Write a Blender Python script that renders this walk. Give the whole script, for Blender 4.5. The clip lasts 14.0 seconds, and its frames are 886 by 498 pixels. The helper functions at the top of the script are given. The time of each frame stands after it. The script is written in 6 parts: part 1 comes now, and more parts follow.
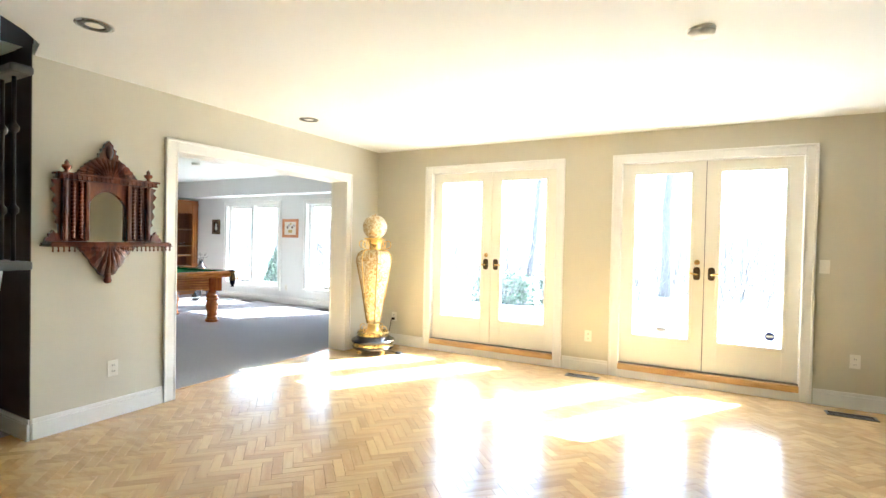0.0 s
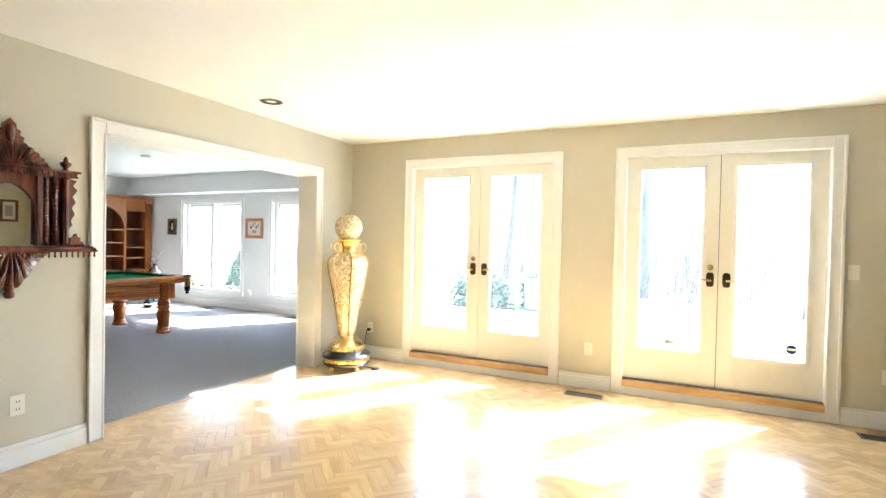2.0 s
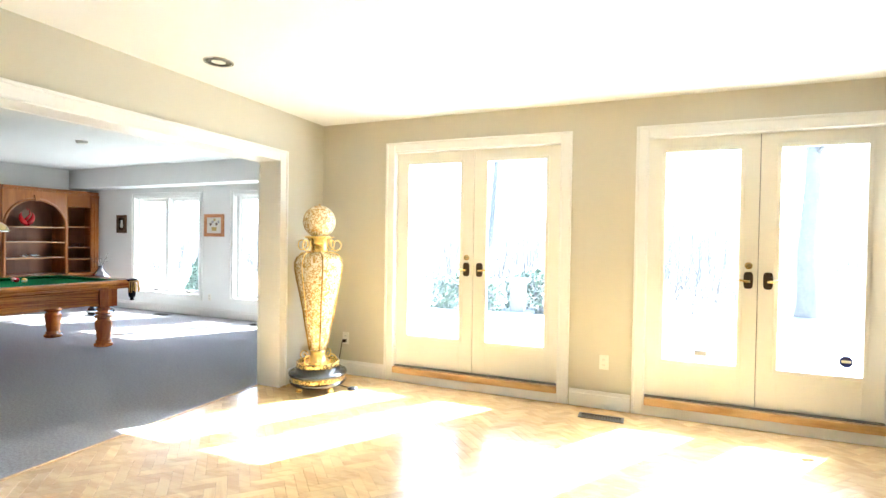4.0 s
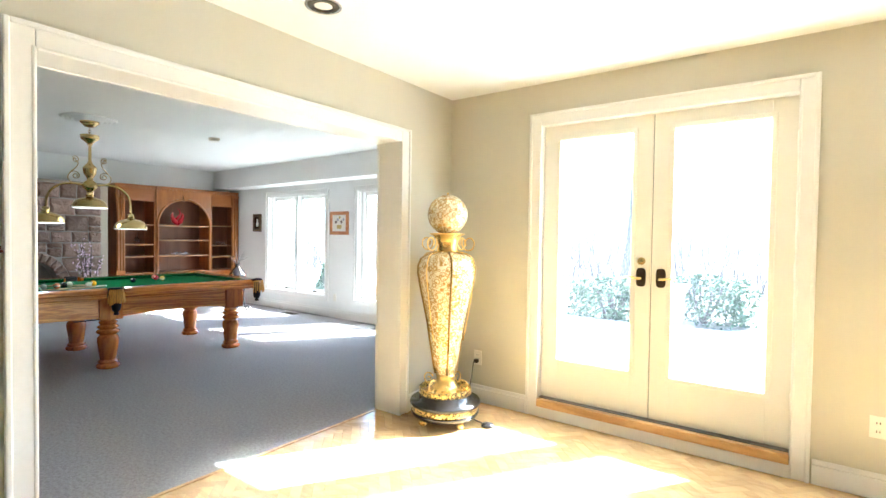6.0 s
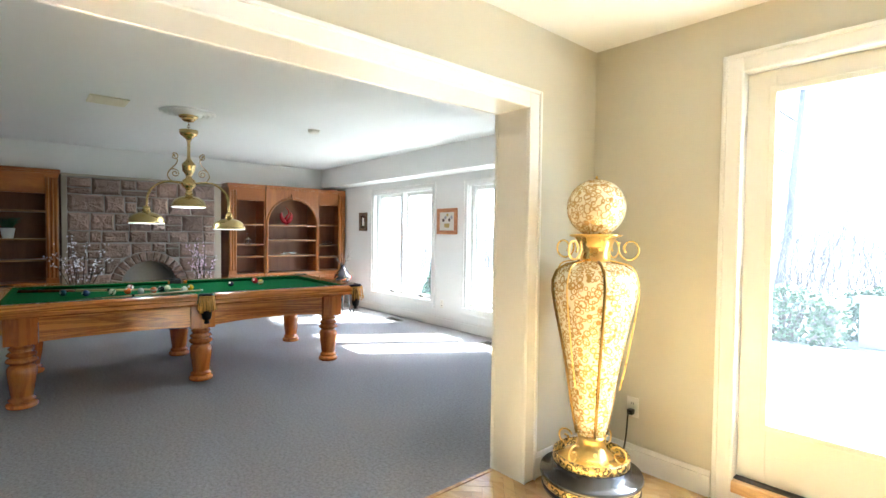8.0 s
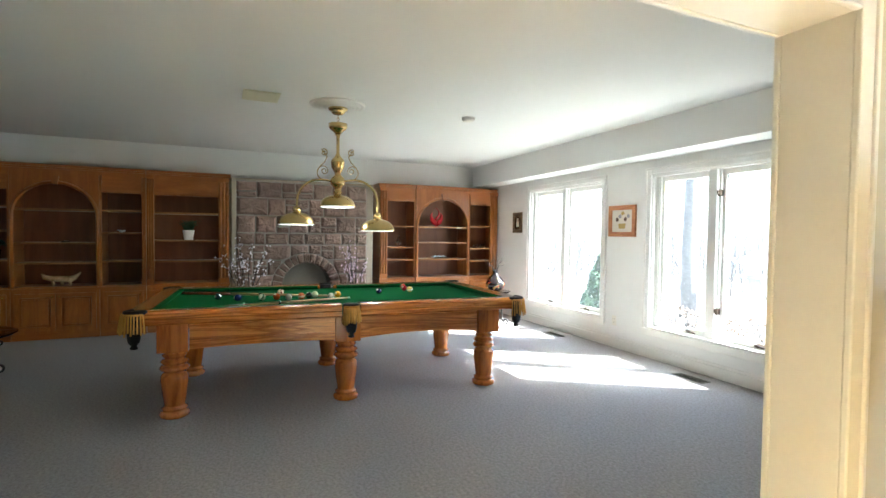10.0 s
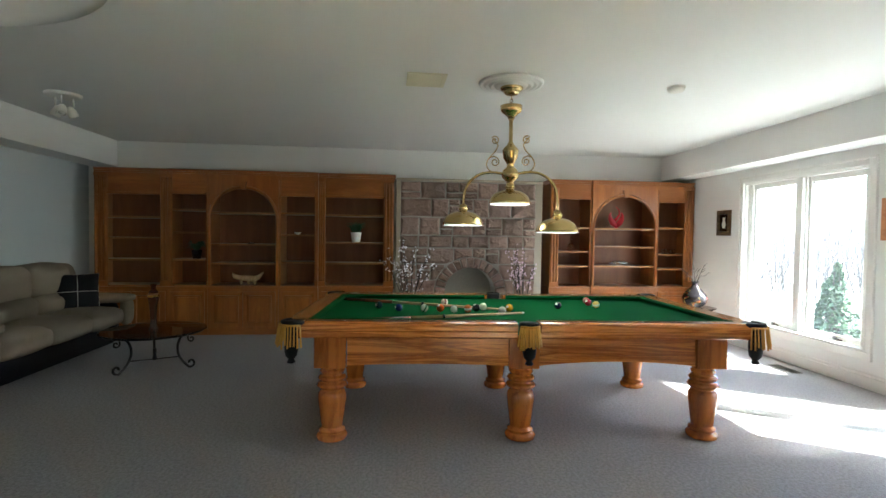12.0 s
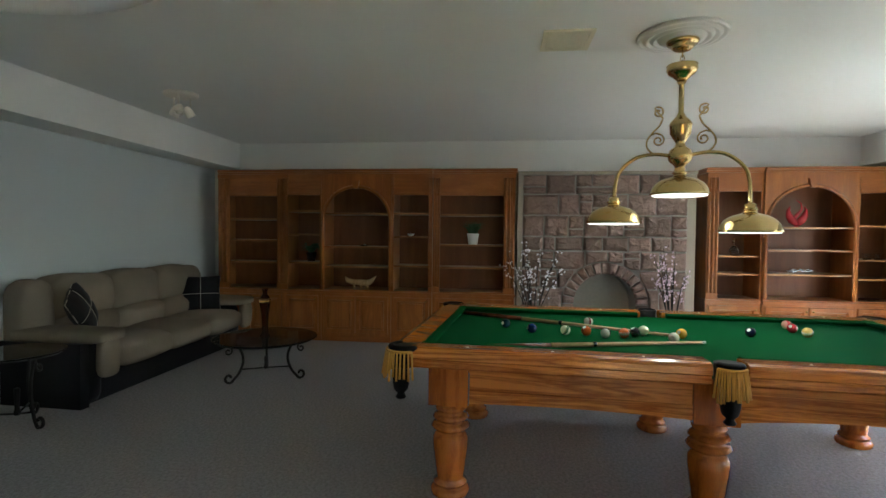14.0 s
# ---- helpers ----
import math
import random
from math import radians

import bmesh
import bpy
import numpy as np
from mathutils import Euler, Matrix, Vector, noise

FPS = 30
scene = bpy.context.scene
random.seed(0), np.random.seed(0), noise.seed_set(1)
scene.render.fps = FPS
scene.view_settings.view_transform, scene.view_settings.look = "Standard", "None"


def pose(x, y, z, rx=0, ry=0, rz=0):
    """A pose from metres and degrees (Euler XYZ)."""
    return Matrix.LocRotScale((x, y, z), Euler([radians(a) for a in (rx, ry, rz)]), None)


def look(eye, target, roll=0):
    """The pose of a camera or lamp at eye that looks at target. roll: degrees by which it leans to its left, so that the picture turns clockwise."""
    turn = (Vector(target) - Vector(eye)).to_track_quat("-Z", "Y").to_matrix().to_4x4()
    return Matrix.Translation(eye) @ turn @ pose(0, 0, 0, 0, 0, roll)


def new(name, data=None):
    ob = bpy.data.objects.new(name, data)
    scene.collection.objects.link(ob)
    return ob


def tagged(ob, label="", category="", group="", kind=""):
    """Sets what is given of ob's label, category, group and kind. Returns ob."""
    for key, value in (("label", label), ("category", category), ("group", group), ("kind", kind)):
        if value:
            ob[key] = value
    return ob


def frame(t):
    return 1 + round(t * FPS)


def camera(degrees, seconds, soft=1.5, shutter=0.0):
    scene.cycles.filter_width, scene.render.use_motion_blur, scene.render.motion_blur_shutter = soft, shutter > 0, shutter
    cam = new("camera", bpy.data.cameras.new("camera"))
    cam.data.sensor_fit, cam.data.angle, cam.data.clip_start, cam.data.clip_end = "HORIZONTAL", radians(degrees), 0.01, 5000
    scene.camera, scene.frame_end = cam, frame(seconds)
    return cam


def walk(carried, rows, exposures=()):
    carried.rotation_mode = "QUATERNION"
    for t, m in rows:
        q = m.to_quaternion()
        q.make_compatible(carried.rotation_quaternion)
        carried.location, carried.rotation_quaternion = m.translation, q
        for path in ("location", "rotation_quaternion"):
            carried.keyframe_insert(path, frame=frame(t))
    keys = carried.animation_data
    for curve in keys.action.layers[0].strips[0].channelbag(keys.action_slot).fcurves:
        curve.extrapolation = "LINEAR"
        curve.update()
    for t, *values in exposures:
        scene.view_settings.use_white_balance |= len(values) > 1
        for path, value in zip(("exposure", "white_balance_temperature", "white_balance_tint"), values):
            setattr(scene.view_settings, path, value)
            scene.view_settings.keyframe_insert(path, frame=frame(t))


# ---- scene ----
cam = camera(84.2, 14.0)
PATH = [
    (0, (-0.032, 0.144, 1.342), (-0.981, 1.904, 1.308), 1.2),
    (0.5, (-0.18, 0.287, 1.346), (-1.105, 2.059, 1.307), 1.0),
    (1, (-0.227, 0.433, 1.358), (-1.148, 2.208, 1.322), 0.9),
    (1.5, (-0.304, 0.526, 1.358), (-1.216, 2.306, 1.325), 1.1),
    (2, (-0.423, 0.622, 1.362), (-1.268, 2.435, 1.33), 1.2),
    (2.5, (-0.506, 0.729, 1.349), (-1.255, 2.583, 1.318), 1.1),
    (2.7, (-0.54, 0.788, 1.347), (-1.268, 2.651, 1.313), 0.9),
    (4.8, (-1.07, 1.597, 1.342), (-1.891, 3.42, 1.293), 0.7),
    (5, (-1.123, 1.688, 1.344), (-2.021, 3.475, 1.296), 0.7),
    (5.5, (-1.26, 1.861, 1.33), (-2.35, 3.537, 1.288), 1.0),
    (6, (-1.452, 2.023, 1.327), (-2.633, 3.636, 1.278), 0.8),
    (6.5, (-1.626, 2.22, 1.315), (-2.871, 3.785, 1.265), 0.6),
    (7, (-1.792, 2.446, 1.332), (-3.158, 3.906, 1.275), 0.6),
    (7.5, (-1.991, 2.569, 1.342), (-3.425, 3.962, 1.287), 0.7),
    (7.7, (-2.055, 2.613, 1.349), (-3.512, 3.982, 1.291), 0.7),
    (9.8, (-2.93, 3.017, 1.341), (-4.735, 3.877, 1.279), 0.7),
    (10, (-2.999, 3.021, 1.342), (-4.818, 3.849, 1.282), 0.7),
    (10.5, (-3.197, 3.109, 1.338), (-5.087, 3.761, 1.279), 0.4),
    (11, (-3.401, 3.15, 1.341), (-5.36, 3.546, 1.284), 0.6),
    (11.5, (-3.592, 3.119, 1.35), (-5.571, 3.398, 1.291), 0.8),
    (12, (-3.785, 3.078, 1.33), (-5.773, 3.297, 1.275), 0.8),
    (12.5, (-3.973, 3.065, 1.343), (-5.97, 3.135, 1.285), 0.6),
    (13, (-4.16, 3.043, 1.349), (-6.155, 2.923, 1.29), 0.6),
    (13.5, (-4.345, 2.987, 1.331), (-6.333, 2.771, 1.278), 0.7),
    (14, (-4.508, 2.961, 1.334), (-6.494, 2.731, 1.277), 0.6),
]
walk(cam, [(t, look(eye, target, roll)) for t, eye, target, roll in PATH],
     exposures=[(0.0, 3.99, 5450, 2), (7.5, 3.93, 5500, 2), (10.0, 3.80, 5850, 0), (10.7, 3.70, 5850, 0), (12.0, 3.70, 5850, 0), (14.0, 3.46, 5850, 0)])

# ---- light ----
SUN_ELEV, SUN_AZ = 41.0, 33.6     # height above the horizon; bearing from +y towards +x
world = bpy.data.worlds.new("sky")
scene.world = world
world.use_nodes = True
wn = world.node_tree.nodes
sky = wn.new("ShaderNodeTexSky")
sky.sky_type = "NISHITA"
sky.sun_disc = False
sky.sun_elevation = radians(SUN_ELEV)
sky.sun_rotation = radians(SUN_AZ)
world.node_tree.links.new(sky.outputs[0], wn["Background"].inputs[0])
wn["Background"].inputs[1].default_value = 0.15
sun = new("sun", bpy.data.lights.new("sun", "SUN"))
sun.data.energy, sun.data.angle, sun.data.color = 5.0, radians(0.6), (1.0, 0.97, 0.92)
se, sa = radians(SUN_ELEV), radians(SUN_AZ)
sun.matrix_world = look((math.sin(sa) * math.cos(se) * 30, math.cos(sa) * math.cos(se) * 30, math.sin(se) * 30), (0, 0, 0))


# ---- materials ----
def material(name, colour, rough=0.6, metal=0.0, vary=0.12, grain=40.0, stain=2.5, bump=0.15, depth=0.002,
             spec=0.5, stretch=(1, 1, 1), islands=0.0, random_object=0.0, coat=0.0, spread=0.28):
    m = bpy.data.materials.new(name)
    m.use_nodes = True
    n, l = m.node_tree.nodes, m.node_tree.links
    b = n["Principled BSDF"]
    b.inputs["Metallic"].default_value = metal
    b.inputs["Specular IOR Level"].default_value = spec
    b.inputs["Coat Weight"].default_value = coat
    b.inputs["Coat Roughness"].default_value = 0.12
    tc = n.new("ShaderNodeTexCoord")
    mp = n.new("ShaderNodeMapping")
    mp.inputs["Scale"].default_value = stretch
    l.new(tc.outputs["Object"], mp.inputs[0])
    fine, wide = n.new("ShaderNodeTexNoise"), n.new("ShaderNodeTexNoise")
    fine.inputs["Scale"].default_value, wide.inputs["Scale"].default_value = grain, stain
    fine.inputs["Detail"].default_value = 4
    for t in (fine, wide):
        l.new(mp.outputs[0], t.inputs["Vector"])
    add = n.new("ShaderNodeMath")
    add.operation = "ADD"
    l.new(fine.outputs[0], add.inputs[0])
    l.new(wide.outputs[0], add.inputs[1])
    last = add.outputs[0]
    if islands or random_object:
        src = n.new("ShaderNodeObjectInfo").outputs["Random"] if random_object else n.new("ShaderNodeNewGeometry").outputs["Random Per Island"]
        k = n.new("ShaderNodeMath")
        k.operation = "MULTIPLY_ADD"
        k.inputs[1].default_value = islands or random_object
        l.new(src, k.inputs[0])
        l.new(last, k.inputs[2])
        last = k.outputs[0]
    top = 2.0 + (islands or random_object)
    ramp = n.new("ShaderNodeMapRange")
    ramp.inputs["From Min"].default_value, ramp.inputs["From Max"].default_value = top * (0.5 - spread), top * (0.5 + spread)
    ramp.inputs["To Min"].default_value, ramp.inputs["To Max"].default_value = 1 - vary, 1 + vary
    l.new(last, ramp.inputs["Value"])
    mul = n.new("ShaderNodeVectorMath")
    mul.operation = "SCALE"
    mul.inputs[0].default_value = colour[:3]
    l.new(ramp.outputs[0], mul.inputs["Scale"])
    l.new(mul.outputs[0], b.inputs["Base Color"])
    rr = n.new("ShaderNodeMapRange")
    span = min(0.08, rough * 0.4)
    rr.inputs["To Min"].default_value, rr.inputs["To Max"].default_value = rough - span, min(1, rough + span)
    l.new(wide.outputs[0], rr.inputs["Value"])
    l.new(rr.outputs[0], b.inputs["Roughness"])
    if bump:
        bp = n.new("ShaderNodeBump")
        bp.inputs["Strength"].default_value, bp.inputs["Distance"].default_value = bump, depth
        l.new(fine.outputs[0], bp.inputs["Height"])
        l.new(bp.outputs[0], b.inputs["Normal"])
    return m


def wood(name, light, dark, rough=0.35, ring=9.0, axis="Z", random_object=0.0, islands=0.0, coat=0.0, bump=0.1, across=7.0):
    """Wood with its grain along one axis."""
    m = bpy.data.materials.new(name)
    m.use_nodes = True
    n, l = m.node_tree.nodes, m.node_tree.links
    b = n["Principled BSDF"]
    b.inputs["Roughness"].default_value = rough
    b.inputs["Coat Weight"].default_value = coat
    b.inputs["Coat Roughness"].default_value = 0.15
    tc = n.new("ShaderNodeTexCoord")
    mp = n.new("ShaderNodeMapping")
    long, wide = 0.9, across
    mp.inputs["Scale"].default_value = {"X": (long, wide, wide), "Y": (wide, long, wide), "Z": (wide, wide, long)}[axis]
    l.new(tc.outputs["Object"], mp.inputs[0])
    shift = n.new("ShaderNodeVectorMath")
    l.new(mp.outputs[0], shift.inputs[0])
    src = None
    if random_object:
        src = n.new("ShaderNodeObjectInfo").outputs["Random"]
    elif islands:
        src = n.new("ShaderNodeNewGeometry").outputs["Random Per Island"]
    if src:
        k = n.new("ShaderNodeMath")
        k.operation = "MULTIPLY"
        k.inputs[1].default_value = 37.0
        l.new(src, k.inputs[0])
        l.new(k.outputs[0], shift.inputs[1])
    broad, fine = n.new("ShaderNodeTexNoise"), n.new("ShaderNodeTexNoise")
    broad.inputs["Scale"].default_value, broad.inputs["Detail"].default_value = 1.1, 3
    broad.inputs["Distortion"].default_value = 0.8
    fine.inputs["Scale"].default_value, fine.inputs["Detail"].default_value = 24.0, 6
    for t in (broad, fine):
        l.new(shift.outputs[0], t.inputs["Vector"])
    rings = n.new("ShaderNodeMath")
    rings.operation = "MULTIPLY"
    rings.inputs[1].default_value = ring
    l.new(broad.outputs[0], rings.inputs[0])
    fr = n.new("ShaderNodeMath")
    fr.operation = "PINGPONG"
    fr.inputs[1].default_value = 1.0
    l.new(rings.outputs[0], fr.inputs[0])
    mix = n.new("ShaderNodeMath")
    mix.operation = "MULTIPLY_ADD"
    mix.inputs[1].default_value = 0.45
    l.new(fr.outputs[0], mix.inputs[0])
    half = n.new("ShaderNodeMath")
    half.operation = "MULTIPLY"
    half.inputs[1].default_value = 0.55
    l.new(fine.outputs[0], half.inputs[0])
    l.new(half.outputs[0], mix.inputs[2])
    cr = n.new("ShaderNodeValToRGB")
    cr.color_ramp.elements[0].position, cr.color_ramp.elements[1].position = 0.28, 0.66
    cr.color_ramp.elements[0].color, cr.color_ramp.elements[1].color = (*dark, 1), (*light, 1)
    l.new(mix.outputs[0], cr.inputs[0])
    out = cr.outputs[0]
    if src:
        sc = n.new("ShaderNodeMapRange")
        amount = random_object or islands
        sc.inputs["To Min"].default_value, sc.inputs["To Max"].default_value = 1 - amount, 1 + amount
        l.new(src, sc.inputs["Value"])
        mul = n.new("ShaderNodeVectorMath")
        mul.operation = "SCALE"
        l.new(out, mul.inputs[0])
        l.new(sc.outputs[0], mul.inputs["Scale"])
        out = mul.outputs[0]
    l.new(out, b.inputs["Base Color"])
    bp = n.new("ShaderNodeBump")
    bp.inputs["Strength"].default_value, bp.inputs["Distance"].default_value = bump, 0.001
    l.new(fine.outputs[0], bp.inputs["Height"])
    l.new(bp.outputs[0], b.inputs["Normal"])
    return m


def glass(name, colour=(1, 1, 1), rough=0.0, thin=True, film=0.005):
    m = bpy.data.materials.new(name)
    m.use_nodes = True
    n, l = m.node_tree.nodes, m.node_tree.links
    b = n["Principled BSDF"]
    b.inputs["Base Color"].default_value = (*colour, 1)
    b.inputs["Roughness"].default_value = rough
    b.inputs["Transmission Weight"].default_value = 1.0
    b.inputs["IOR"].default_value = 1.05 if thin else 1.45
    if thin:      # a film of dust that scatters the sunlight; its veil also imitates lens flare
        d, mix = n.new("ShaderNodeBsdfTranslucent"), n.new("ShaderNodeMixShader")
        d.inputs["Color"].default_value = (0.9, 0.95, 1.0, 1)
        mix.inputs[0].default_value = film
        l.new(b.outputs[0], mix.inputs[1])
        l.new(d.outputs[0], mix.inputs[2])
        l.new(mix.outputs[0], n["Material Output"].inputs[0])
    return m


def glow(name, colour, strength):
    m = bpy.data.materials.new(name)
    m.use_nodes = True
    b = m.node_tree.nodes["Principled BSDF"]
    b.inputs["Base Color"].default_value = (*colour, 1)
    b.inputs["Emission Color"].default_value = (*colour, 1)
    b.inputs["Emission Strength"].default_value = strength
    return m


BEIGE = material("beige_wall_paint", (0.575, 0.54, 0.43), 0.75, vary=0.04, grain=180, stain=1.2, bump=0.08, depth=0.0008)
BLUEGREY = material("pale_blue_grey_wall_paint", (0.58, 0.63, 0.64), 0.8, vary=0.03, grain=180, stain=1.2, bump=0.08, depth=0.0008)
OFFWHITE = material("off_white_wall_paint", (0.80, 0.80, 0.77), 0.8, vary=0.03, grain=180, stain=1.2, bump=0.08, depth=0.0008)
CEIL = material("white_ceiling_paint", (0.80, 0.80, 0.77), 0.9, vary=0.03, grain=220, stain=0.8, bump=0.1, depth=0.0008)
TRIM = material("white_gloss_trim", (0.80, 0.79, 0.75), 0.35, vary=0.03, grain=60, stain=3, bump=0.03)
DOORPAINT = material("cream_door_paint", (0.80, 0.775, 0.69), 0.4, vary=0.03, grain=60, stain=3, bump=0.03)
CARPET = material("grey_carpet", (0.366, 0.344, 0.334), 0.95, vary=0.26, grain=150, stain=55, bump=1.0, depth=0.012, spec=0.1, spread=0.15)
# hall wall brown; on the stairwell walls its darkness stands in for missing light
DARKHALL = material("dark_brown_hall_and_unlit_well", (0.055, 0.042, 0.032), 0.7, vary=0.08, grain=90, stain=2)
PARQ = wood("oak_parquet", (0.64, 0.44, 0.205), (0.535, 0.345, 0.148), 0.22, ring=5, axis="X", random_object=0.10, coat=0.3, bump=0.05)
PARQ_FAR = wood("oak_parquet_field", (0.64, 0.44, 0.205), (0.535, 0.345, 0.148), 0.22, ring=5, axis="X", islands=0.10, coat=0.3, bump=0.05)
GROUT = material("parquet_joint", (0.40, 0.27, 0.13), 0.5)
SILLWOOD = wood("orange_sill_wood", (0.62, 0.38, 0.15), (0.48, 0.26, 0.09), 0.35, axis="X")
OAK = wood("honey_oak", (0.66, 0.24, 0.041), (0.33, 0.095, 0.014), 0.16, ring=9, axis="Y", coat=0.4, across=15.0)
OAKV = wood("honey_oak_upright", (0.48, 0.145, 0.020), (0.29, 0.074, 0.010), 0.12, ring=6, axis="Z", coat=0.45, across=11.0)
CASE = wood("bookcase_oak", (0.40, 0.140, 0.029), (0.28, 0.093, 0.018), 0.30, ring=4, axis="Z", coat=0.15)
CASEH = wood("bookcase_oak_level", (0.40, 0.140, 0.029), (0.28, 0.093, 0.018), 0.30, ring=4, axis="Y", coat=0.15)
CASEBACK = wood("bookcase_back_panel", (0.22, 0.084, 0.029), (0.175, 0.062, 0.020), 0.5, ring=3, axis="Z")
STONE = material("pinkish_brown_sandstone", (0.262, 0.180, 0.146), 0.9, vary=0.35, grain=30, stain=5, bump=0.9, depth=0.02, random_object=1.2)
MORTAR = material("grey_mortar", (0.36, 0.33, 0.29), 0.95, vary=0.15, grain=120, stain=6, bump=0.5)
BRASS = material("polished_brass", (0.62, 0.46, 0.20), 0.16, 1.0, vary=0.12, grain=25, stain=6, bump=0.03)
GOLD = material("gilt_metal", (0.95, 0.66, 0.22), 0.28, 1.0, vary=0.2, grain=30, stain=7, bump=0.2, depth=0.003)
BLACK = material("black_lacquer", (0.015, 0.014, 0.016), 0.2, vary=0.2, grain=50, coat=0.5)
IRON = material("wrought_iron", (0.03, 0.028, 0.027), 0.5, 0.7, vary=0.3, grain=80, bump=0.4)
PANE = glass("window_glass")
DOORPANE = glass("dusty_door_glass", film=0.008)
BLACKLEATHER = material("black_leather", (0.012, 0.011, 0.012), 0.55, spec=0.18, vary=0.3, grain=120, stain=4, bump=0.4, depth=0.002)
TAUPE = material("taupe_microfibre", (0.215, 0.176, 0.127), 0.95, vary=0.16, grain=140, stain=4, bump=0.4, depth=0.002, spec=0.15)
FELT = material("green_felt", (0.006, 0.082, 0.022), 0.95, vary=0.12, grain=300, stain=2, bump=0.3, depth=0.001, spec=0.05)
WALNUT = wood("carved_dark_walnut", (0.165, 0.045, 0.018), (0.07, 0.018, 0.008), 0.26, ring=8, axis="Z", coat=0.3)
WHITEPLASTIC = material("ivory_plastic", (0.78, 0.75, 0.66), 0.4, vary=0.02)
FIREBOX = material("grey_firebox", (0.30, 0.285, 0.25), 0.9, vary=0.15, grain=30)
CHAR = material("charred_bark", (0.03, 0.026, 0.022), 0.95, vary=0.4, grain=40, bump=0.9, depth=0.01)
TAN = material("tan_painted_board", (0.34, 0.29, 0.22), 0.6, vary=0.05)
FRINGE = material("golden_cord", (0.62, 0.32, 0.06), 0.8, vary=0.25, grain=300, bump=0.4)
MAPLE = wood("pale_maple", (0.66, 0.47, 0.26), (0.55, 0.36, 0.18), 0.25, axis="X")
BULB = glow("lit_bulb", (1.0, 0.95, 0.85), 1.5)
DIFFUSER = glow("lit_milk_glass", (0.85, 0.83, 0.78), 0.16)
LINING = material("white_enamel", (0.8, 0.8, 0.76), 0.3, vary=0.02)
CREAM = material("cream_paint", (0.72, 0.68, 0.50), 0.6, vary=0.03)
CHROME = material("brushed_chrome", (0.55, 0.55, 0.55), 0.25, 1.0, vary=0.05)
REGISTER = material("dark_register_metal", (0.10, 0.085, 0.065), 0.45, 0.6, vary=0.15)
MIRROR = material("mirror_silver", (0.9, 0.9, 0.9), 0.01, 1.0, vary=0.0, bump=0)
GREYRAIL = material("grey_painted_rail", (0.12, 0.12, 0.12), 0.5, vary=0.06)
GOLDDARK = material("dark_gilt", (0.30, 0.19, 0.06), 0.3, 1.0, vary=0.2)


def mosaic(name, light, line, scale, rough, metal):
    """Little overlapping rings of dark wire on a bright ground."""
    m = material(name, light, rough, metal, vary=0.1)
    n, l = m.node_tree.nodes, m.node_tree.links
    b = n["Principled BSDF"]
    tc = n.new("ShaderNodeTexCoord")
    bands = []
    for k, off in ((1.0, 0.0), (0.62, 3.7)):
        mp = n.new("ShaderNodeMapping")
        mp.inputs["Location"].default_value = (off, off, off)
        l.new(tc.outputs["Object"], mp.inputs[0])
        v = n.new("ShaderNodeTexVoronoi")
        v.inputs["Scale"].default_value = scale * k
        l.new(mp.outputs[0], v.inputs["Vector"])
        cr = n.new("ShaderNodeValToRGB")
        e = cr.color_ramp.elements
        e[0].position, e[0].color = 0.30, (0, 0, 0, 1)
        e[1].position, e[1].color = 0.37, (1, 1, 1, 1)
        e.new(0.45).color = (1, 1, 1, 1)
        e.new(0.52).color = (0, 0, 0, 1)
        l.new(v.outputs["Distance"], cr.inputs[0])
        bands.append(cr.outputs[0])
    mx = n.new("ShaderNodeMath")
    mx.operation = "MAXIMUM"
    l.new(bands[0], mx.inputs[0])
    l.new(bands[1], mx.inputs[1])
    mix = n.new("ShaderNodeMix")
    mix.data_type = "RGBA"
    l.new(mx.outputs[0], mix.inputs["Factor"])
    mix.inputs[6].default_value, mix.inputs[7].default_value = (*light, 1), (*line, 1)
    l.new(mix.outputs[2], b.inputs["Base Color"])
    bp = n.new("ShaderNodeBump")
    bp.inputs["Strength"].default_value, bp.inputs["Distance"].default_value = 0.7, 0.003
    l.new(mx.outputs[0], bp.inputs["Height"])
    l.new(bp.outputs[0], b.inputs["Normal"])
    return m


MOSAIC = mosaic("crackled_gold_mosaic", (1.0, 0.90, 0.62), (0.55, 0.34, 0.10), 42, 0.25, 0.3)
GILTBAND = mosaic("pierced_gilt", (0.85, 0.60, 0.2), (0.05, 0.035, 0.02), 46, 0.3, 0.8)
SMOKYRED = glass("smoky_red_glass", (0.30, 0.12, 0.10), 0.05, thin=False)
WOODS = material("far_bare_woods", (0.24, 0.22, 0.205), 0.95, vary=0.3, grain=0.5)
RUBY = material("ruby_glass", (0.46, 0.018, 0.022), 0.08, vary=0.15, coat=0.6, bump=0)
CLEAR = glass("clear_glass", (0.95, 0.95, 0.95), 0.02, thin=False)
POTWHITE = material("white_ceramic", (0.8, 0.8, 0.78), 0.3, vary=0.02)
LEAF = material("houseplant_green", (0.035, 0.09, 0.03), 0.6, vary=0.3, grain=20)
BLOSSOM = material("white_lilac_petals", (0.82, 0.79, 0.84), 0.8, vary=0.2, islands=1.5)
BLOSSOMPINK = material("pink_petals", (0.80, 0.62, 0.74), 0.8, vary=0.2, islands=1.5)
DARKFRAME = wood("dark_gilt_frame", (0.14, 0.08, 0.03), (0.06, 0.03, 0.012), 0.35, axis="X")
WALNUTRED = wood("reddish_clock_wood", (0.22, 0.07, 0.025), (0.10, 0.03, 0.012), 0.3, axis="Z", coat=0.3)
NAVY = material("navy_sticker", (0.01, 0.02, 0.12), 0.4, vary=0.03)
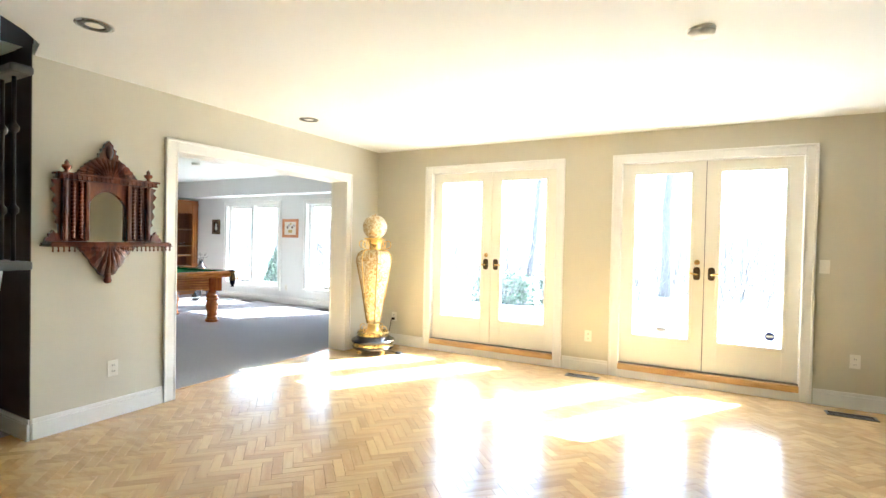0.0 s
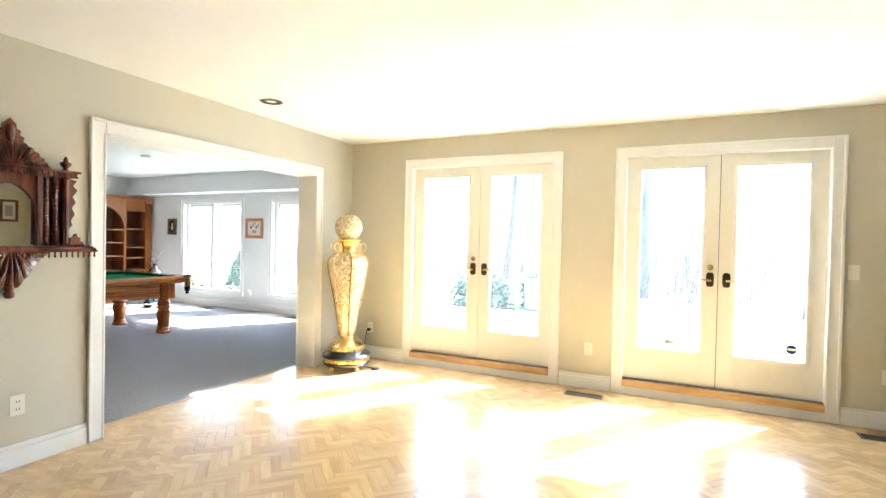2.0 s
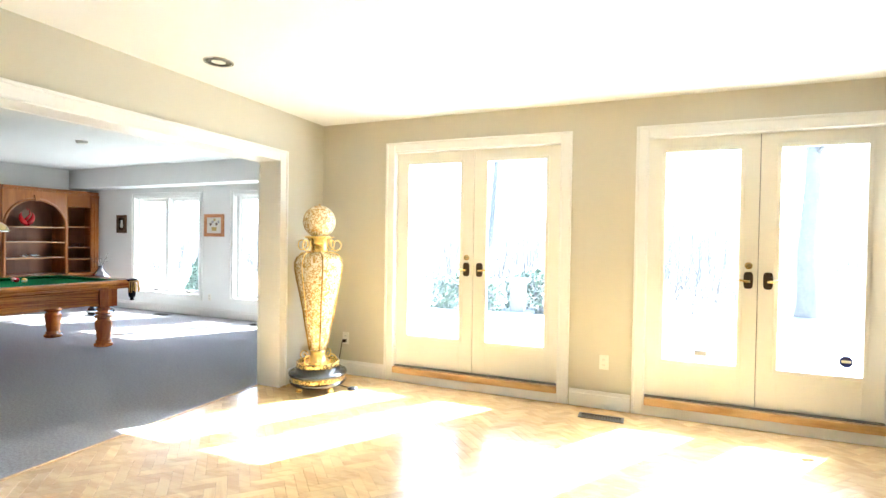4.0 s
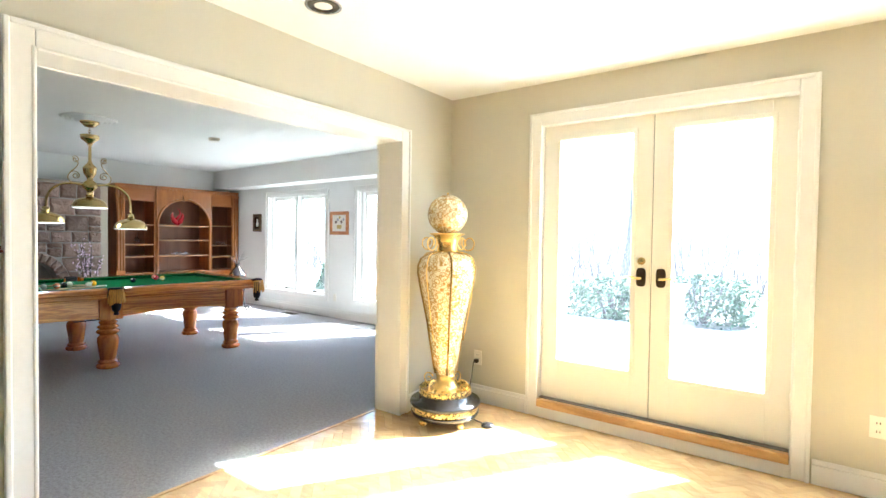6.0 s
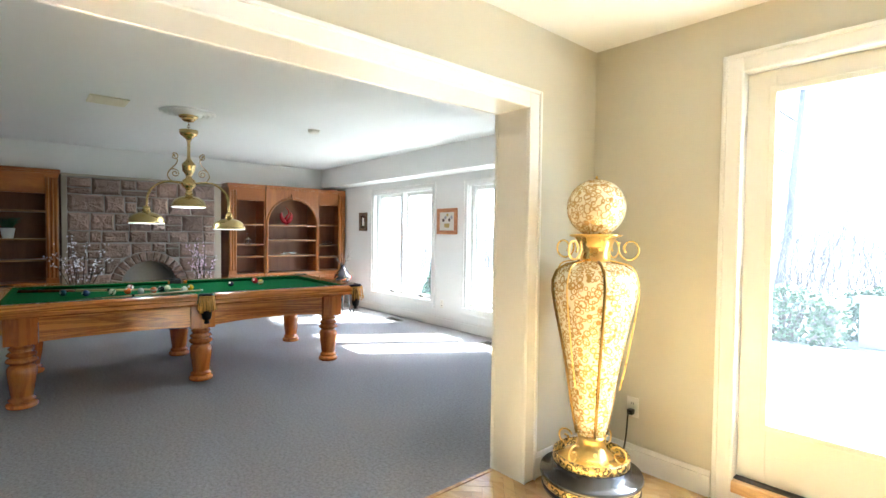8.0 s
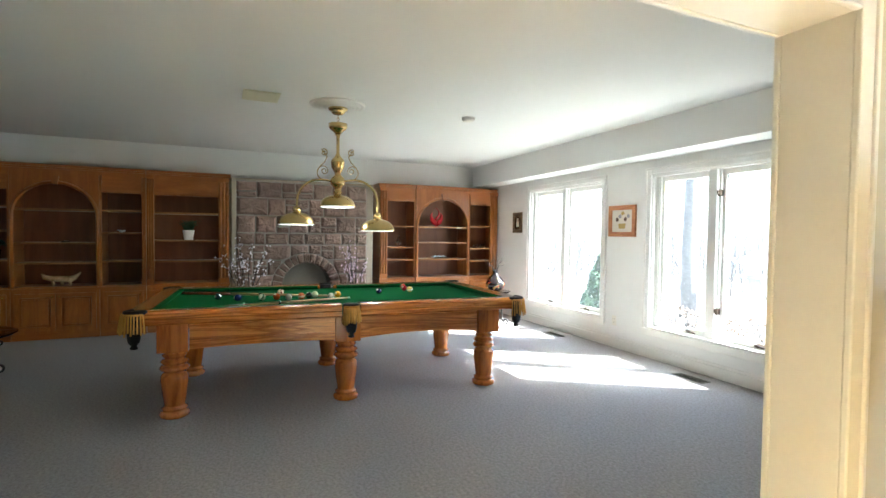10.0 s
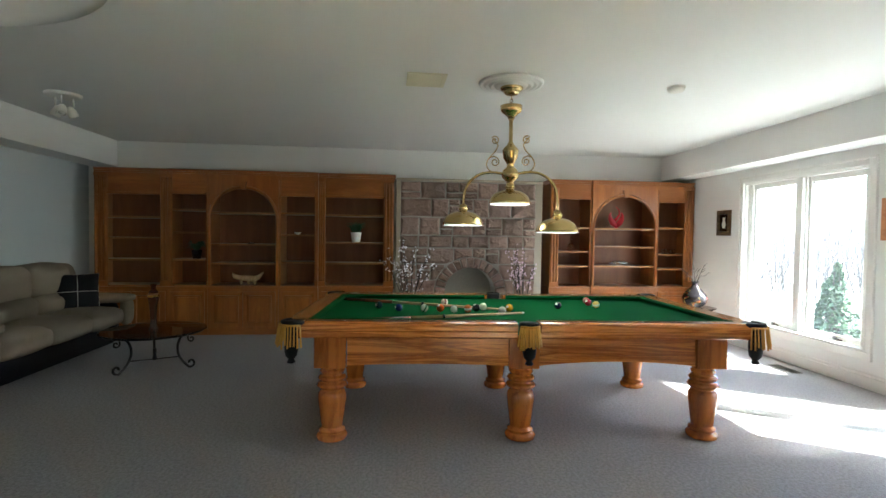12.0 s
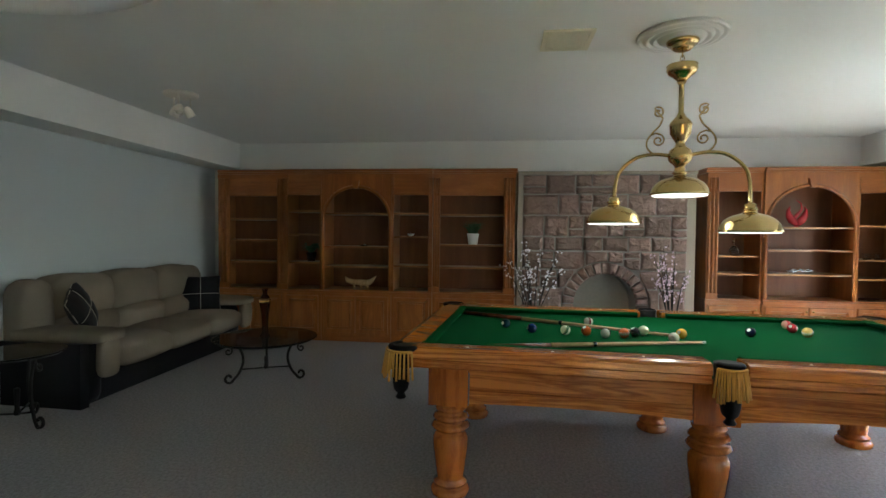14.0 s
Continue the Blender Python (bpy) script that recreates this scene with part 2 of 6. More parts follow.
LAWN = material("dry_winter_lawn", (0.25, 0.23, 0.19), 0.95, vary=0.35, grain=6, stain=0.4, bump=0.6, depth=0.03)
PATIO = material("pale_concrete", (0.55, 0.535, 0.50), 0.9, vary=0.1, grain=30, stain=0.8, bump=0.3)
CONCRETE = material("weathered_grey", (0.22, 0.21, 0.20), 0.9, vary=0.15, grain=25, bump=0.3)
BARK = material("grey_bark", (0.10, 0.09, 0.085), 0.95, vary=0.3, grain=14, bump=0.8, depth=0.02)
EVERGREEN = material("evergreen_leaves", (0.065, 0.105, 0.06), 0.7, vary=0.35, islands=1.5)
DRYLEAF = material("dry_brown_leaves", (0.13, 0.085, 0.055), 0.8, vary=0.35, islands=1.5)


def swirl(name):
    m = material(name, (0.02, 0.02, 0.02), 0.12, vary=0.05, coat=0.5, bump=0)
    n, l = m.node_tree.nodes, m.node_tree.links
    w = n.new("ShaderNodeTexNoise")
    w.inputs["Scale"].default_value, w.inputs["Distortion"].default_value = 9.0, 1.6
    tc = n.new("ShaderNodeTexCoord")
    l.new(tc.outputs["Object"], w.inputs["Vector"])
    cr = n.new("ShaderNodeValToRGB")
    cr.color_ramp.interpolation = "CONSTANT"
    e = cr.color_ramp.elements
    e[0].position, e[0].color = 0.0, (0.012, 0.01, 0.012, 1)
    e[1].position, e[1].color = 0.60, (0.55, 0.40, 0.10, 1)
    k = e.new(0.63)
    k.color = (0.40, 0.02, 0.03, 1)
    k = e.new(0.76)
    k.color = (0.75, 0.72, 0.62, 1)
    l.new(w.outputs[0], cr.inputs[0])
    l.new(cr.outputs[0], n["Principled BSDF"].inputs["Base Color"])
    return m


SWIRL = swirl("black_red_yellow_glass")


# ---- mesh helpers ----
def box(bm, x0, x1, y0, y1, z0, z1, bevel=0.0):
    r = bmesh.ops.create_cube(bm, size=1, matrix=Matrix.Translation(((x0 + x1) / 2, (y0 + y1) / 2, (z0 + z1) / 2)) @ Matrix.Diagonal((x1 - x0, y1 - y0, z1 - z0, 1)))
    if bevel:
        es = {e for v in r["verts"] for e in v.link_edges}
        bmesh.ops.bevel(bm, geom=list(es), offset=bevel, segments=2, profile=0.5, affect="EDGES")
    return bm


def boxes(*rows, bevel=0.0):
    bm = bmesh.new()
    for r in rows:
        box(bm, *r, bevel=bevel)
    return bm


def lathe(profile, segs=24, bm=None, at=(0, 0, 0)):
    """A turned body: (radius, height) pairs from the bottom up."""
    bm = bm or bmesh.new()
    rings = []
    for r, z in profile:
        r = max(r, 0.0004)
        rings.append([bm.verts.new((at[0] + r * math.cos(2 * math.pi * i / segs), at[1] + r * math.sin(2 * math.pi * i / segs), at[2] + z)) for i in range(segs)])
    for a, b in zip(rings, rings[1:]):
        for i in range(segs):
            bm.faces.new((a[i], a[(i + 1) % segs], b[(i + 1) % segs], b[i])).smooth = True
    bm.faces.new(list(reversed(rings[0])))
    bm.faces.new(rings[-1])
    return bm


def tube(points, radius, segs=8, bm=None, flat=1.0):
    """A bar along a path; radius may be a list."""
    bm = bm or bmesh.new()
    pts = [Vector(p) for p in points]
    rads = radius if isinstance(radius, (list, tuple)) else [radius] * len(pts)
    rings, side = [], None
    for i, p in enumerate(pts):
        d = (pts[min(i + 1, len(pts) - 1)] - pts[max(i - 1, 0)]).normalized()
        if side is None:
            side = d.cross(Vector((0, 0, 1)) if abs(d.z) < 0.9 else Vector((1, 0, 0))).normalized()
        side = (side - d * side.dot(d)).normalized()
        up = d.cross(side)
        rings.append([bm.verts.new(p + rads[i] * (math.cos(2 * math.pi * k / segs) * side + flat * math.sin(2 * math.pi * k / segs) * up)) for k in range(segs)])
    for a, b in zip(rings, rings[1:]):
        for k in range(segs):
            bm.faces.new((a[k], a[(k + 1) % segs], b[(k + 1) % segs], b[k])).smooth = True
    bm.faces.new(list(reversed(rings[0])))
    bm.faces.new(rings[-1])
    return bm


def curve(points, steps=5):
    """A smooth path through the points."""
    p = [Vector(q) for q in points]
    p = [p[0] * 2 - p[1]] + p + [p[-1] * 2 - p[-2]]
    out = []
    for i in range(1, len(p) - 2):
        a, b, c, d = p[i - 1:i + 3]
        for k in range(steps):
            t = k / steps
            out.append(0.5 * (2 * b + (c - a) * t + (2 * a - 5 * b + 4 * c - d) * t * t + (3 * b - a - 3 * c + d) * t ** 3))
    return out + [p[-2]]


def prism(outline, depth, axis="X", at=0.0, bm=None):
    """An outline (two coordinates) pushed out by depth along an axis from at."""
    bm = bm or bmesh.new()

    def place(p, d):
        return {"X": (d, p[0], p[1]), "Y": (p[0], d, p[1]), "Z": (p[0], p[1], d)}[axis]
    a = [bm.verts.new(place(p, at)) for p in outline]
    b = [bm.verts.new(place(p, at + depth)) for p in outline]
    k = len(outline)
    fa, fb = bm.faces.new(a), bm.faces.new(list(reversed(b)))
    for i in range(k):
        bm.faces.new((a[i], b[i], b[(i + 1) % k], a[(i + 1) % k]))
    bmesh.ops.recalc_face_normals(bm, faces=bm.faces)
    return bm


def ball(r, at=(0, 0, 0), u=16, v=10, bm=None, squash=(1, 1, 1)):
    bm = bm or bmesh.new()
    res = bmesh.ops.create_uvsphere(bm, u_segments=u, v_segments=v, radius=r, matrix=Matrix.Translation(at) @ Matrix.Diagonal((*squash, 1)))
    for x in res["verts"]:
        for f in x.link_faces:
            f.smooth = True
    return bm


def cushion(x0, x1, y0, y1, z0, z1, puff=0.03, cuts=5, wob=0.006, seed=0):
    """A stuffed block with rounded edges and a slightly uneven skin."""
    bm = bmesh.new()
    bmesh.ops.create_cube(bm, size=2)
    bmesh.ops.subdivide_edges(bm, edges=bm.edges[:], cuts=cuts, use_grid_fill=True)
    half = Vector(((x1 - x0) / 2, (y1 - y0) / 2, (z1 - z0) / 2))
    mid = Vector(((x0 + x1) / 2, (y0 + y1) / 2, (z0 + z1) / 2))
    r = min(min(half) * 0.75, 0.09)
    for v in bm.verts:
        p = Vector([v.co[i] * half[i] for i in range(3)])
        inner = Vector([max(-half[i] + r, min(half[i] - r, p[i])) for i in range(3)])
        d = p - inner
        q = inner + (d.normalized() * r if d.length > 1e-6 else d)
        q += Vector([v.co[i] * puff * (1 - v.co[(i + 1) % 3] ** 2) * (1 - v.co[(i + 2) % 3] ** 2) for i in range(3)])
        q += noise.noise_vector((q + mid) * 6 + Vector((seed, 0, 0))) * wob
        v.co = mid + q
    for f in bm.faces:
        f.smooth = True
    return bm


def part(name, bm, mat, parent=None, label=""):
    """One mesh object of a bmesh, under a thing or a part."""
    me = bpy.data.meshes.new(name)
    bm.to_mesh(me)
    bm.free()
    me.materials.append(mat)
    ob = new(name, me)
    ob.parent = parent
    if label:
        ob["label"] = label
    return ob


def shared(name, mesh, parent, m):
    ob = new(name, mesh)
    ob.parent = parent
    ob.matrix_basis = m
    return ob


def thing(name, label, category, m=None, group=""):
    e = new(name)
    e.empty_display_size = 0.1
    if m is not None:
        e.matrix_world = m
    return tagged(e, label, category, group)


def structure(name, bm, mat, label, category, m=None):
    ob = part(name, bm, mat)
    if m is not None:
        ob.matrix_world = m
    return tagged(ob, label, category, kind="structure")


# ---- plan ----
H, HLIV = 2.535, 2.468     # ceilings: billiard room, living room
LW, LW2 = -3.84, -4.05   # wall between the rooms: its two faces
DW = 5.39                # wall with the french doors
OP0, OP1, OPH = 2.62, 4.74, 2.02   # opening between the rooms
FAR = -10.80             # wall behind the bookcases
SOUTH = -0.90            # wall behind the sofa
CASE0 = -0.616           # end of the long bookcase
WALLW = pose(FAR, 7.47, 0, 0, 0, -1.7)  # frame of the window wall: x along it, y outwards
EAST, BACK = 3.2, -3.2


def winx(x):
    return (x - FAR) / math.cos(radians(1.7))


# ---- structure ----
structure("floor", boxes((LW2, EAST, BACK, DW + 0.2, -0.12, -0.008)), GROUT, "herringbone oak parquet floor with a glossy finish", "floor")
structure("carpet", boxes((FAR - 0.2, LW2, SOUTH - 2, 7.8, -0.12, 0.0)), CARPET, "grey short-pile wall-to-wall carpet", "carpet")
VOID = [(-4.3 + 1.22 * math.cos(radians(a)), 0.6 + 1.22 * math.sin(radians(a))) for a in range(-90, 63, 9)]
structure("ceiling_living_room", prism([(LW2 + 0.1, 1.70), (LW2 + 0.1, DW + 0.25), (EAST, DW + 0.25), (EAST, BACK), (-4.35, BACK), (-4.35, -0.62)] + VOID, 0.2, "Z", HLIV), CEIL,
          "smooth white painted ceiling", "ceiling")

# wall between the rooms, with the wide opening
structure("wall_between", prism([(1.655, 0), (OP0 - 0.02, 0), (OP0 - 0.02, OPH + 0.02), (OP1 + 0.02, OPH + 0.02), (OP1 + 0.02, 0), (DW, 0), (DW, H), (1.655, H)], LW - LW2, "X", LW2), BEIGE,
          "beige painted wall with a wide cased opening", "wall")
structure("wall_between_end", boxes((LW2, LW, DW, 7.35, 0, H)), OFFWHITE, "off-white painted wall", "wall")

# door wall
D1, D2 = (-3.02, -1.48), (-0.81, 0.70)
DB, DT = 0.14, 2.155
structure("wall_doors", boxes((LW, D1[0] - 0.02, DW, DW + 0.2, 0, H), (D1[1] + 0.02, D2[0] - 0.02, DW, DW + 0.2, 0, H), (D2[1] + 0.02, EAST, DW, DW + 0.2, 0, H),
                              (D1[0] - 0.02, D1[1] + 0.02, DW, DW + 0.2, DT + 0.02, H), (D2[0] - 0.02, D2[1] + 0.02, DW, DW + 0.2, DT + 0.02, H),
                              (D1[0] - 0.02, D1[1] + 0.02, DW + 0.01, DW + 0.2, 0, 0.076), (D2[0] - 0.02, D2[1] + 0.02, DW + 0.01, DW + 0.2, 0, 0.076)), BEIGE,
          "beige painted wall with two pairs of french doors", "wall")
structure("wall_east", boxes((EAST, EAST + 0.2, BACK, DW + 0.2, 0, H)), BEIGE, "beige painted wall", "wall")
structure("wall_back", boxes((-6.5, EAST + 0.2, BACK - 0.2, BACK, 0, H)), BEIGE, "beige painted wall", "wall")

# billiard room
structure("wall_far", boxes((FAR - 0.2, FAR, SOUTH - 0.2, 7.7, 0, H)), OFFWHITE, "off-white painted wall above the bookcases", "wall")
structure("wall_south", boxes((FAR, -4.41, SOUTH - 0.2, SOUTH, 0, H)), BLUEGREY, "pale blue-grey painted wall behind the sofa", "wall")
W1, W2 = (winx(-9.40), winx(-7.76)), (winx(-6.98), winx(-5.50))
WZ0, WZ1 = 0.33, 2.02
LEN = winx(LW2 + 0.1)
structure("wall_windows", boxes((0, W1[0], 0, 0.2, 0, H), (W1[1], W2[0], 0, 0.2, 0, H), (W2[1], LEN, 0, 0.2, 0, H),
                                *[(w[0], w[1], 0, 0.2, a, b) for w in (W1, W2) for a, b in ((0, WZ0), (WZ1, H))]), OFFWHITE,
          "off-white painted wall with two wide windows", "wall", WALLW)
structure("soffit_windows", boxes((0, LEN, -0.33, -0.002, 2.19, H - 0.002)), OFFWHITE, "boxed-in off-white soffit above the windows", "soffit", WALLW)
structure("soffit_south", boxes((FAR + 0.002, -4.61, SOUTH + 0.002, SOUTH + 0.36, 2.19, H - 0.002)), OFFWHITE, "boxed-in off-white soffit above the sofa", "soffit")
DOME, DOME_R = (-5.75, 0.64), 1.26
ring = [(DOME[0] + DOME_R * math.cos(2 * math.pi * i / 48), DOME[1] + DOME_R * math.sin(2 * math.pi * i / 48)) for i in range(48)]
bm = bmesh.new()
outer = [bm.verts.new((x, y, H)) for x, y in ((LW2 + 0.1, 7.7), (FAR - 0.1, 7.7), (FAR - 0.1, SOUTH - 0.1), (LW2 + 0.1, SOUTH - 0.1))]
inner = [bm.verts.new((x, y, H)) for x, y in ring]
edges = [bm.edges.new((v[i], v[(i + 1) % len(v)])) for v in (outer, inner) for i in range(len(v))]
bmesh.ops.triangle_fill(bm, use_beauty=True, edges=edges)
for f in bm.faces:
    if f.normal.z > 0:
        f.normal_flip()
prev = inner
for shrink, z in ((0.99, 0.05), (0.95, 0.14), (0.87, 0.24), (0.74, 0.33), (0.56, 0.41), (0.35, 0.46), (0.14, 0.48)):
    now = [bm.verts.new((DOME[0] + (x - DOME[0]) * shrink, DOME[1] + (y - DOME[1]) * shrink, H + z)) for x, y in ring]
    for i in range(48):
        bm.faces.new((prev[i], prev[(i + 1) % 48], now[(i + 1) % 48], now[i])).smooth = True
    prev = now
bm.faces.new(prev)
structure("ceiling_billiard_room", bm, CEIL, "smooth white ceiling with a round recessed dome", "ceiling")
structure("roof_slab", boxes((FAR - 0.2, LW2 + 0.1, SOUTH - 0.2, 7.9, H + 0.60, H + 0.7)), CEIL, "slab above the ceilings", "roof")
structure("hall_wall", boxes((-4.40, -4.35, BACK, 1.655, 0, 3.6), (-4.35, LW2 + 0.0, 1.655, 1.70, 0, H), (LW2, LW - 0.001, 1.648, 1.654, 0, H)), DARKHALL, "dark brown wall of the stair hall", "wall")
structure("hall_wall_back", boxes((-4.6, -4.402, BACK, 1.72, 0, H), (-4.6, LW2 - 0.002, 1.702, 1.85, 0, H)), OFFWHITE, "off-white painted wall", "wall")
# stairwell above: unlit, so its shade is put into the wall colour
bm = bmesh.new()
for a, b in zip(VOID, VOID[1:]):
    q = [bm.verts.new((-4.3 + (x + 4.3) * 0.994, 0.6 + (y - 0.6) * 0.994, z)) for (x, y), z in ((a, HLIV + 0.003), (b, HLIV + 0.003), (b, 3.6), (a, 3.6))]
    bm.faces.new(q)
# unseen lid and end boxes, added to keep the sky out
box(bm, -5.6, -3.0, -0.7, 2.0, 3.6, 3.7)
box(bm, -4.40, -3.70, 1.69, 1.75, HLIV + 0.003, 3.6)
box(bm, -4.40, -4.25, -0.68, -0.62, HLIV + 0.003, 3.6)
structure("stairwell_wall", bm, DARKHALL, "curved wall of the unlit stairwell above, its darkness put into the colour", "wall")

# trim: casings of the opening, baseboards
CW = 0.096


def casing(name, rows, label, m=None):
    if len(rows) != 9:
        return structure(name, boxes(*rows, bevel=0.004), TRIM, label, "casing", m)
    ob = structure(name, boxes(*rows[0::3], bevel=0.006), TRIM, label, "casing", m)
    part("casing_leg", boxes(*rows[1::3], bevel=0.006), TRIM, ob)
    part("casing_head", boxes(*rows[2::3], bevel=0.006), TRIM, ob)
    return ob


def frame_rows(a, b, top, w, face, out, base=0.0):
    """Stepped casing round an opening in a wall along x: boards, backband and inner bead."""
    rows = []
    for off, wid, proud in ((0, w, 0.018), (w - 0.020, 0.022, 0.028), (-0.003, 0.016, 0.023)):
        y0, y1 = face - out * proud, face - out * 0.0004
        y0, y1 = min(y0, y1), max(y0, y1)
        rows += [(a - off - wid, a - off, y0, y1, base, top + off + wid), (b + off, b + off + wid, y0, y1, base, top + off + wid), (a - off, b + off, y0, y1, top + off, top + off + wid)]
    return rows


def swap(rows):
    return [(r[2], r[3], r[0], r[1], r[4], r[5]) for r in rows]


casing("opening_casing", swap(frame_rows(OP0, OP1, OPH, CW, LW, -1)),
       "white moulded casing round the wide opening")
casing("opening_casing_far", swap(frame_rows(OP0, OP1, OPH, CW, LW2, 1)), "white moulded casing round the wide opening")
casing("opening_jamb", [(LW2, LW, OP0 - 0.02, OP0, 0, OPH + 0.02), (LW2, LW, OP1, OP1 + 0.02, 0, OPH + 0.02), (LW2, LW, OP0, OP1, OPH, OPH + 0.02)], "white painted jamb of the wide opening")
structure("threshold", boxes((LW2 - 0.012, LW2 + 0.012, OP0, OP1, -0.01, 0.004), bevel=0.002), SILLWOOD, "thin strip where carpet meets parquet", "threshold")


def skirting(name, rows, m=None):
    """Rows: x0, x1, y0, y1 of the board's foot; the side away from the room is found by the thinner axis."""
    bm = bmesh.new()
    for x0, x1, y0, y1, sx, sy in rows:
        box(bm, x0, x1, y0, y1, 0, 0.108, 0.003)
        box(bm, x0 + (0.006 if sx > 0 else 0), x1 - (0.006 if sx < 0 else 0), y0 + (0.006 if sy > 0 else 0), y1 - (0.006 if sy < 0 else 0), 0.108, 0.138, 0.005)
    return structure(name, bm, TRIM, "white moulded baseboard", "baseboard", m)


skirting("baseboard_between", [(LW + 0.001, LW + 0.018, 1.66, OP0 - CW - 0.002, -1, 0), (LW + 0.001, LW + 0.018, OP1 + CW + 0.002, DW - 0.02, -1, 0)])
skirting("baseboard_doors", [(LW + 0.02, D1[0] - 0.10, DW - 0.018, DW - 0.001, 0, 1), (D1[1] + 0.10, D2[0] - 0.10, DW - 0.018, DW - 0.001, 0, 1), (D2[1] + 0.10, EAST, DW - 0.018, DW - 0.001, 0, 1)])
skirting("baseboard_hall", [(-4.35, LW + 0.016, 1.63, 1.647, 0, 1)])
skirting("baseboard_windows", [(0.6, LEN, -0.016, -0.001, 0, 1)], WALLW)
skirting("baseboard_south", [(FAR + 0.5, -4.61, SOUTH + 0.001, SOUTH + 0.017, 0, -1)])


# french doors
def door_leaf(name, x0, x1, hinge_left, handle, label):
    """A full-glass leaf with stiles, rails, glazing bead, pane and fittings."""
    leaf = thing(name, label, "door", pose(0, 0, 0))
    leaf["kind"] = "structure"
    y0, y1 = DW + 0.045, DW + 0.085
    g0, g1, gz0, gz1 = x0 + 0.125, x1 - 0.125, 0.435, 2.045
    part("stile", boxes((x0 + 0.003, g0, y0, y1, DB + 0.004, DT - 0.003), bevel=0.002), DOORPAINT, leaf)
    part("stile", boxes((g1, x1 - 0.003, y0, y1, DB + 0.004, DT - 0.003), bevel=0.002), DOORPAINT, leaf)
    part("top_rail", boxes((g0, g1, y0, y1, gz1, DT - 0.003), bevel=0.002), DOORPAINT, leaf)
    part("bottom_rail", boxes((g0, g1, y0, y1, DB + 0.004, gz0), bevel=0.002), DOORPAINT, leaf)
    b = 0.026
    part("glazing_bead", boxes((g0 - b, g0 + 0.004, y0 - 0.010, y0 + 0.002, gz0 - b, gz1 + b), (g1 - 0.004, g1 + b, y0 - 0.010, y0 + 0.002, gz0 - b, gz1 + b),
                               (g0, g1, y0 - 0.010, y0 + 0.002, gz0 - b, gz0 + 0.004), (g0, g1, y0 - 0.010, y0 + 0.002, gz1 - 0.004, gz1 + b), bevel=0.004), DOORPAINT, leaf)
    pane = part("pane", boxes((g0, g1, y0 + 0.016, y0 + 0.022, gz0, gz1)), DOORPANE, leaf)
    pane.visible_shadow = False
    hx = (x1 - 0.062) if hinge_left else (x0 + 0.062)
    plate = part("backplate", prism([(hx + 0.030 * (abs(math.cos(a)) ** 0.5) * (1 if math.cos(a) > 0 else -1), 1.078 + 0.062 * (abs(math.sin(a)) ** 0.55) * (1 if math.sin(a) > 0 else -1))
                                     for a in [2 * math.pi * i / 24 for i in range(24)]], 0.010, "Y", y0 - 0.010), DARKBRONZE, leaf, "dark bronze backplate")
    s = -1 if hinge_left else 1
    part("lever", tube([(hx, y0 - 0.008, 1.073), (hx, y0 - 0.045, 1.073), (hx + s * 0.02, y0 - 0.052, 1.073), (hx + s * 0.06, y0 - 0.054, 1.081), (hx + s * 0.105, y0 - 0.05, 1.071)], [0.013, 0.011, 0.010, 0.008, 0.006], 10), BRASS, plate, "brass lever")
    if handle:
        part("deadbolt", tube([(hx, y0, 1.185), (hx, y0 - 0.012, 1.185), (hx, y0 - 0.020, 1.185)], [0.026, 0.025, 0.014], 16), BRASS, leaf, "brass deadbolt")
    hxx = x0 if hinge_left else x1
    for z in (0.42, 1.15, 1.90):
        part("hinge", tube([(hxx, y0 - 0.006, z - 0.05), (hxx, y0 - 0.006, z + 0.05)], 0.007, 8), TRIM, leaf)
    return leaf


DARKBRONZE = material("dark_bronze", (0.07, 0.05, 0.035), 0.35, 0.9, vary=0.2, grain=60)
RUBBER = material("grey_weather_strip", (0.12, 0.11, 0.10), 0.6)
for k, (a, b) in enumerate((D1, D2)):
    mid = (a + b) / 2
    casing("door_casing_%d" % (k + 1), frame_rows(a, b, DT, 0.09, DW, 1), "white moulded casing round the french doors")
    casing("door_jamb_%d" % (k + 1), [(a - 0.02, a, DW + 0.001, DW + 0.19, 0.09, DT + 0.02), (b, b + 0.02, DW + 0.001, DW + 0.19, 0.09, DT + 0.02), (a, b, DW + 0.001, DW + 0.19, DT, DT + 0.02)], "white door jamb")
    structure("door_riser_%d" % (k + 1), boxes((a - 0.0, b + 0.0, DW - 0.022, DW + 0.009, 0, 0.075), bevel=0.003), TRIM, "white riser board under the door sill", "riser")
    structure("door_sill_%d" % (k + 1), boxes((a + 0.001, b - 0.001, DW - 0.032, DW + 0.19, 0.078, 0.135), bevel=0.005), SILLWOOD, "orange varnished wooden door sill", "sill")
    structure("weather_strip_%d" % (k + 1), boxes((a + 0.002, b - 0.002, DW + 0.006, DW + 0.10, 0.136, 0.142)), RUBBER, "grey weather strip under the doors", "weather strip")
    structure("astragal_%d" % (k + 1), boxes((mid - 0.005, mid + 0.005, DW + 0.060, DW + 0.10, DB + 0.004, DT - 0.004)), RUBBER, "dark gap between the doors", "astragal")
    door_leaf("door_%d" % (2 * k + 1), a, mid, True, True, "cream full-glass french door leaf with bronze lever, closed")
    door_leaf("door_%d" % (2 * k + 2), mid, b, False, False, "cream full-glass french door leaf with bronze lever, closed")


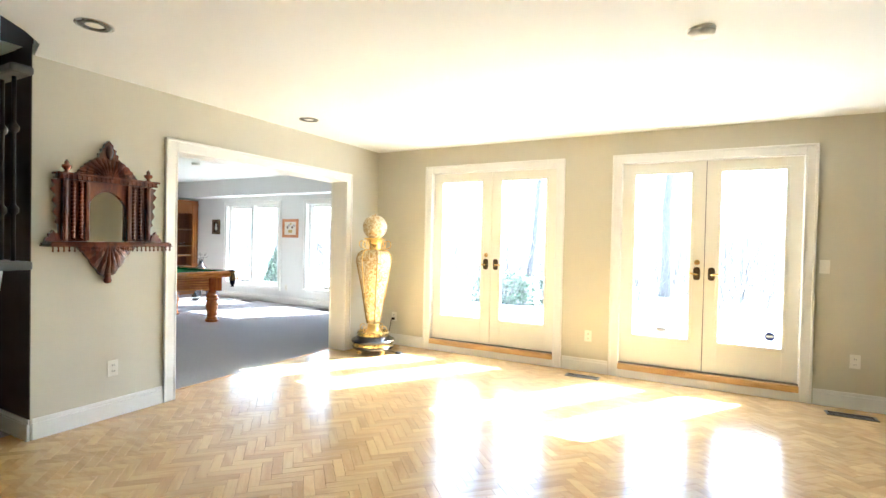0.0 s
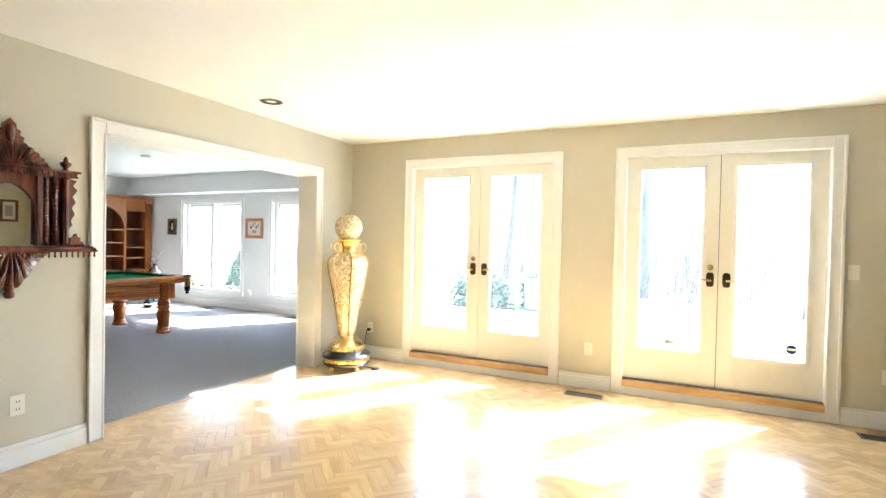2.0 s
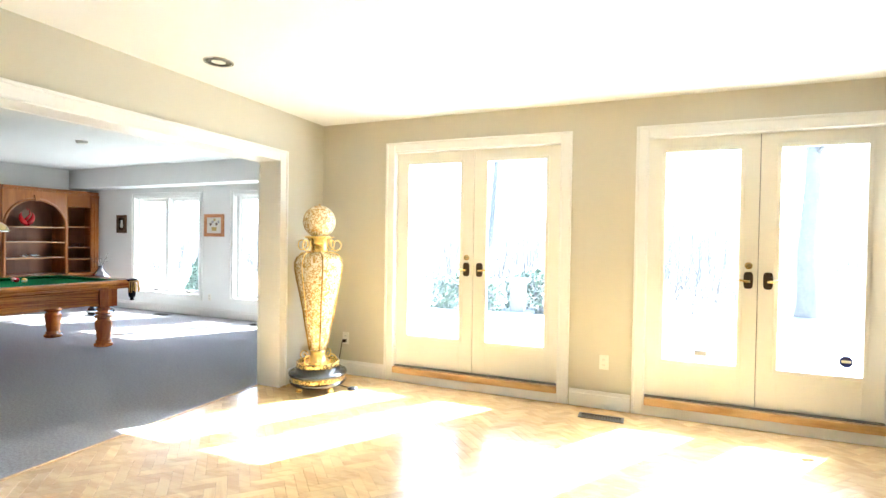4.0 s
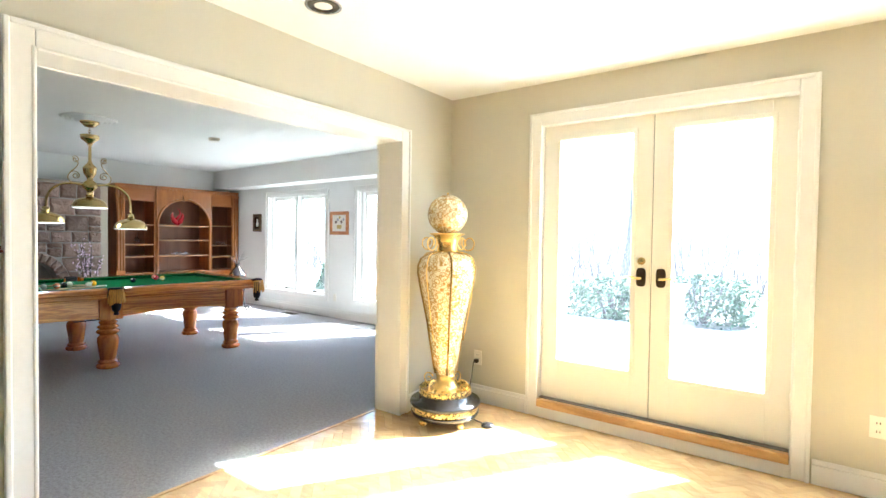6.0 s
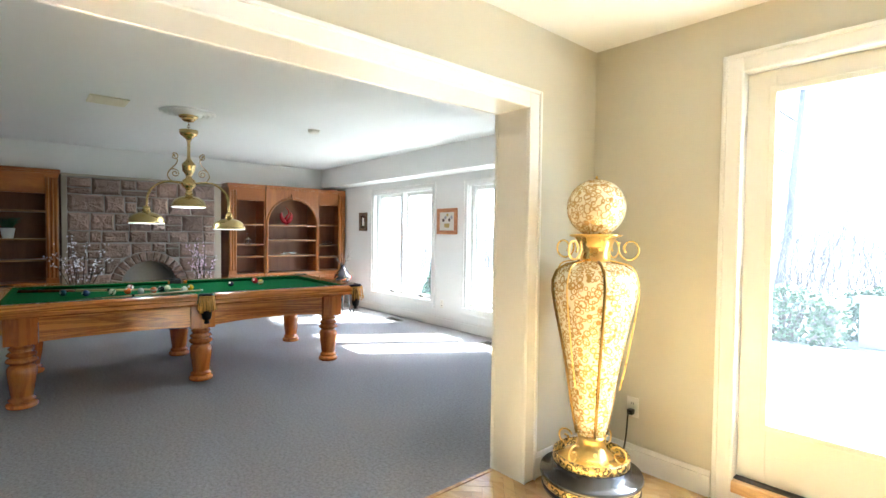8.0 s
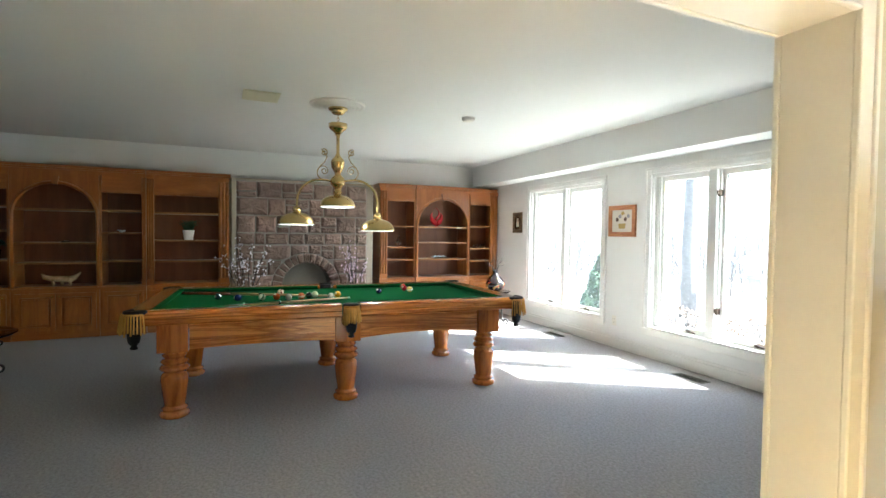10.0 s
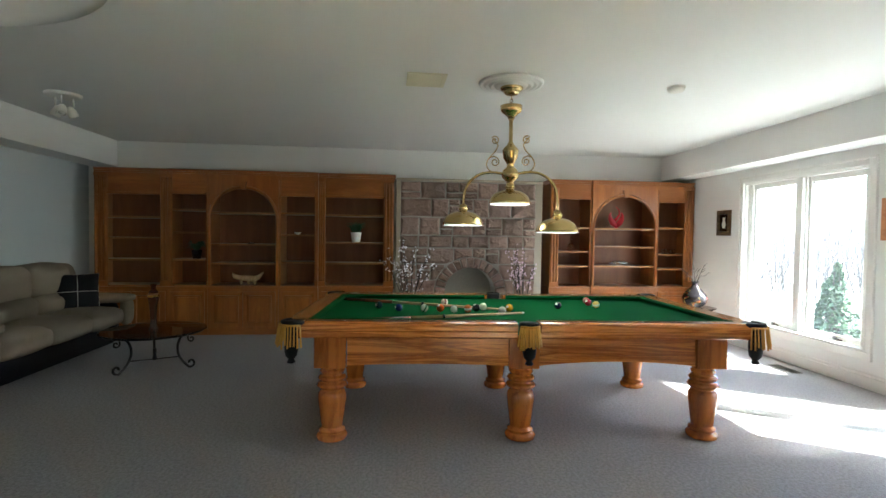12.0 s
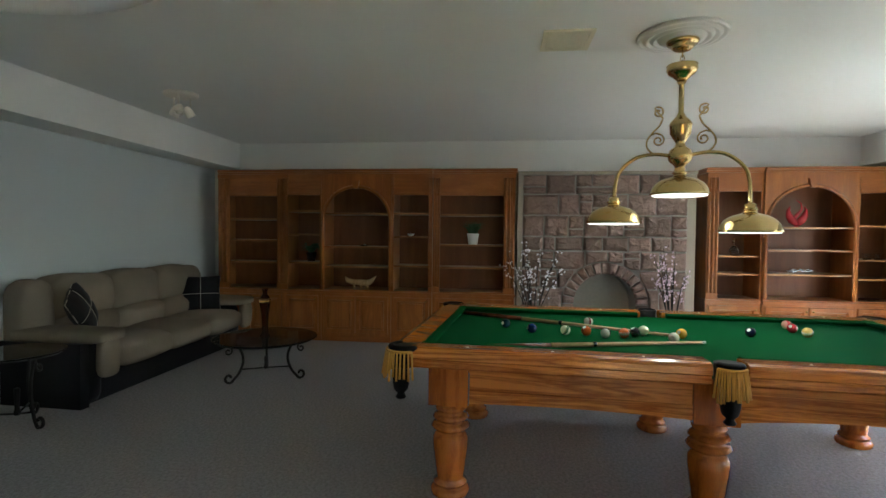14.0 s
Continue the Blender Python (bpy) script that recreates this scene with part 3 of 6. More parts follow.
# windows: two casements each
def window(name, a, b, label):
    w = thing(name, label, "window", WALLW)
    w["kind"] = "structure"
    z0, z1 = WZ0, WZ1
    rows = frame_rows(a, b, z1, 0.075, 0.0, 1, z0 - 0.075)
    part("casing", boxes(*rows, (a - 0.079, b + 0.079, -0.032, -0.0004, z0 - 0.079, z0 - 0.001), bevel=0.005), TRIM, w)
    part("sill", boxes((a, b, -0.03, 0.16, z0 + 0.001, z0 + 0.022), bevel=0.006), TRIM, w)
    part("liner", boxes((a, a + 0.02, 0.001, 0.19, z0 + 0.022, z1), (b - 0.02, b, 0.001, 0.19, z0 + 0.022, z1), (a + 0.02, b - 0.02, 0.001, 0.19, z1 - 0.02, z1),
                        (a + 0.02, a + 0.062, 0.04, 0.19, z0 + 0.022, z1 - 0.02), (b - 0.062, b - 0.02, 0.04, 0.19, z0 + 0.022, z1 - 0.02)), TRIM, w)
    m = (a + b) / 2
    part("mullion", boxes((m - 0.045, m + 0.045, 0.012, 0.19, z0 + 0.022, z1 - 0.02), bevel=0.006), TRIM, w)
    for s0, s1 in ((a + 0.062, m - 0.045), (m + 0.045, b - 0.062)):
        f = 0.055
        zz0, zz1 = z0 + 0.022, z1 - 0.02
        sash = part("sash", boxes((s0, s0 + f, 0.07, 0.12, zz0, zz1), (s1 - f, s1, 0.07, 0.12, zz0, zz1), (s0 + f, s1 - f, 0.07, 0.12, zz0, zz0 + f), (s0 + f, s1 - f, 0.07, 0.12, zz1 - f, zz1),
                                  (s0, s0 + 0.02, 0.045, 0.07, zz0, zz1), (s1 - 0.02, s1, 0.045, 0.07, zz0, zz1), bevel=0.004), TRIM, w)
        p = part("pane", boxes((s0 + f, s1 - f, 0.092, 0.098, zz0 + f, zz1 - f)), PANE, sash)
        p.visible_shadow = False
        part("gasket", boxes((s0 + f, s0 + f + 0.006, 0.085, 0.091, zz0 + f, zz1 - f), (s1 - f - 0.006, s1 - f, 0.085, 0.091, zz0 + f, zz1 - f), (s0 + f, s1 - f, 0.085, 0.091, zz0 + f, zz0 + f + 0.006)), RUBBER, sash)
        part("crank", tube([(s0 + 0.40, 0.075, zz0 + 0.02), (s0 + 0.40, 0.045, zz0 + 0.03), (s0 + 0.44, 0.035, zz0 + 0.025), (s0 + 0.50, 0.035, zz0 + 0.02)], [0.018, 0.014, 0.008, 0.009], 8), DARKBRONZE, sash)
    for z in (z0 + 0.30, z1 - 0.25) if "latches" in label else ():
        part("latch", boxes((m + 0.048, m + 0.072, 0.02, 0.07, z - 0.03, z + 0.03), (m + 0.052, m + 0.066, 0.0, 0.03, z - 0.012, z + 0.025), bevel=0.003), DARKBRONZE, w)
    return w


window("window_1", *W1, "white double casement window with dark cranks")
window("window_2", *W2, "white double casement window with dark latches")


# ---- billiard room: bookcases ----
FX = -10.41
LEDGE = 0.60


def ring_frame(x0, x1, y0, y1, z0, z1, w):
    """A rectangular frame in one piece, its inner edge sloped."""
    bm = bmesh.new()

    def loop(x, k):
        return [bm.verts.new((x, y, z)) for y, z in ((y0 + k, z0 + k), (y1 - k, z0 + k), (y1 - k, z1 - k), (y0 + k, z1 - k))]
    loops = [loop(x0, 0), loop(x1 - 0.003, 0), loop(x1, 0.003), loop(x1, w - 0.008), loop(x0 + 0.0005, w)]
    for a, b in zip(loops, loops[1:]):
        for i in range(4):
            bm.faces.new((a[i], a[(i + 1) % 4], b[(i + 1) % 4], b[i]))
    bmesh.ops.recalc_face_normals(bm, faces=bm.faces)
    return bm


def panel_door(parent, y0, y1, z0, z1, knob_right, x=FX):
    d = part("door", ring_frame(x, x + 0.020, y0, y1, z0, z1, 0.055), CASE, parent)
    part("panel", boxes((x + 0.0005, x + 0.014, y0 + 0.070, y1 - 0.070, z0 + 0.072, z1 - 0.072), bevel=0.010), CASE, d)
    ky = y1 - 0.03 if knob_right else y0 + 0.03
    part("knob", ball(0.012, (x + 0.032, ky, z1 - 0.04), 10, 6), BRASS, d, "small brass knob")
    return d


def fluted(parent, y0, y1, z0, z1, x=FX):
    """A pilaster with three reeds, a plinth and a cap."""
    bm = boxes((x - 0.02, x + 0.008, y0, y1, z0, z1), (x + 0.008, x + 0.016, y0 - 0.002, y1 + 0.002, z0, z0 + 0.07), (x + 0.008, x + 0.018, y0 - 0.003, y1 + 0.003, z1 - 0.05, z1), bevel=0.002)
    n = 3 if y1 - y0 < 0.16 else 0
    for i in range(n):
        yc = y0 + (y1 - y0) * (i + 0.5) / n
        tube([(x + 0.008, yc, z0 + 0.075), (x + 0.008, yc, z1 - 0.055)], (y1 - y0) / n * 0.36, 6, bm)
    return part("pilaster", bm, CASE, parent)


def bay(y0, y1, shelves, top, arch, doors, label, proud=0.0, left_pil=0.05, right_pil=0.05, low=True):
    """One bookcase bay: sides, back, header, shelves, and a cupboard below the ledge."""
    t = thing("bookcase", label, "bookcase", group="built-in bookcases")
    x0, x1 = FAR + 0.004, FX + proud
    zt = 2.075
    s = 0.022
    for a, b in ((y0 + 0.001, y0 + s), (y1 - s, y1 - 0.001)):
        part("side_panel", boxes((x0 + 0.012, x1, a, b, LEDGE + 0.03, zt)), CASE, t)
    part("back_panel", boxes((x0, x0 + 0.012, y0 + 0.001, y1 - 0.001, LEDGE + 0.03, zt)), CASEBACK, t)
    a, b = y0 + left_pil, y1 - right_pil
    part("bottom_board", boxes((x0 + 0.012, x1 - 0.004, y0 + s, y1 - s, LEDGE + 0.025, LEDGE + 0.045)), CASEH, t)
    if arch:
        c, r = (a + b) / 2, (b - a) / 2
        spring = top - r
        out = [(y0 + s, spring), (a, spring)] + [(c - r * math.cos(math.pi * i / 20), spring + r * math.sin(math.pi * i / 20)) for i in range(1, 20)] + [(b, spring), (y1 - s, spring), (y1 - s, zt), (y0 + s, zt)]
        part("arch_header", prism(out, 0.02, "X", x1 - 0.022), CASE, t)
        path = [(x1, a - 0.012, LEDGE + 0.05)] + [(x1, c - (r + 0.012) * math.cos(math.pi * i / 24), spring + (r + 0.012) * math.sin(math.pi * i / 24)) for i in range(25)] + [(x1, b + 0.012, LEDGE + 0.05)]
        part("arch_moulding", tube(path, 0.020, 8), CASE, t, "rounded oak arch moulding")
        part("keystone", prism([(c - 0.028, top - 0.015), (c + 0.028, top - 0.015), (c + 0.042, top + 0.085), (c - 0.042, top + 0.085)], 0.04, "X", x1 - 0.004), CASE, t)
        for p, q in ((y0 + s, a), (b, y1 - s)):
            if q - p > 0.004:
                part("stile", boxes((x1 - 0.022, x1 - 0.002, p, q, LEDGE + 0.045, spring)), CASE, t)
    else:
        part("header", boxes((x1 - 0.022, x1 - 0.002, y0 + s, y1 - s, top, zt), (x1 - 0.002, x1 + 0.012, y0 + s, y1 - s, top, top + 0.03), bevel=0.002), CASEH, t)
        for p, q in ((y0, a), (b, y1)):
            if q - p > 0.03:
                fluted(t, p + 0.002, q - 0.002, LEDGE + 0.032, zt - 0.002, x1)
    for z in shelves:
        part("shelf", boxes((x0 + 0.013, x1 - 0.03, y0 + s, y1 - s, z - 0.011, z + 0.011), bevel=0.003), SHELF, t)
    part("cupboard_body", boxes((x0, FX + proud - 0.001, y0 + 0.002, y1 - 0.002, 0.075, LEDGE - 0.001), (x0, FX + proud - 0.03, y0 + 0.002, y1 - 0.002, 0.0, 0.075)), CASE, t)
    part("plinth", boxes((FX + proud - 0.03, FX + proud - 0.008, y0 + 0.002, y1 - 0.002, 0.0, 0.09), bevel=0.003), CASEH, t)
    w = (y1 - y0 - 0.06) / doors
    for i in range(doors):
        panel_door(t, y0 + 0.03 + i * w + 0.006, y0 + 0.03 + (i + 1) * w - 0.006, 0.11, LEDGE - 0.035, (i % 2 == 0) if doors > 1 else True, FX + proud)
    return t


SHELF = wood("shelf_oak", (0.44, 0.21, 0.07), (0.29, 0.125, 0.04), 0.35, ring=8, axis="Y", coat=0.2)
LB = "honey-brown oak bookcase bay with open shelves above a cupboard"
bay(CASE0, 0.27, (1.513, 1.243, 0.965), 1.80, False, 2, LB, 0, 0.16, 0.10)
bay(0.27, 0.76, (1.615, 1.322, 0.97), 1.812, False, 1, LB, 0.03, 0.06, 0.02)
bay(0.76, 1.645, (1.586, 1.174, 0.925), 1.905, True, 2, "honey-brown oak bookcase bay with a round arch above a cupboard", 0.03, 0.03, 0.03)
bay(1.645, 2.15, (1.59, 1.305, 0.945), 1.812, False, 1, LB, 0.03, 0.03, 0.05)
bay(2.15, 3.14, (1.58, 1.21, 0.935), 1.81, False, 2, LB, 0, 0.09, 0.14)
bay(5.30, 5.90, (1.463, 1.124, 0.92), 1.86, False, 1, "warm oak bookcase bay with open shelves beside the fireplace", 0, 0.13, 0.02)
bay(5.90, 6.865, (1.455, 1.198, 0.925), 1.915, True, 2, "warm oak bookcase bay with a round arch above a cupboard", 0.03, 0.035, 0.035)
bay(6.865, 7.43, (1.478, 1.098, 0.885), 1.84, False, 1, "warm oak bookcase bay with open shelves beside the window wall", 0, 0.03, 0.15)


def long_board(name, label, category, rows):
    t = thing(name, label, category)
    bm = bmesh.new()
    for y0, y1, pr in rows:
        for dz0, dz1, out in ((0.0, 0.022, 0.010), (0.022, 0.045, 0.024), (0.045, 0.055, 0.034)) if category == "cornice" else ((0.0, 0.03, 0.022),):
            base = 2.0755 if category == "cornice" else LEDGE - 0.0005
            box(bm, FAR + 0.004, FX + pr + out, y0, y1, base + dz0, base + dz1, 0.004)
    part("board", bm, CASEH, t)
    return t


long_board("cornice", "stepped oak crown moulding on the bookcases", "cornice", ((CASE0, 0.268, 0), (0.27, 2.148, 0.03), (2.15, 3.16, 0)))
long_board("cornice", "stepped oak crown moulding on the bookcases", "cornice", ((5.28, 5.898, 0), (5.90, 6.865, 0.03), (6.867, 7.42, 0)))
long_board("bookcase_ledge", "oak ledge between shelves and cupboards", "ledge", ((CASE0, 0.268, 0), (0.27, 2.148, 0.03), (2.15, 3.15, 0)))
long_board("bookcase_ledge", "oak ledge between shelves and cupboards", "ledge", ((5.29, 5.898, 0), (5.90, 6.865, 0.03), (6.867, 7.43, 0)))

# ---- fireplace ----
FY0, FY1, FC, FS, FR = 3.225, 5.10, 4.19, 0.54, 0.355
fire = thing("stone_fireplace", "rough pinkish-brown sandstone fireplace with an arched opening", "fireplace")
arc = [(FC - FR * math.cos(math.pi * i / 24), FS + FR * math.sin(math.pi * i / 24)) for i in range(25)]
part("mortar_bed", prism([(FY0, 0), (FC - FR, 0)] + arc + [(FC + FR, 0), (FY1, 0), (FY1, 2.06), (FY0, 2.06)], 0.30, "X", FX - 0.33), MORTAR, fire)
part("firebox", boxes((FAR + 0.002, FAR + 0.03, FC - 0.5, FC + 0.5, 0, 1.1)), FIREBOX, fire, "dull grey firebox back")
rng = random.Random(7)


def stone(outline, x, depth, name="stone"):
    """A rock-faced block: an outline with a raised, uneven face."""
    bm = bmesh.new()
    k = len(outline)
    cy, cz = sum(p[0] for p in outline) / k, sum(p[1] for p in outline) / k
    a = [bm.verts.new((x, p[0], p[1])) for p in outline]
    b = [bm.verts.new((x + depth * rng.uniform(0.4, 0.7), cy + (p[0] - cy) * 0.97, cz + (p[1] - cz) * 0.96)) for p in outline]
    c = [bm.verts.new((x + depth * rng.uniform(0.75, 1.25), cy + (p[0] - cy) * 0.78 + rng.uniform(-.006, .006), cz + (p[1] - cz) * 0.72 + rng.uniform(-.006, .006))) for p in outline]
    for r0, r1 in ((a, b), (b, c)):
        for i in range(k):
            bm.faces.new((r0[i], r0[(i + 1) % k], r1[(i + 1) % k], r1[i]))
    m = bm.verts.new((x + depth * rng.uniform(0.9, 1.25), cy, cz))
    for i in range(k):
        bm.faces.new((c[i], c[(i + 1) % k], m))
    bmesh.ops.recalc_face_normals(bm, faces=bm.faces)
    return part(name, bm, STONE, fire)


def push(y, z, r):
    if z < FS:
        return (max(y, FC + r) if y > FC else min(y, FC - r), z)
    d = math.hypot(y - FC, z - FS)
    if d >= r or d < 1e-6:
        return (y, z)
    return (FC + (y - FC) * r / d, FS + (z - FS) * r / d)


rects = []


def split(y0, y1, z0, z1):
    w, h = y1 - y0, z1 - z0
    if h > 0.27 or (h > 0.19 and w < 0.2):
        c = z0 + h * rng.choice((0.36, 0.5, 0.64)) if h < 0.6 else z0 + round(h / 0.22 / 2) * 0.22
        split(y0, y1, z0, c), split(y0, y1, c, z1)
    elif w > 0.50 or (w > 0.34 and rng.random() < 0.6):
        c = y0 + w * rng.uniform(0.34, 0.66)
        split(y0, c, z0, z1), split(c, y1, z0, z1)
    elif h > 0.18 and w > 0.22 and rng.random() < 0.35:
        c = z0 + h * rng.choice((0.38, 0.6))
        split(y0, y1, z0, c), split(y0, y1, c, z1)
    else:
        rects.append((y0, y1, z0, z1))


zz = 0.0
while zz < 2.03:
    hh = min(rng.choice((0.17, 0.22, 0.25)), 2.06 - zz)
    if 2.06 - zz - hh < 0.1:
        hh = 2.06 - zz
    yy = FY0
    while yy < FY1 - 0.01:
        ww = rng.uniform(0.18, 0.46)
        if FY1 - yy - ww < 0.15:
            ww = FY1 - yy
        split(yy, yy + ww, zz, zz + hh)
        yy += ww
    zz += hh
G, RO = 0.008, FR + 0.135
for y0, y1, z0, z1 in rects:
    y0, y1, z0, z1 = y0 + G, y1 - G, z0 + G, z1 - G
    cy, cz = (y0 + y1) / 2 - FC, (z0 + z1) / 2 - FS
    if (cz >= 0 and math.hypot(cy, cz) < RO - 0.035) or (cz < 0 and abs(cy) < RO - 0.035):
        continue
    pts = []
    for (p, q), (r, s) in (((y0, z0), (y1, z0)), ((y1, z0), (y1, z1)), ((y1, z1), (y0, z1)), ((y0, z1), (y0, z0))):
        for i in range(4):
            pts.append((p + (r - p) * i / 4, q + (s - q) * i / 4))
    pts = [push(p[0] + rng.uniform(-.004, .004), p[1] + rng.uniform(-.004, .004), RO + 0.012) for p in pts]
    ys, zs = [p[0] for p in pts], [p[1] for p in pts]
    area = abs(sum(pts[i][0] * pts[(i + 1) % 16][1] - pts[(i + 1) % 16][0] * pts[i][1] for i in range(16))) / 2
    if area < 0.006 or max(zs) - min(zs) < 0.05 or max(ys) - min(ys) < 0.05 or (max(zs) < FS and min(ys) < FC < max(ys)):
        continue
    stone(pts, FX - 0.031, 0.042)
for i in range(15):
    a0, a1 = math.pi * (i + 0.06) / 15, math.pi * (i + 0.94) / 15
    pts = [(FC - r * math.cos(a), FS + r * math.sin(a)) for r, a in ((FR, a0), (FR, (a0 + a1) / 2), (FR, a1), (RO, a1), (RO + 0.004, (a0 + a1) / 2), (RO, a0))]
    stone(pts, FX - 0.031, 0.055, "arch_stone")
for s in (-1, 1):
    for k in range(3):
        z0 = k * 0.18 + 0.01
        y0, y1 = sorted((FC + s * FR, FC + s * RO))
        stone([(y0, z0), (y1, z0), (y1, z0 + 0.16), (y0, z0 + 0.16)], FX - 0.031, 0.055, "arch_stone")
for i, (y, z, r, tl) in enumerate(((4.12, 0.06, 0.05, 0.3), (4.28, 0.06, 0.055, -0.2), (4.19, 0.15, 0.045, 0.1))):
    log = thing("firewood_log", "charred split log lying in the firebox", "log", pose(FX - 0.22, y, z + 0.001 if i == 2 else r), group="fireplace logs")
    part("log", tube([(0.0, -0.24, 0), (tl * 0.1, -0.08, 0.006), (tl * 0.12, 0.08, -0.004), (tl * 0.2, 0.24, 0)], [r * 0.9, r, r * 1.03, r * 0.88], 9), CHAR, log)
structure("fireplace_trim", boxes((FAR, FX - 0.005, 3.165, FY0, 0, 2.06), (FAR, FX - 0.03, FY1, 5.195, 0, 2.06), (FAR, FX + 0.004, 3.165, 5.195, 2.06, 2.098), bevel=0.003), TAN, "painted boards that frame the stonework", "trim")

# ---- billiard table ----
tab = thing("billiard_table", "honey-oak billiard table with turned legs and green felt", "billiard table", pose(-7.475, 3.99, 0, 0, 0, -3.8))
HW, HL = 0.79, 1.50
RAILP = [(0.655, 0.797), (0.76, 0.802), (0.785, 0.796), (0.795, 0.782), (0.795, 0.752), (0.783, 0.744), (0.783, 0.712), (0.772, 0.702), (0.655, 0.700)]


def rail(y0, y1, side):
    """A long rail between two pockets, with its cushion."""
    p = [(side * a, z) for a, z in RAILP]
    r = part("rail", prism(p, y1 - y0, "Y", y0), OAK, tab)
    c = [(side * a, z) for a, z in ((0.656, 0.796), (0.656, 0.766), (0.625, 0.766), (0.603, 0.786), (0.606, 0.796), (0.63, 0.800))]
    part("cushion", prism(c, y1 - y0 - 0.05, "Y", y0 + 0.025), FELT, r, "green felt cushion")
    for k in (0.2, 0.5, 0.8):
        part("sight", tube([(side * 0.72, y0 + (y1 - y0) * k, 0.7985), (side * 0.72, y0 + (y1 - y0) * k, 0.8012)], 0.007, 8), WHITEPLASTIC, r)


for s in (-1, 1):
    rail(-1.395, -0.072, s)
    rail(0.072, 1.395, s)
    off = HL - HW
    r = part("rail", prism([(s * (a + off), z) for a, z in RAILP], 1.37, "X", -0.685), OAK, tab)
    part("cushion", prism([(s * (a + off), z) for a, z in ((0.656, 0.796), (0.656, 0.766), (0.625, 0.766), (0.603, 0.786), (0.606, 0.796), (0.63, 0.800))], 1.30, "X", -0.65), FELT, r, "green felt cushion")
part("bed", boxes((-0.66, 0.66, -1.37, 1.37, 0.70, 0.764)), FELT, tab, "green felt playing bed")
part("slate_frame", boxes((-0.59, 0.59, -1.34, 1.34, 0.64, 0.699)), OAK, tab)


def apron_outline(a, b, lo, hi, rise):
    return [(a, hi), (a, lo)] + [(a + (b - a) * i / 16, lo + rise * math.sin(math.pi * i / 16) ** 0.8) for i in range(1, 16)] + [(b, lo), (b, hi)]


for s in (-1, 1):
    for a, b in ((-1.13, -0.09), (0.09, 1.13)):
        x = s * 0.612
        part("apron", prism(apron_outline(a, b, 0.50, 0.699, 0.012 if a < 0 else 0.03), 0.03, "X", x - 0.015), OAK, tab)
        part("apron_bead", boxes((x + s * 0.0165 - 0.008, x + s * 0.0165 + 0.008, a, b, 0.672, 0.6985), bevel=0.003), OAK, tab)
        part("apron_moulding", prism(apron_outline(a, b, 0.498, 0.566, 0.012 if a < 0 else 0.03), 0.016, "X", x + s * 0.016 - 0.008), OAK, tab)
    part("apron", prism(apron_outline(-0.52, 0.52, 0.485, 0.699, 0.045), 0.03, "Y", s * 1.30 - 0.015), OAK, tab)
LEGP = [(0.096, 0.0), (0.108, 0.010), (0.110, 0.032), (0.100, 0.045), (0.086, 0.05), (0.098, 0.060), (0.098, 0.072), (0.084, 0.084), (0.080, 0.092), (0.086, 0.13), (0.099, 0.20), (0.109, 0.265), (0.107, 0.300), (0.090, 0.322), (0.078, 0.328), (0.100, 0.342), (0.110, 0.358), (0.100, 0.374), (0.078, 0.380), (0.096, 0.392), (0.104, 0.404), (0.094, 0.418), (0.076, 0.424), (0.090, 0.438), (0.094, 0.452), (0.080, 0.464), (0.078, 0.470), (0.086, 0.482)]
leg_mesh = None
for sx in (-1, 1):
    for y in (-1.235, 0.0, 1.235):
        if leg_mesh is None:
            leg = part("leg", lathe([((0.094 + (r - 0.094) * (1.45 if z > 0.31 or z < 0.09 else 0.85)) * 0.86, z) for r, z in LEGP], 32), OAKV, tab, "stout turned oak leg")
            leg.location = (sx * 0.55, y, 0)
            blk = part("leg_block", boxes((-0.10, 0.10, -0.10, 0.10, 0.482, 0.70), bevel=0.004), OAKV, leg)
            leg_mesh, blk_mesh = leg.data, blk.data
        else:
            leg = shared("leg", leg_mesh, tab, Matrix.Translation((sx * 0.55, y, 0)))
            leg["label"] = "stout turned oak leg"
            shared("leg_block", blk_mesh, leg, Matrix.Identity(4))


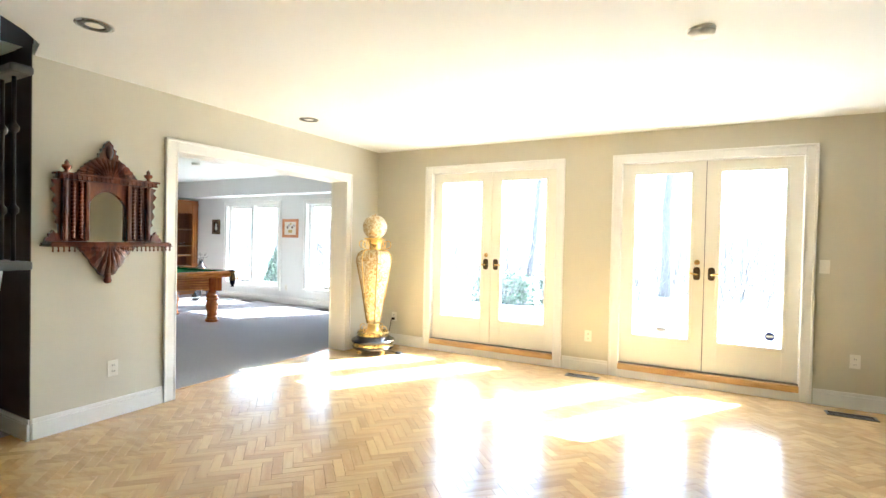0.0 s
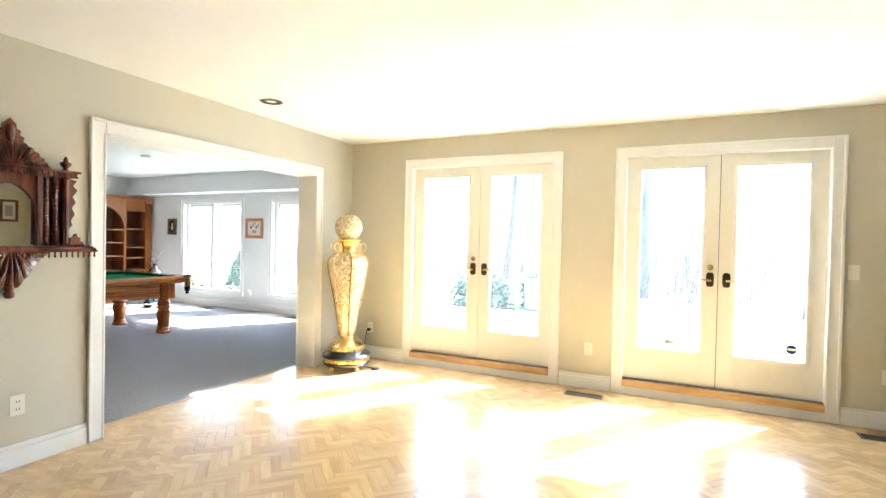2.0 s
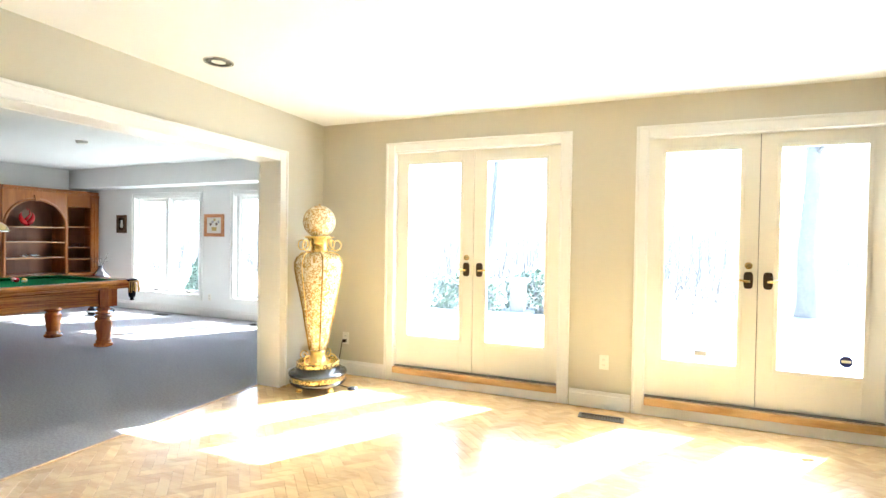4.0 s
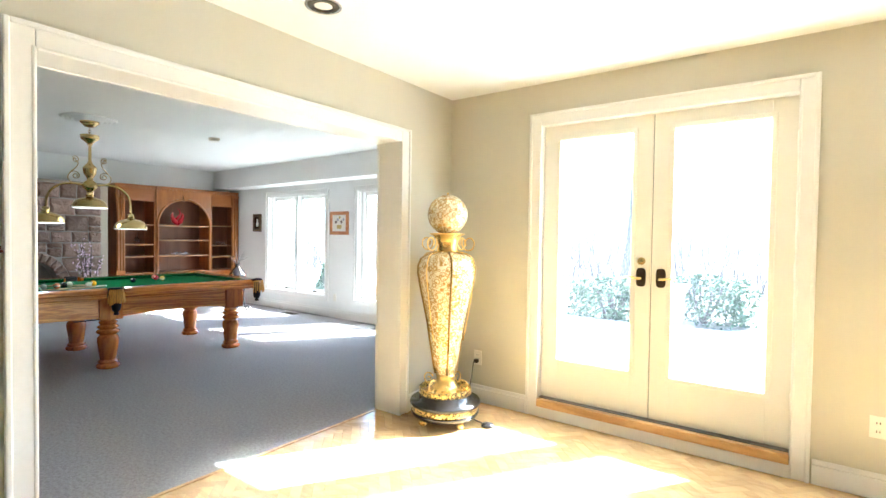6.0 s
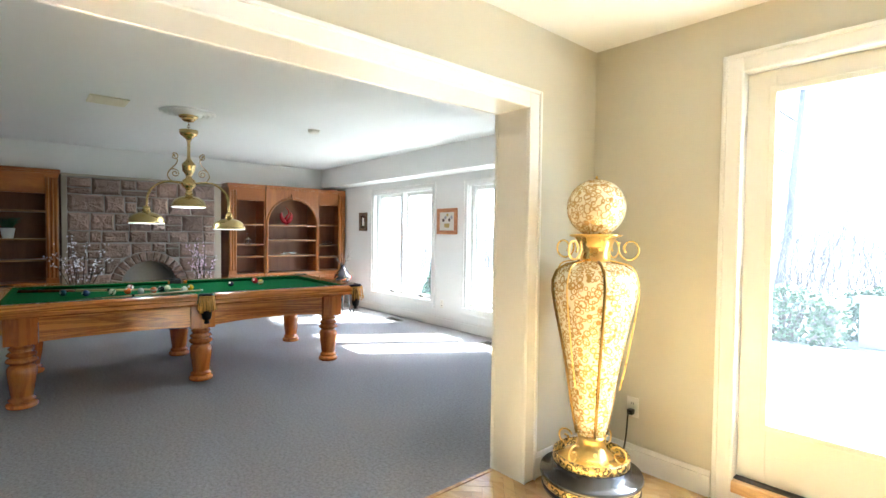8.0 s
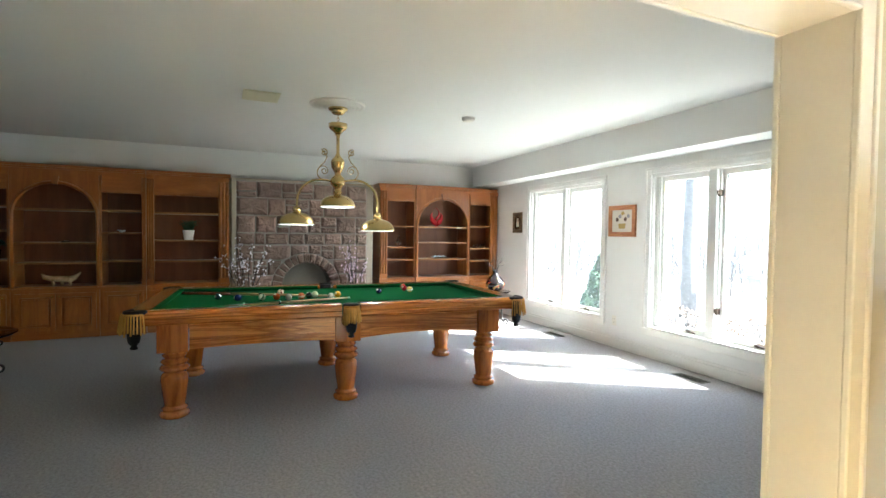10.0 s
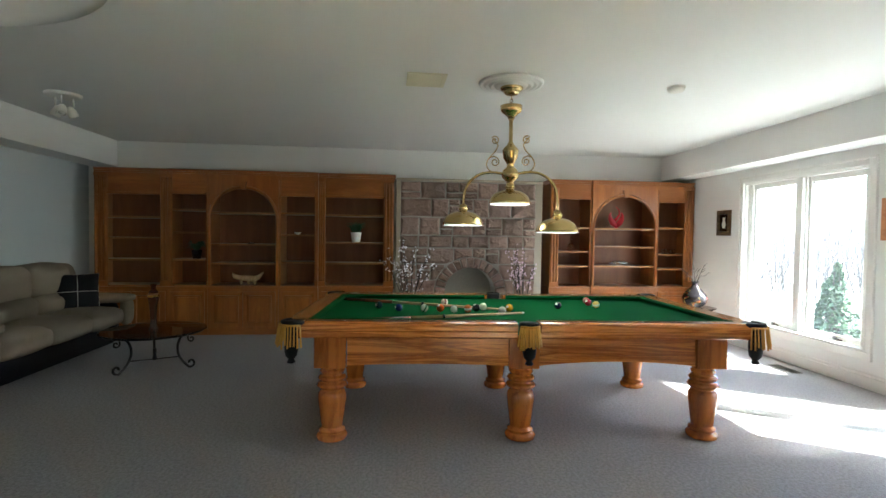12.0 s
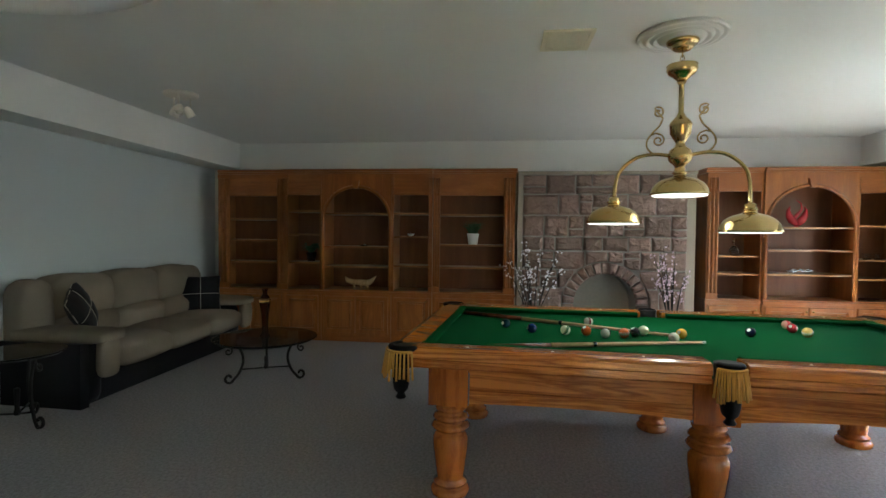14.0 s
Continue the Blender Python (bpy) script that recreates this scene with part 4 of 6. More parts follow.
def pocket(x, y, out, rr, half):
    """A leather pocket: iron, fringe of golden cords and a hanging net."""
    ox, oy = out
    ang = math.atan2(oy, ox)
    arc = [ang + radians(half + 25) * a / 6 for a in range(-6, 7)]
    c = part("pocket", tube([(x + (rr - 0.016) * math.cos(a), y + (rr - 0.016) * math.sin(a), 0.794) for a in arc], 0.020, 8, flat=0.75), BLACKLEATHER, tab, "black leather pocket")
    part("pocket_well", lathe([(0.056, 0.70), (0.06, 0.80)], 16, at=(x, y, 0)), BLACKLEATHER, c)
    bm = bmesh.new()
    for k in range(15):
        a = ang + radians(half) * (k / 7 - 1)
        r = rr + 0.008 + rng.uniform(-.003, .003)
        px, py = x + r * math.cos(a), y + r * math.sin(a)
        fx, fy = 0.016 * math.cos(a) + rng.uniform(-.004, .004), 0.016 * math.sin(a) + rng.uniform(-.004, .004)
        tube([(px, py, 0.785), (px + 0.5 * fx, py + 0.5 * fy, 0.73), (px + fx, py + fy, 0.655 + rng.uniform(-.014, .014))], [0.0046, 0.0046, 0.0056], 6, bm)
    tube([(x + (rr + 0.008) * math.cos(ang + radians(half) * (k / 7 - 1)), y + (rr + 0.008) * math.sin(ang + radians(half) * (k / 7 - 1)), 0.783) for k in range(15)], 0.007, 6, bm)
    part("fringe", bm, FRINGE, c, "golden cord fringe")
    part("net", lathe([(0.020, 0.545), (0.026, 0.552), (0.016, 0.57), (0.034, 0.59), (0.040, 0.62), (0.042, 0.66), (0.038, 0.72)], 14, at=(x + 0.025 * ox, y + 0.025 * oy, 0)), BLACKLEATHER, c, "black leather net pocket")


for s in (-1, 1):
    pocket(s * 0.765, 0.0, (s, 0), 0.060, 55)
    for q in (-1, 1):
        pocket(s * 0.735, q * 1.43, (s * 0.7071, q * 0.7071), 0.082, 78)
part("ball_tray_handle", tube([(0.30, -0.22, 0.64), (0.36, -0.24, 0.46), (0.37, -0.22, 0.452), (0.37, -0.04, 0.452), (0.36, -0.02, 0.46), (0.30, -0.04, 0.64)], 0.006, 6), IRON, tab)
# balls and cues on the cloth
BZ = 0.7641 + 0.0286
for name, x, y, c in (("blue-green", -7.547, 3.006, (0.01, 0.05, 0.07)), ("deep blue", -7.415, 3.156, (0.01, 0.03, 0.16)), ("white and green", -7.391, 3.344, (0.65, 0.66, 0.48)), ("orange", -7.393, 3.462, (0.75, 0.13, 0.02)),
                      ("white and maroon", -7.702, 3.528, (0.68, 0.6, 0.5)), ("white and black", -7.339, 3.558, (0.6, 0.6, 0.5)), ("orange and white", -7.357, 3.664, (0.75, 0.2, 0.06)), ("black", -7.383, 3.73, (0.012, 0.012, 0.016)),
                      ("cream", -7.449, 3.795, (0.7, 0.68, 0.48)), ("ivory cue", -7.265, 3.901, (0.74, 0.74, 0.60)), ("yellow", -7.393, 3.985, (0.8, 0.42, 0.02)), ("dark navy", -7.497, 4.40, (0.012, 0.015, 0.05)),
                      ("white and red", -7.80, 4.755, (0.55, 0.25, 0.2)), ("red", -7.681, 4.724, (0.45, 0.02, 0.03)), ("yellow striped", -7.554, 4.736, (0.72, 0.48, 0.12))):
    m = material("ball_" + name.replace(" ", "_"), c, 0.12, vary=0.03, coat=0.5, bump=0)
    t = thing("billiard_ball", "glossy %s billiard ball on green felt" % name, "billiard ball", pose(x, y, BZ, rng.uniform(0, 90), rng.uniform(0, 90), 0), group="balls on the table")
    b = part("ball", ball(0.0286, u=18, v=12), m, t)
    if " and " in name or "striped" in name:
        part("stripe", lathe([(0.0272, -0.009), (0.0291, 0.0), (0.0272, 0.009)], 18), material("stripe_" + name.replace(" ", "_"), {"green": (0.02, 0.12, 0.05), "maroon": (0.2, 0.02, 0.03), "black": (0.02, 0.02, 0.02), "white": (0.75, 0.7, 0.6), "red": (0.5, 0.04, 0.04), "striped": (0.75, 0.72, 0.6)}[name.split()[-1]], 0.15, vary=0.02, bump=0), b)
    else:
        part("number_spot", lathe([(0.010, 0.0272), (0.0098, 0.0288)], 12), WHITEPLASTIC, b)
for p, q in (((-8.03, 2.70), (-7.40, 3.99)), ((-6.93, 2.83), (-7.26, 4.06))):
    v = Vector((q[0] - p[0], q[1] - p[1], 0))
    t = thing("billiard_cue", "wooden cue with dark butt lying across the felt", "cue", pose(p[0], p[1], 0.779, 0, 0, math.degrees(math.atan2(v.y, v.x))), group="cues on the table")
    L = v.length
    part("butt", tube([(0, 0, 0), (0.32 * L, 0, 0.0)], [0.0145, 0.0125], 10), WALNUT, t, "dark stained butt")
    part("shaft", tube([(0.322 * L, 0, 0), (0.985 * L, 0, -0.004)], [0.0120, 0.0075], 10), MAPLE, t)
    part("joint_ring", tube([(0.50 * L, 0, 0), (0.515 * L, 0, 0)], 0.0135, 10), BLACK, t)
    part("tip", tube([(0.986 * L, 0, -0.004), (L, 0, -0.004)], 0.0065, 8), WHITEPLASTIC, t)

# ---- pendant over the table ----
pend = thing("pendant_lamp", "polished brass three-shade billiard pendant lamp", "pendant lamp", pose(-7.60, 4.025, 0.022, 0, 0, 75))
part("canopy", lathe([(0.02, 2.419), (0.045, 2.424), (0.066, 2.442), (0.062, 2.448), (0.084, 2.458), (0.092, 2.474), (0.086, 2.478), (0.094, 2.4845)], 24), BRASS, pend)
bm = bmesh.new()
for k in range(3):
    zc = 2.402 - 0.027 * k
    ringp = [(0.011 * math.cos(a) * (1 if k % 2 else 0), 0.011 * math.cos(a) * (0 if k % 2 else 1), zc + 0.02 * math.sin(a)) for a in [2 * math.pi * i / 10 for i in range(11)]]
    tube(ringp, 0.003, 6, bm)
part("chain", bm, BRASS, pend)
part("stem", lathe([(0.02, 2.24), (0.03, 2.25), (0.045, 2.262), (0.05, 2.27), (0.075, 2.285), (0.088, 2.31), (0.082, 2.325), (0.088, 2.335), (0.05, 2.34), (0.01, 2.345)], 24), BRASS, pend)
part("column", lathe([(0.02, 1.66), (0.045, 1.668), (0.028, 1.685), (0.036, 1.70), (0.024, 1.715), (0.03, 1.74), (0.062, 1.77), (0.07, 1.80), (0.058, 1.835), (0.03, 1.855), (0.026, 1.875), (0.034, 1.89), (0.058, 1.93), (0.062, 1.975),
                      (0.066, 1.985), (0.05, 2.01), (0.03, 2.03), (0.022, 2.045), (0.015, 2.06), (0.015, 2.22), (0.028, 2.238)], 24), BRASS, pend)
SHADE = [(0.160, 0.0), (0.164, 0.004), (0.160, 0.014), (0.151, 0.042), (0.130, 0.072), (0.092, 0.096), (0.050, 0.108), (0.034, 0.114), (0.034, 0.126), (0.044, 0.130), (0.027, 0.146), (0.033, 0.158), (0.016, 0.168)]


def shade(x, z):
    s = part("shade", shell([(r * 1.02, h) if r > 0.05 else (r, h) for r, h in SHADE], 0.004, (x, 0, z)), BRASS, pend, "brass dome shade")
    part("bulb", lathe([(0.012, 0.075), (0.03, 0.05), (0.04, 0.03), (0.03, 0.012), (0.008, 0.004)][::-1], 14, at=(x, 0, z)), BULB, s, "lit white bulb")
    part("lining", shell([(r * 1.02 - 0.008, h - 0.004) for r, h in SHADE[2:6]], 0.001, (x, 0, z)), LINING, s, "white inside of the shade")
    part("diffuser", lathe([(0.152, -0.005), (0.156, -0.001), (0.154, 0.007)], 28, at=(x, 0, z)), DIFFUSER, s, "glowing milk glass disc")
    lamp = new("bulb_light", bpy.data.lights.new("bulb_light", "POINT"))
    lamp.data.energy, lamp.data.shadow_soft_size, lamp.data.color = BULB_WATTS, 0.04, (1.0, 0.93, 0.82)
    lamp.matrix_world = pend.matrix_world @ Matrix.Translation((x, 0, z - 0.02))


def shell(profile, thick, at):
    """An open turned bell with a wall."""
    bm = bmesh.new()
    segs, rings = 28, []
    prof = profile + [(max(r - thick, 0.001), z) for r, z in reversed(profile)]
    for r, z in prof:
        rings.append([bm.verts.new((at[0] + r * math.cos(2 * math.pi * i / segs), at[1] + r * math.sin(2 * math.pi * i / segs), at[2] + z)) for i in range(segs)])
    for a, b in zip(rings, rings[1:] + rings[:1]):
        for i in range(segs):
            bm.faces.new((a[i], a[(i + 1) % segs], b[(i + 1) % segs], b[i])).smooth = True
    bmesh.ops.recalc_face_normals(bm, faces=bm.faces)
    return bm


BULB_WATTS = 0.3
shade(-0.37, 1.395), shade(0.0, 1.565), shade(0.37, 1.345)
for s, zs in ((-1, 1.395), (1, 1.345)):
    pts = [(s * 0.04, 0, 1.80), (s * 0.14, 0, 1.815), (s * 0.24, 0, 1.80), (s * 0.32, 0, 1.74), (s * 0.36, 0, 1.66), (s * 0.37, 0, zs + 0.155)]
    part("arm", tube(curve(pts), 0.011, 10), BRASS, pend)
    sp = [(s * (0.125 + (0.010 + 0.0013 * i) * math.cos(2.6 - 0.42 * i)), 0, 2.068 + (0.010 + 0.0013 * i) * math.sin(2.6 - 0.42 * i)) for i in range(20)]
    sp += [tuple(v) for v in curve([(s * x, 0, z) for x, z in ((0.098, 2.03), (0.118, 1.985), (0.155, 1.945), (0.182, 1.905), (0.186, 1.865), (0.160, 1.828), (0.11, 1.808), (0.06, 1.802))], 4)]
    part("scroll", tube(sp, 0.0055, 6), BRASS, pend)
    sp = [(s * x, 0, z) for x, z in ((0.168, 1.932), (0.135, 1.944), (0.105, 1.932))]
    sp += [(s * (0.122 + (0.034 - 0.0012 * i) * math.cos(math.pi - 0.8 + 0.42 * i)), 0, 1.898 + (0.034 - 0.0012 * i) * math.sin(math.pi - 0.8 + 0.42 * i)) for i in range(20)]
    part("scroll", tube(sp, 0.005, 6), BRASS, pend)
med = thing("ceiling_medallion", "white moulded plaster medallion with concentric rings", "ceiling medallion", pose(-7.60, 4.02, H - 0.022))
part("rosette", lathe([(0.10, -0.012), (0.125, -0.010), (0.132, 0.006), (0.140, 0.006), (0.150, -0.006), (0.165, -0.008), (0.172, 0.008), (0.182, 0.008), (0.190, -0.002), (0.205, -0.004), (0.212, 0.010), (0.224, 0.010), (0.232, 0.002), (0.248, 0.004), (0.255, 0.0215)], 40), CEIL, med)

# ---- ceiling fittings ----
for x, y, top in ((-7.495, 5.335, H), (-0.09, 3.034, HLIV)):
    t = thing("smoke_detector", "round white plastic smoke detector on the ceiling", "smoke detector", pose(x, y, top - 0.04))
    part("body", lathe([(0.03, 0.0), (0.055, 0.004), (0.064, 0.016), (0.066, 0.03)], 24), WHITEPLASTIC, t)
    part("base", lathe([(0.07, 0.0305), (0.07, 0.0395)], 24), WHITEPLASTIC, t)
t = thing("ceiling_vent", "square cream ceiling vent cover", "vent", pose(-7.605, 3.35, H - 0.012))
part("frame", boxes((-0.155, 0.155, -0.15, -0.12, 0, 0.019), (-0.155, 0.155, 0.12, 0.15, 0, 0.019), (-0.155, -0.125, -0.12, 0.12, 0, 0.019), (0.125, 0.155, -0.12, 0.12, 0, 0.019), bevel=0.003), CREAM, t)
for k in range(9):
    part("slat", boxes((-0.124, 0.124, -0.118 + 0.0265 * k, -0.0935 + 0.0265 * k, 0.002, 0.009)), CREAM, t)
part("backing", boxes((-0.124, 0.124, -0.119, 0.119, 0.011, 0.019)), CREAM, t)
t = thing("ceiling_spotlight", "white ceiling spotlight with three small adjustable heads", "spotlight", pose(-8.50, 0.20, H))
part("plate", lathe([(0.12, -0.03), (0.135, -0.022), (0.14, -0.001)], 28), WHITEPLASTIC, t)
for a in (20, 140, 260):
    x, y = 0.075 * math.cos(radians(a)), 0.075 * math.sin(radians(a))
    h = part("head", shell([(0.036, 0.0), (0.04, 0.004), (0.038, 0.05), (0.026, 0.085), (0.012, 0.095)], 0.004, (0, 0, 0)), WHITEPLASTIC, t)
    h.matrix_basis = Matrix.Translation((x * 1.1, y * 1.1, -0.19)) @ Euler((radians(28 * math.sin(radians(a))), radians(-28 * math.cos(radians(a))), 0)).to_matrix().to_4x4()
    part("bulb", ball(0.026, (0, 0, 0.02), 10, 6), WHITEPLASTIC, h)
    part("bracket", tube([(x, y, -0.028), (x, y, -0.07), (x * 1.05, y * 1.05, -0.10)], 0.008, 6), WHITEPLASTIC, t)
for x, y in ((-2.98, 1.588), (-3.40, 3.65)):
    t = thing("recessed_light", "recessed round downlight with black baffle and chrome ring", "downlight", pose(x, y, HLIV - 0.006))
    part("trim_ring", shell([(0.082, 0.0), (0.091, 0.001), (0.092, 0.0055)], 0.002, (0, 0, 0)), CHROME, t)
    part("baffle", shell([(0.078, 0.001), (0.080, 0.005)], 0.034, (0, 0, 0)), BLACK, t)
    part("lens", lathe([(0.042, 0.003), (0.042, 0.0055)], 20), WHITEPLASTIC, t)


# ---- outlets, switches, registers ----
def wall_plate(kind, m):
    t = thing("wall_outlet" if kind == "outlet" else "light_switch", "ivory plastic %s on the wall" % ("duplex outlet" if kind == "outlet" else "light switch"), "outlet" if kind == "outlet" else "switch", m)
    p = part("plate", boxes((-0.036, 0.036, -0.006, -0.0005, -0.058, 0.058), bevel=0.002), WHITEPLASTIC, t)
    if kind == "outlet":
        for z in (-0.022, 0.022):
            s = part("socket", boxes((-0.017, 0.017, -0.0085, -0.006, z - 0.015, z + 0.015), bevel=0.001), WHITEPLASTIC, p)
            part("slot", boxes((-0.008, -0.005, -0.0095, -0.0085, z - 0.006, z + 0.006), (0.005, 0.008, -0.0095, -0.0085, z - 0.006, z + 0.006)), BLACK, p)
    else:
        part("rocker", boxes((-0.016, 0.016, -0.010, -0.006, -0.032, 0.032), bevel=0.002), WHITEPLASTIC, p)
    return t


wall_plate("outlet", pose(LW, 2.15, 0.36, 0, 0, 90))
wall_plate("outlet", pose(-1.11, DW, 0.375))
wall_plate("outlet", pose(1.08, DW, 0.40))
wall_plate("switch", pose(0.855, DW, 1.186))
wall_plate("outlet", pose(-3.55, DW, 0.354))
wall_plate("outlet", WALLW @ pose(winx(-7.52), 0, 0.324))


def register(x, y, w, d, turn, dark):
    t = thing("floor_register", "dark metal floor register with louvres", "floor register", pose(x, y, 0.0005, 0, 0, turn))
    part("frame", boxes((-w / 2, w / 2, -d / 2, -d / 2 + 0.014, 0, 0.005), (-w / 2, w / 2, d / 2 - 0.014, d / 2, 0, 0.005), (-w / 2, -w / 2 + 0.014, -d / 2 + 0.014, d / 2 - 0.014, 0, 0.005), (w / 2 - 0.014, w / 2, -d / 2 + 0.014, d / 2 - 0.014, 0, 0.005)), dark, t)
    part("well", boxes((-w / 2 + 0.014, w / 2 - 0.014, -d / 2 + 0.014, d / 2 - 0.014, 0.0, 0.001)), BLACK, t)
    n = int((w - 0.03) / 0.018)
    for i in range(n):
        xx = -w / 2 + 0.018 + i * (w - 0.036) / (n - 1)
        part("louvre", boxes((xx - 0.003, xx + 0.003, -d / 2 + 0.014, d / 2 - 0.014, 0.001, 0.0045)), dark, t)


register(-1.11, 5.16, 0.33, 0.115, 0, REGISTER)
register(1.02, 5.16, 0.33, 0.115, 0, REGISTER)
register(-8.40, 7.16, 0.33, 0.115, -1.7, REGISTER)
register(-6.23, 7.10, 0.33, 0.115, -1.7, REGISTER)

# ---- gilt floor lamp in the corner ----
lampt = thing("gilt_floor_lamp", "tall gilt amphora floor lamp with a mosaic globe and black plinth", "floor lamp", pose(-3.51, 4.885, 0, 0, 0, 25))
part("plinth", lathe([(0.20, 0.05), (0.235, 0.055), (0.245, 0.075), (0.245, 0.088)], 40), BLACK, lampt, "black lacquered plinth")
part("gilt_band", lathe([(0.238, 0.0885), (0.24, 0.092), (0.24, 0.128), (0.238, 0.1315)], 40), GILTBAND, lampt, "pierced gilt band")
part("plinth", lathe([(0.25, 0.132), (0.256, 0.145), (0.25, 0.16), (0.20, 0.166), (0.195, 0.20), (0.19, 0.205)], 40), BLACK, lampt, "black lacquered plinth")
part("gallery", shell([(0.185, 0.206), (0.19, 0.21), (0.19, 0.245), (0.185, 0.25)], 0.006, (0, 0, 0)), GILTBAND, lampt, "pierced gilt gallery rail")
for k in range(4):
    a = radians(45 + 90 * k)
    part("foot", lathe([(0.02, 0.0), (0.03, 0.012), (0.026, 0.03), (0.018, 0.05)], 14, at=(0.19 * math.cos(a), 0.19 * math.sin(a), 0)), GOLD, lampt)
part("stem", lathe([(0.178, 0.206), (0.165, 0.215), (0.12, 0.235), (0.085, 0.26), (0.07, 0.29), (0.066, 0.32), (0.07, 0.345)], 32), GOLD, lampt)
BODY = [(0.07, 0.346), (0.085, 0.42), (0.105, 0.54), (0.13, 0.70), (0.160, 0.85), (0.188, 0.98), (0.204, 1.07), (0.204, 1.12), (0.185, 1.17), (0.14, 1.20), (0.085, 1.212), (0.07, 1.22)]
part("body", lathe(BODY, 36), MOSAIC, lampt, "crackled gold mosaic body")
part("collar", lathe([(0.07, 1.221), (0.074, 1.235), (0.068, 1.26), (0.082, 1.30), (0.10, 1.335), (0.125, 1.345), (0.13, 1.352), (0.06, 1.358)], 32), GOLD, lampt)
part("globe", ball(0.143, (0, 0, 1.487), 32, 20), MOSAIC, lampt, "gold mosaic glass globe")
part("finial", lathe([(0.004, 1.63), (0.008, 1.634), (0.004, 1.645)], 8), GOLD, lampt)
for k in range(4):
    a = radians(20 + 90 * k)
    ca, sa_ = math.cos(a), math.sin(a)
    part("rib", tube([((r + 0.004) * ca, (r + 0.004) * sa_, z) for r, z in BODY], 0.008, 6), GOLDDARK, lampt, "dark gilt rib")
    bow = [(0.082, 1.225), (0.13, 1.218), (0.205, 1.195), (0.236, 1.10), (0.226, 1.0), (0.205, 0.88), (0.175, 0.72), (0.148, 0.60)]
    a2 = a + radians(45)
    part("strap", tube(curve([(r * math.cos(a2), r * math.sin(a2), z) for r, z in bow], 4), 0.004, 6), GOLD, lampt)
    for rc, zc, r0, turn in ((0.185, 1.285, 0.062, 1.0), (0.155, 0.275, 0.05, -1.0)):
        sp = [((rc + (r0 - 0.0016 * i) * math.cos(turn * i * 0.33 + 2.6)) * math.cos(a2), (rc + (r0 - 0.0016 * i) * math.cos(turn * i * 0.33 + 2.6)) * math.sin(a2), zc + (r0 - 0.0016 * i) * math.sin(turn * i * 0.33 + 2.6)) for i in range(24)]
        part("scroll", tube(sp, 0.005, 6), GOLD, lampt)
cord = thing("power_cord", "black lamp cord plugged into the wall outlet", "cord")
part("cable", tube(curve([(-3.55, 5.345, 0.335), (-3.53, 5.29, 0.33), (-3.50, 5.22, 0.25), (-3.49, 5.16, 0.12), (-3.47, 5.10, 0.03), (-3.42, 5.04, 0.0065), (-3.30, 5.00, 0.0065), (-3.22, 4.98, 0.0065)]), 0.0045, 6), BLACK, cord)
part("foot_switch", lathe([(0.045, 0.0), (0.048, 0.008), (0.04, 0.02), (0.014, 0.026)], 18, at=(-3.20, 4.97, 0.0005)), BLACK, cord, "round black foot switch")
part("plug", boxes((-3.566, -3.534, 5.345, 5.3802, 0.317, 0.347), bevel=0.004), BLACK, cord)

# ---- carved wall mirror ----
MX = LW + 0.0005
mir = thing("carved_wall_mirror", "carved dark walnut wall mirror with shelf, columns and fan crest", "mirror", pose(MX, 2.095, 0))
part("backboard", boxes((0, 0.018, -0.30, -0.130, 1.285, 1.70), (0, 0.018, 0.130, 0.30, 1.285, 1.70), (0, 0.018, -0.130, 0.130, 1.65, 1.70)), WALNUT, mir)
part("mirror_glass", boxes((0.002, 0.008, -0.130, 0.130, 1.285, 1.66)), MIRROR, mir, "arched mirror glass")
spand = [(-0.130, 1.69), (-0.130, 1.50)] + [(-0.127 + 0.254 * i / 40, 1.52 + 0.118 * math.sin(math.pi * i / 40) ** 0.7 + 0.007 * abs(math.cos(i * 1.57))) for i in range(41)] + [(0.130, 1.50), (0.130, 1.69)]
part("carved_arch", prism(spand, 0.014, "X", 0.010), WALNUT, mir)
for y in (-0.275, -0.222, -0.175, 0.175, 0.222, 0.275):
    part("column", tube([(0.036 + 0.003 * math.cos(i * 1.57), y + 0.003 * math.sin(i * 1.57), 1.30 + 0.39 * i / 60) for i in range(61)], 0.0135, 8) if abs(y) < 0.25 else boxes((0.018, 0.052, y - 0.016, y + 0.016, 1.295, 1.695), (0.052, 0.058, y - 0.008, y + 0.008, 1.30, 1.69), bevel=0.003), WALNUT, mir)
for y in (-0.139, 0.139):
    part("inner_post", boxes((0.01, 0.046, y - 0.012, y + 0.012, 1.29, 1.695), bevel=0.003), WALNUT, mir)
part("cornice", boxes((0, 0.085, -0.325, 0.325, 1.70, 1.712), (0, 0.075, -0.315, 0.315, 1.712, 1.728), (0, 0.098, -0.335, 0.335, 1.728, 1.742), bevel=0.003), WALNUT, mir)
for i in range(22):
    y = -0.31 + 0.62 * i / 21
    part("drop", lathe([(0.002, -0.028), (0.006, -0.02), (0.003, -0.012), (0.006, -0.006), (0.004, 0.0)], 8, at=(0.088, y, 1.728)), WALNUT, mir)
part("shelf", boxes((0, 0.15, -0.395, 0.395, 1.262, 1.276), (0, 0.14, -0.385, 0.385, 1.276, 1.284), (0, 0.155, -0.40, 0.40, 1.250, 1.262), bevel=0.003), WALNUT, mir)
for i in range(26):
    y = -0.385 + 0.77 * i / 25
    part("drop", lathe([(0.002, -0.034), (0.007, -0.024), (0.003, -0.014), (0.006, -0.007), (0.004, 0.0)], 8, at=(0.145, y, 1.250)), WALNUT, mir)


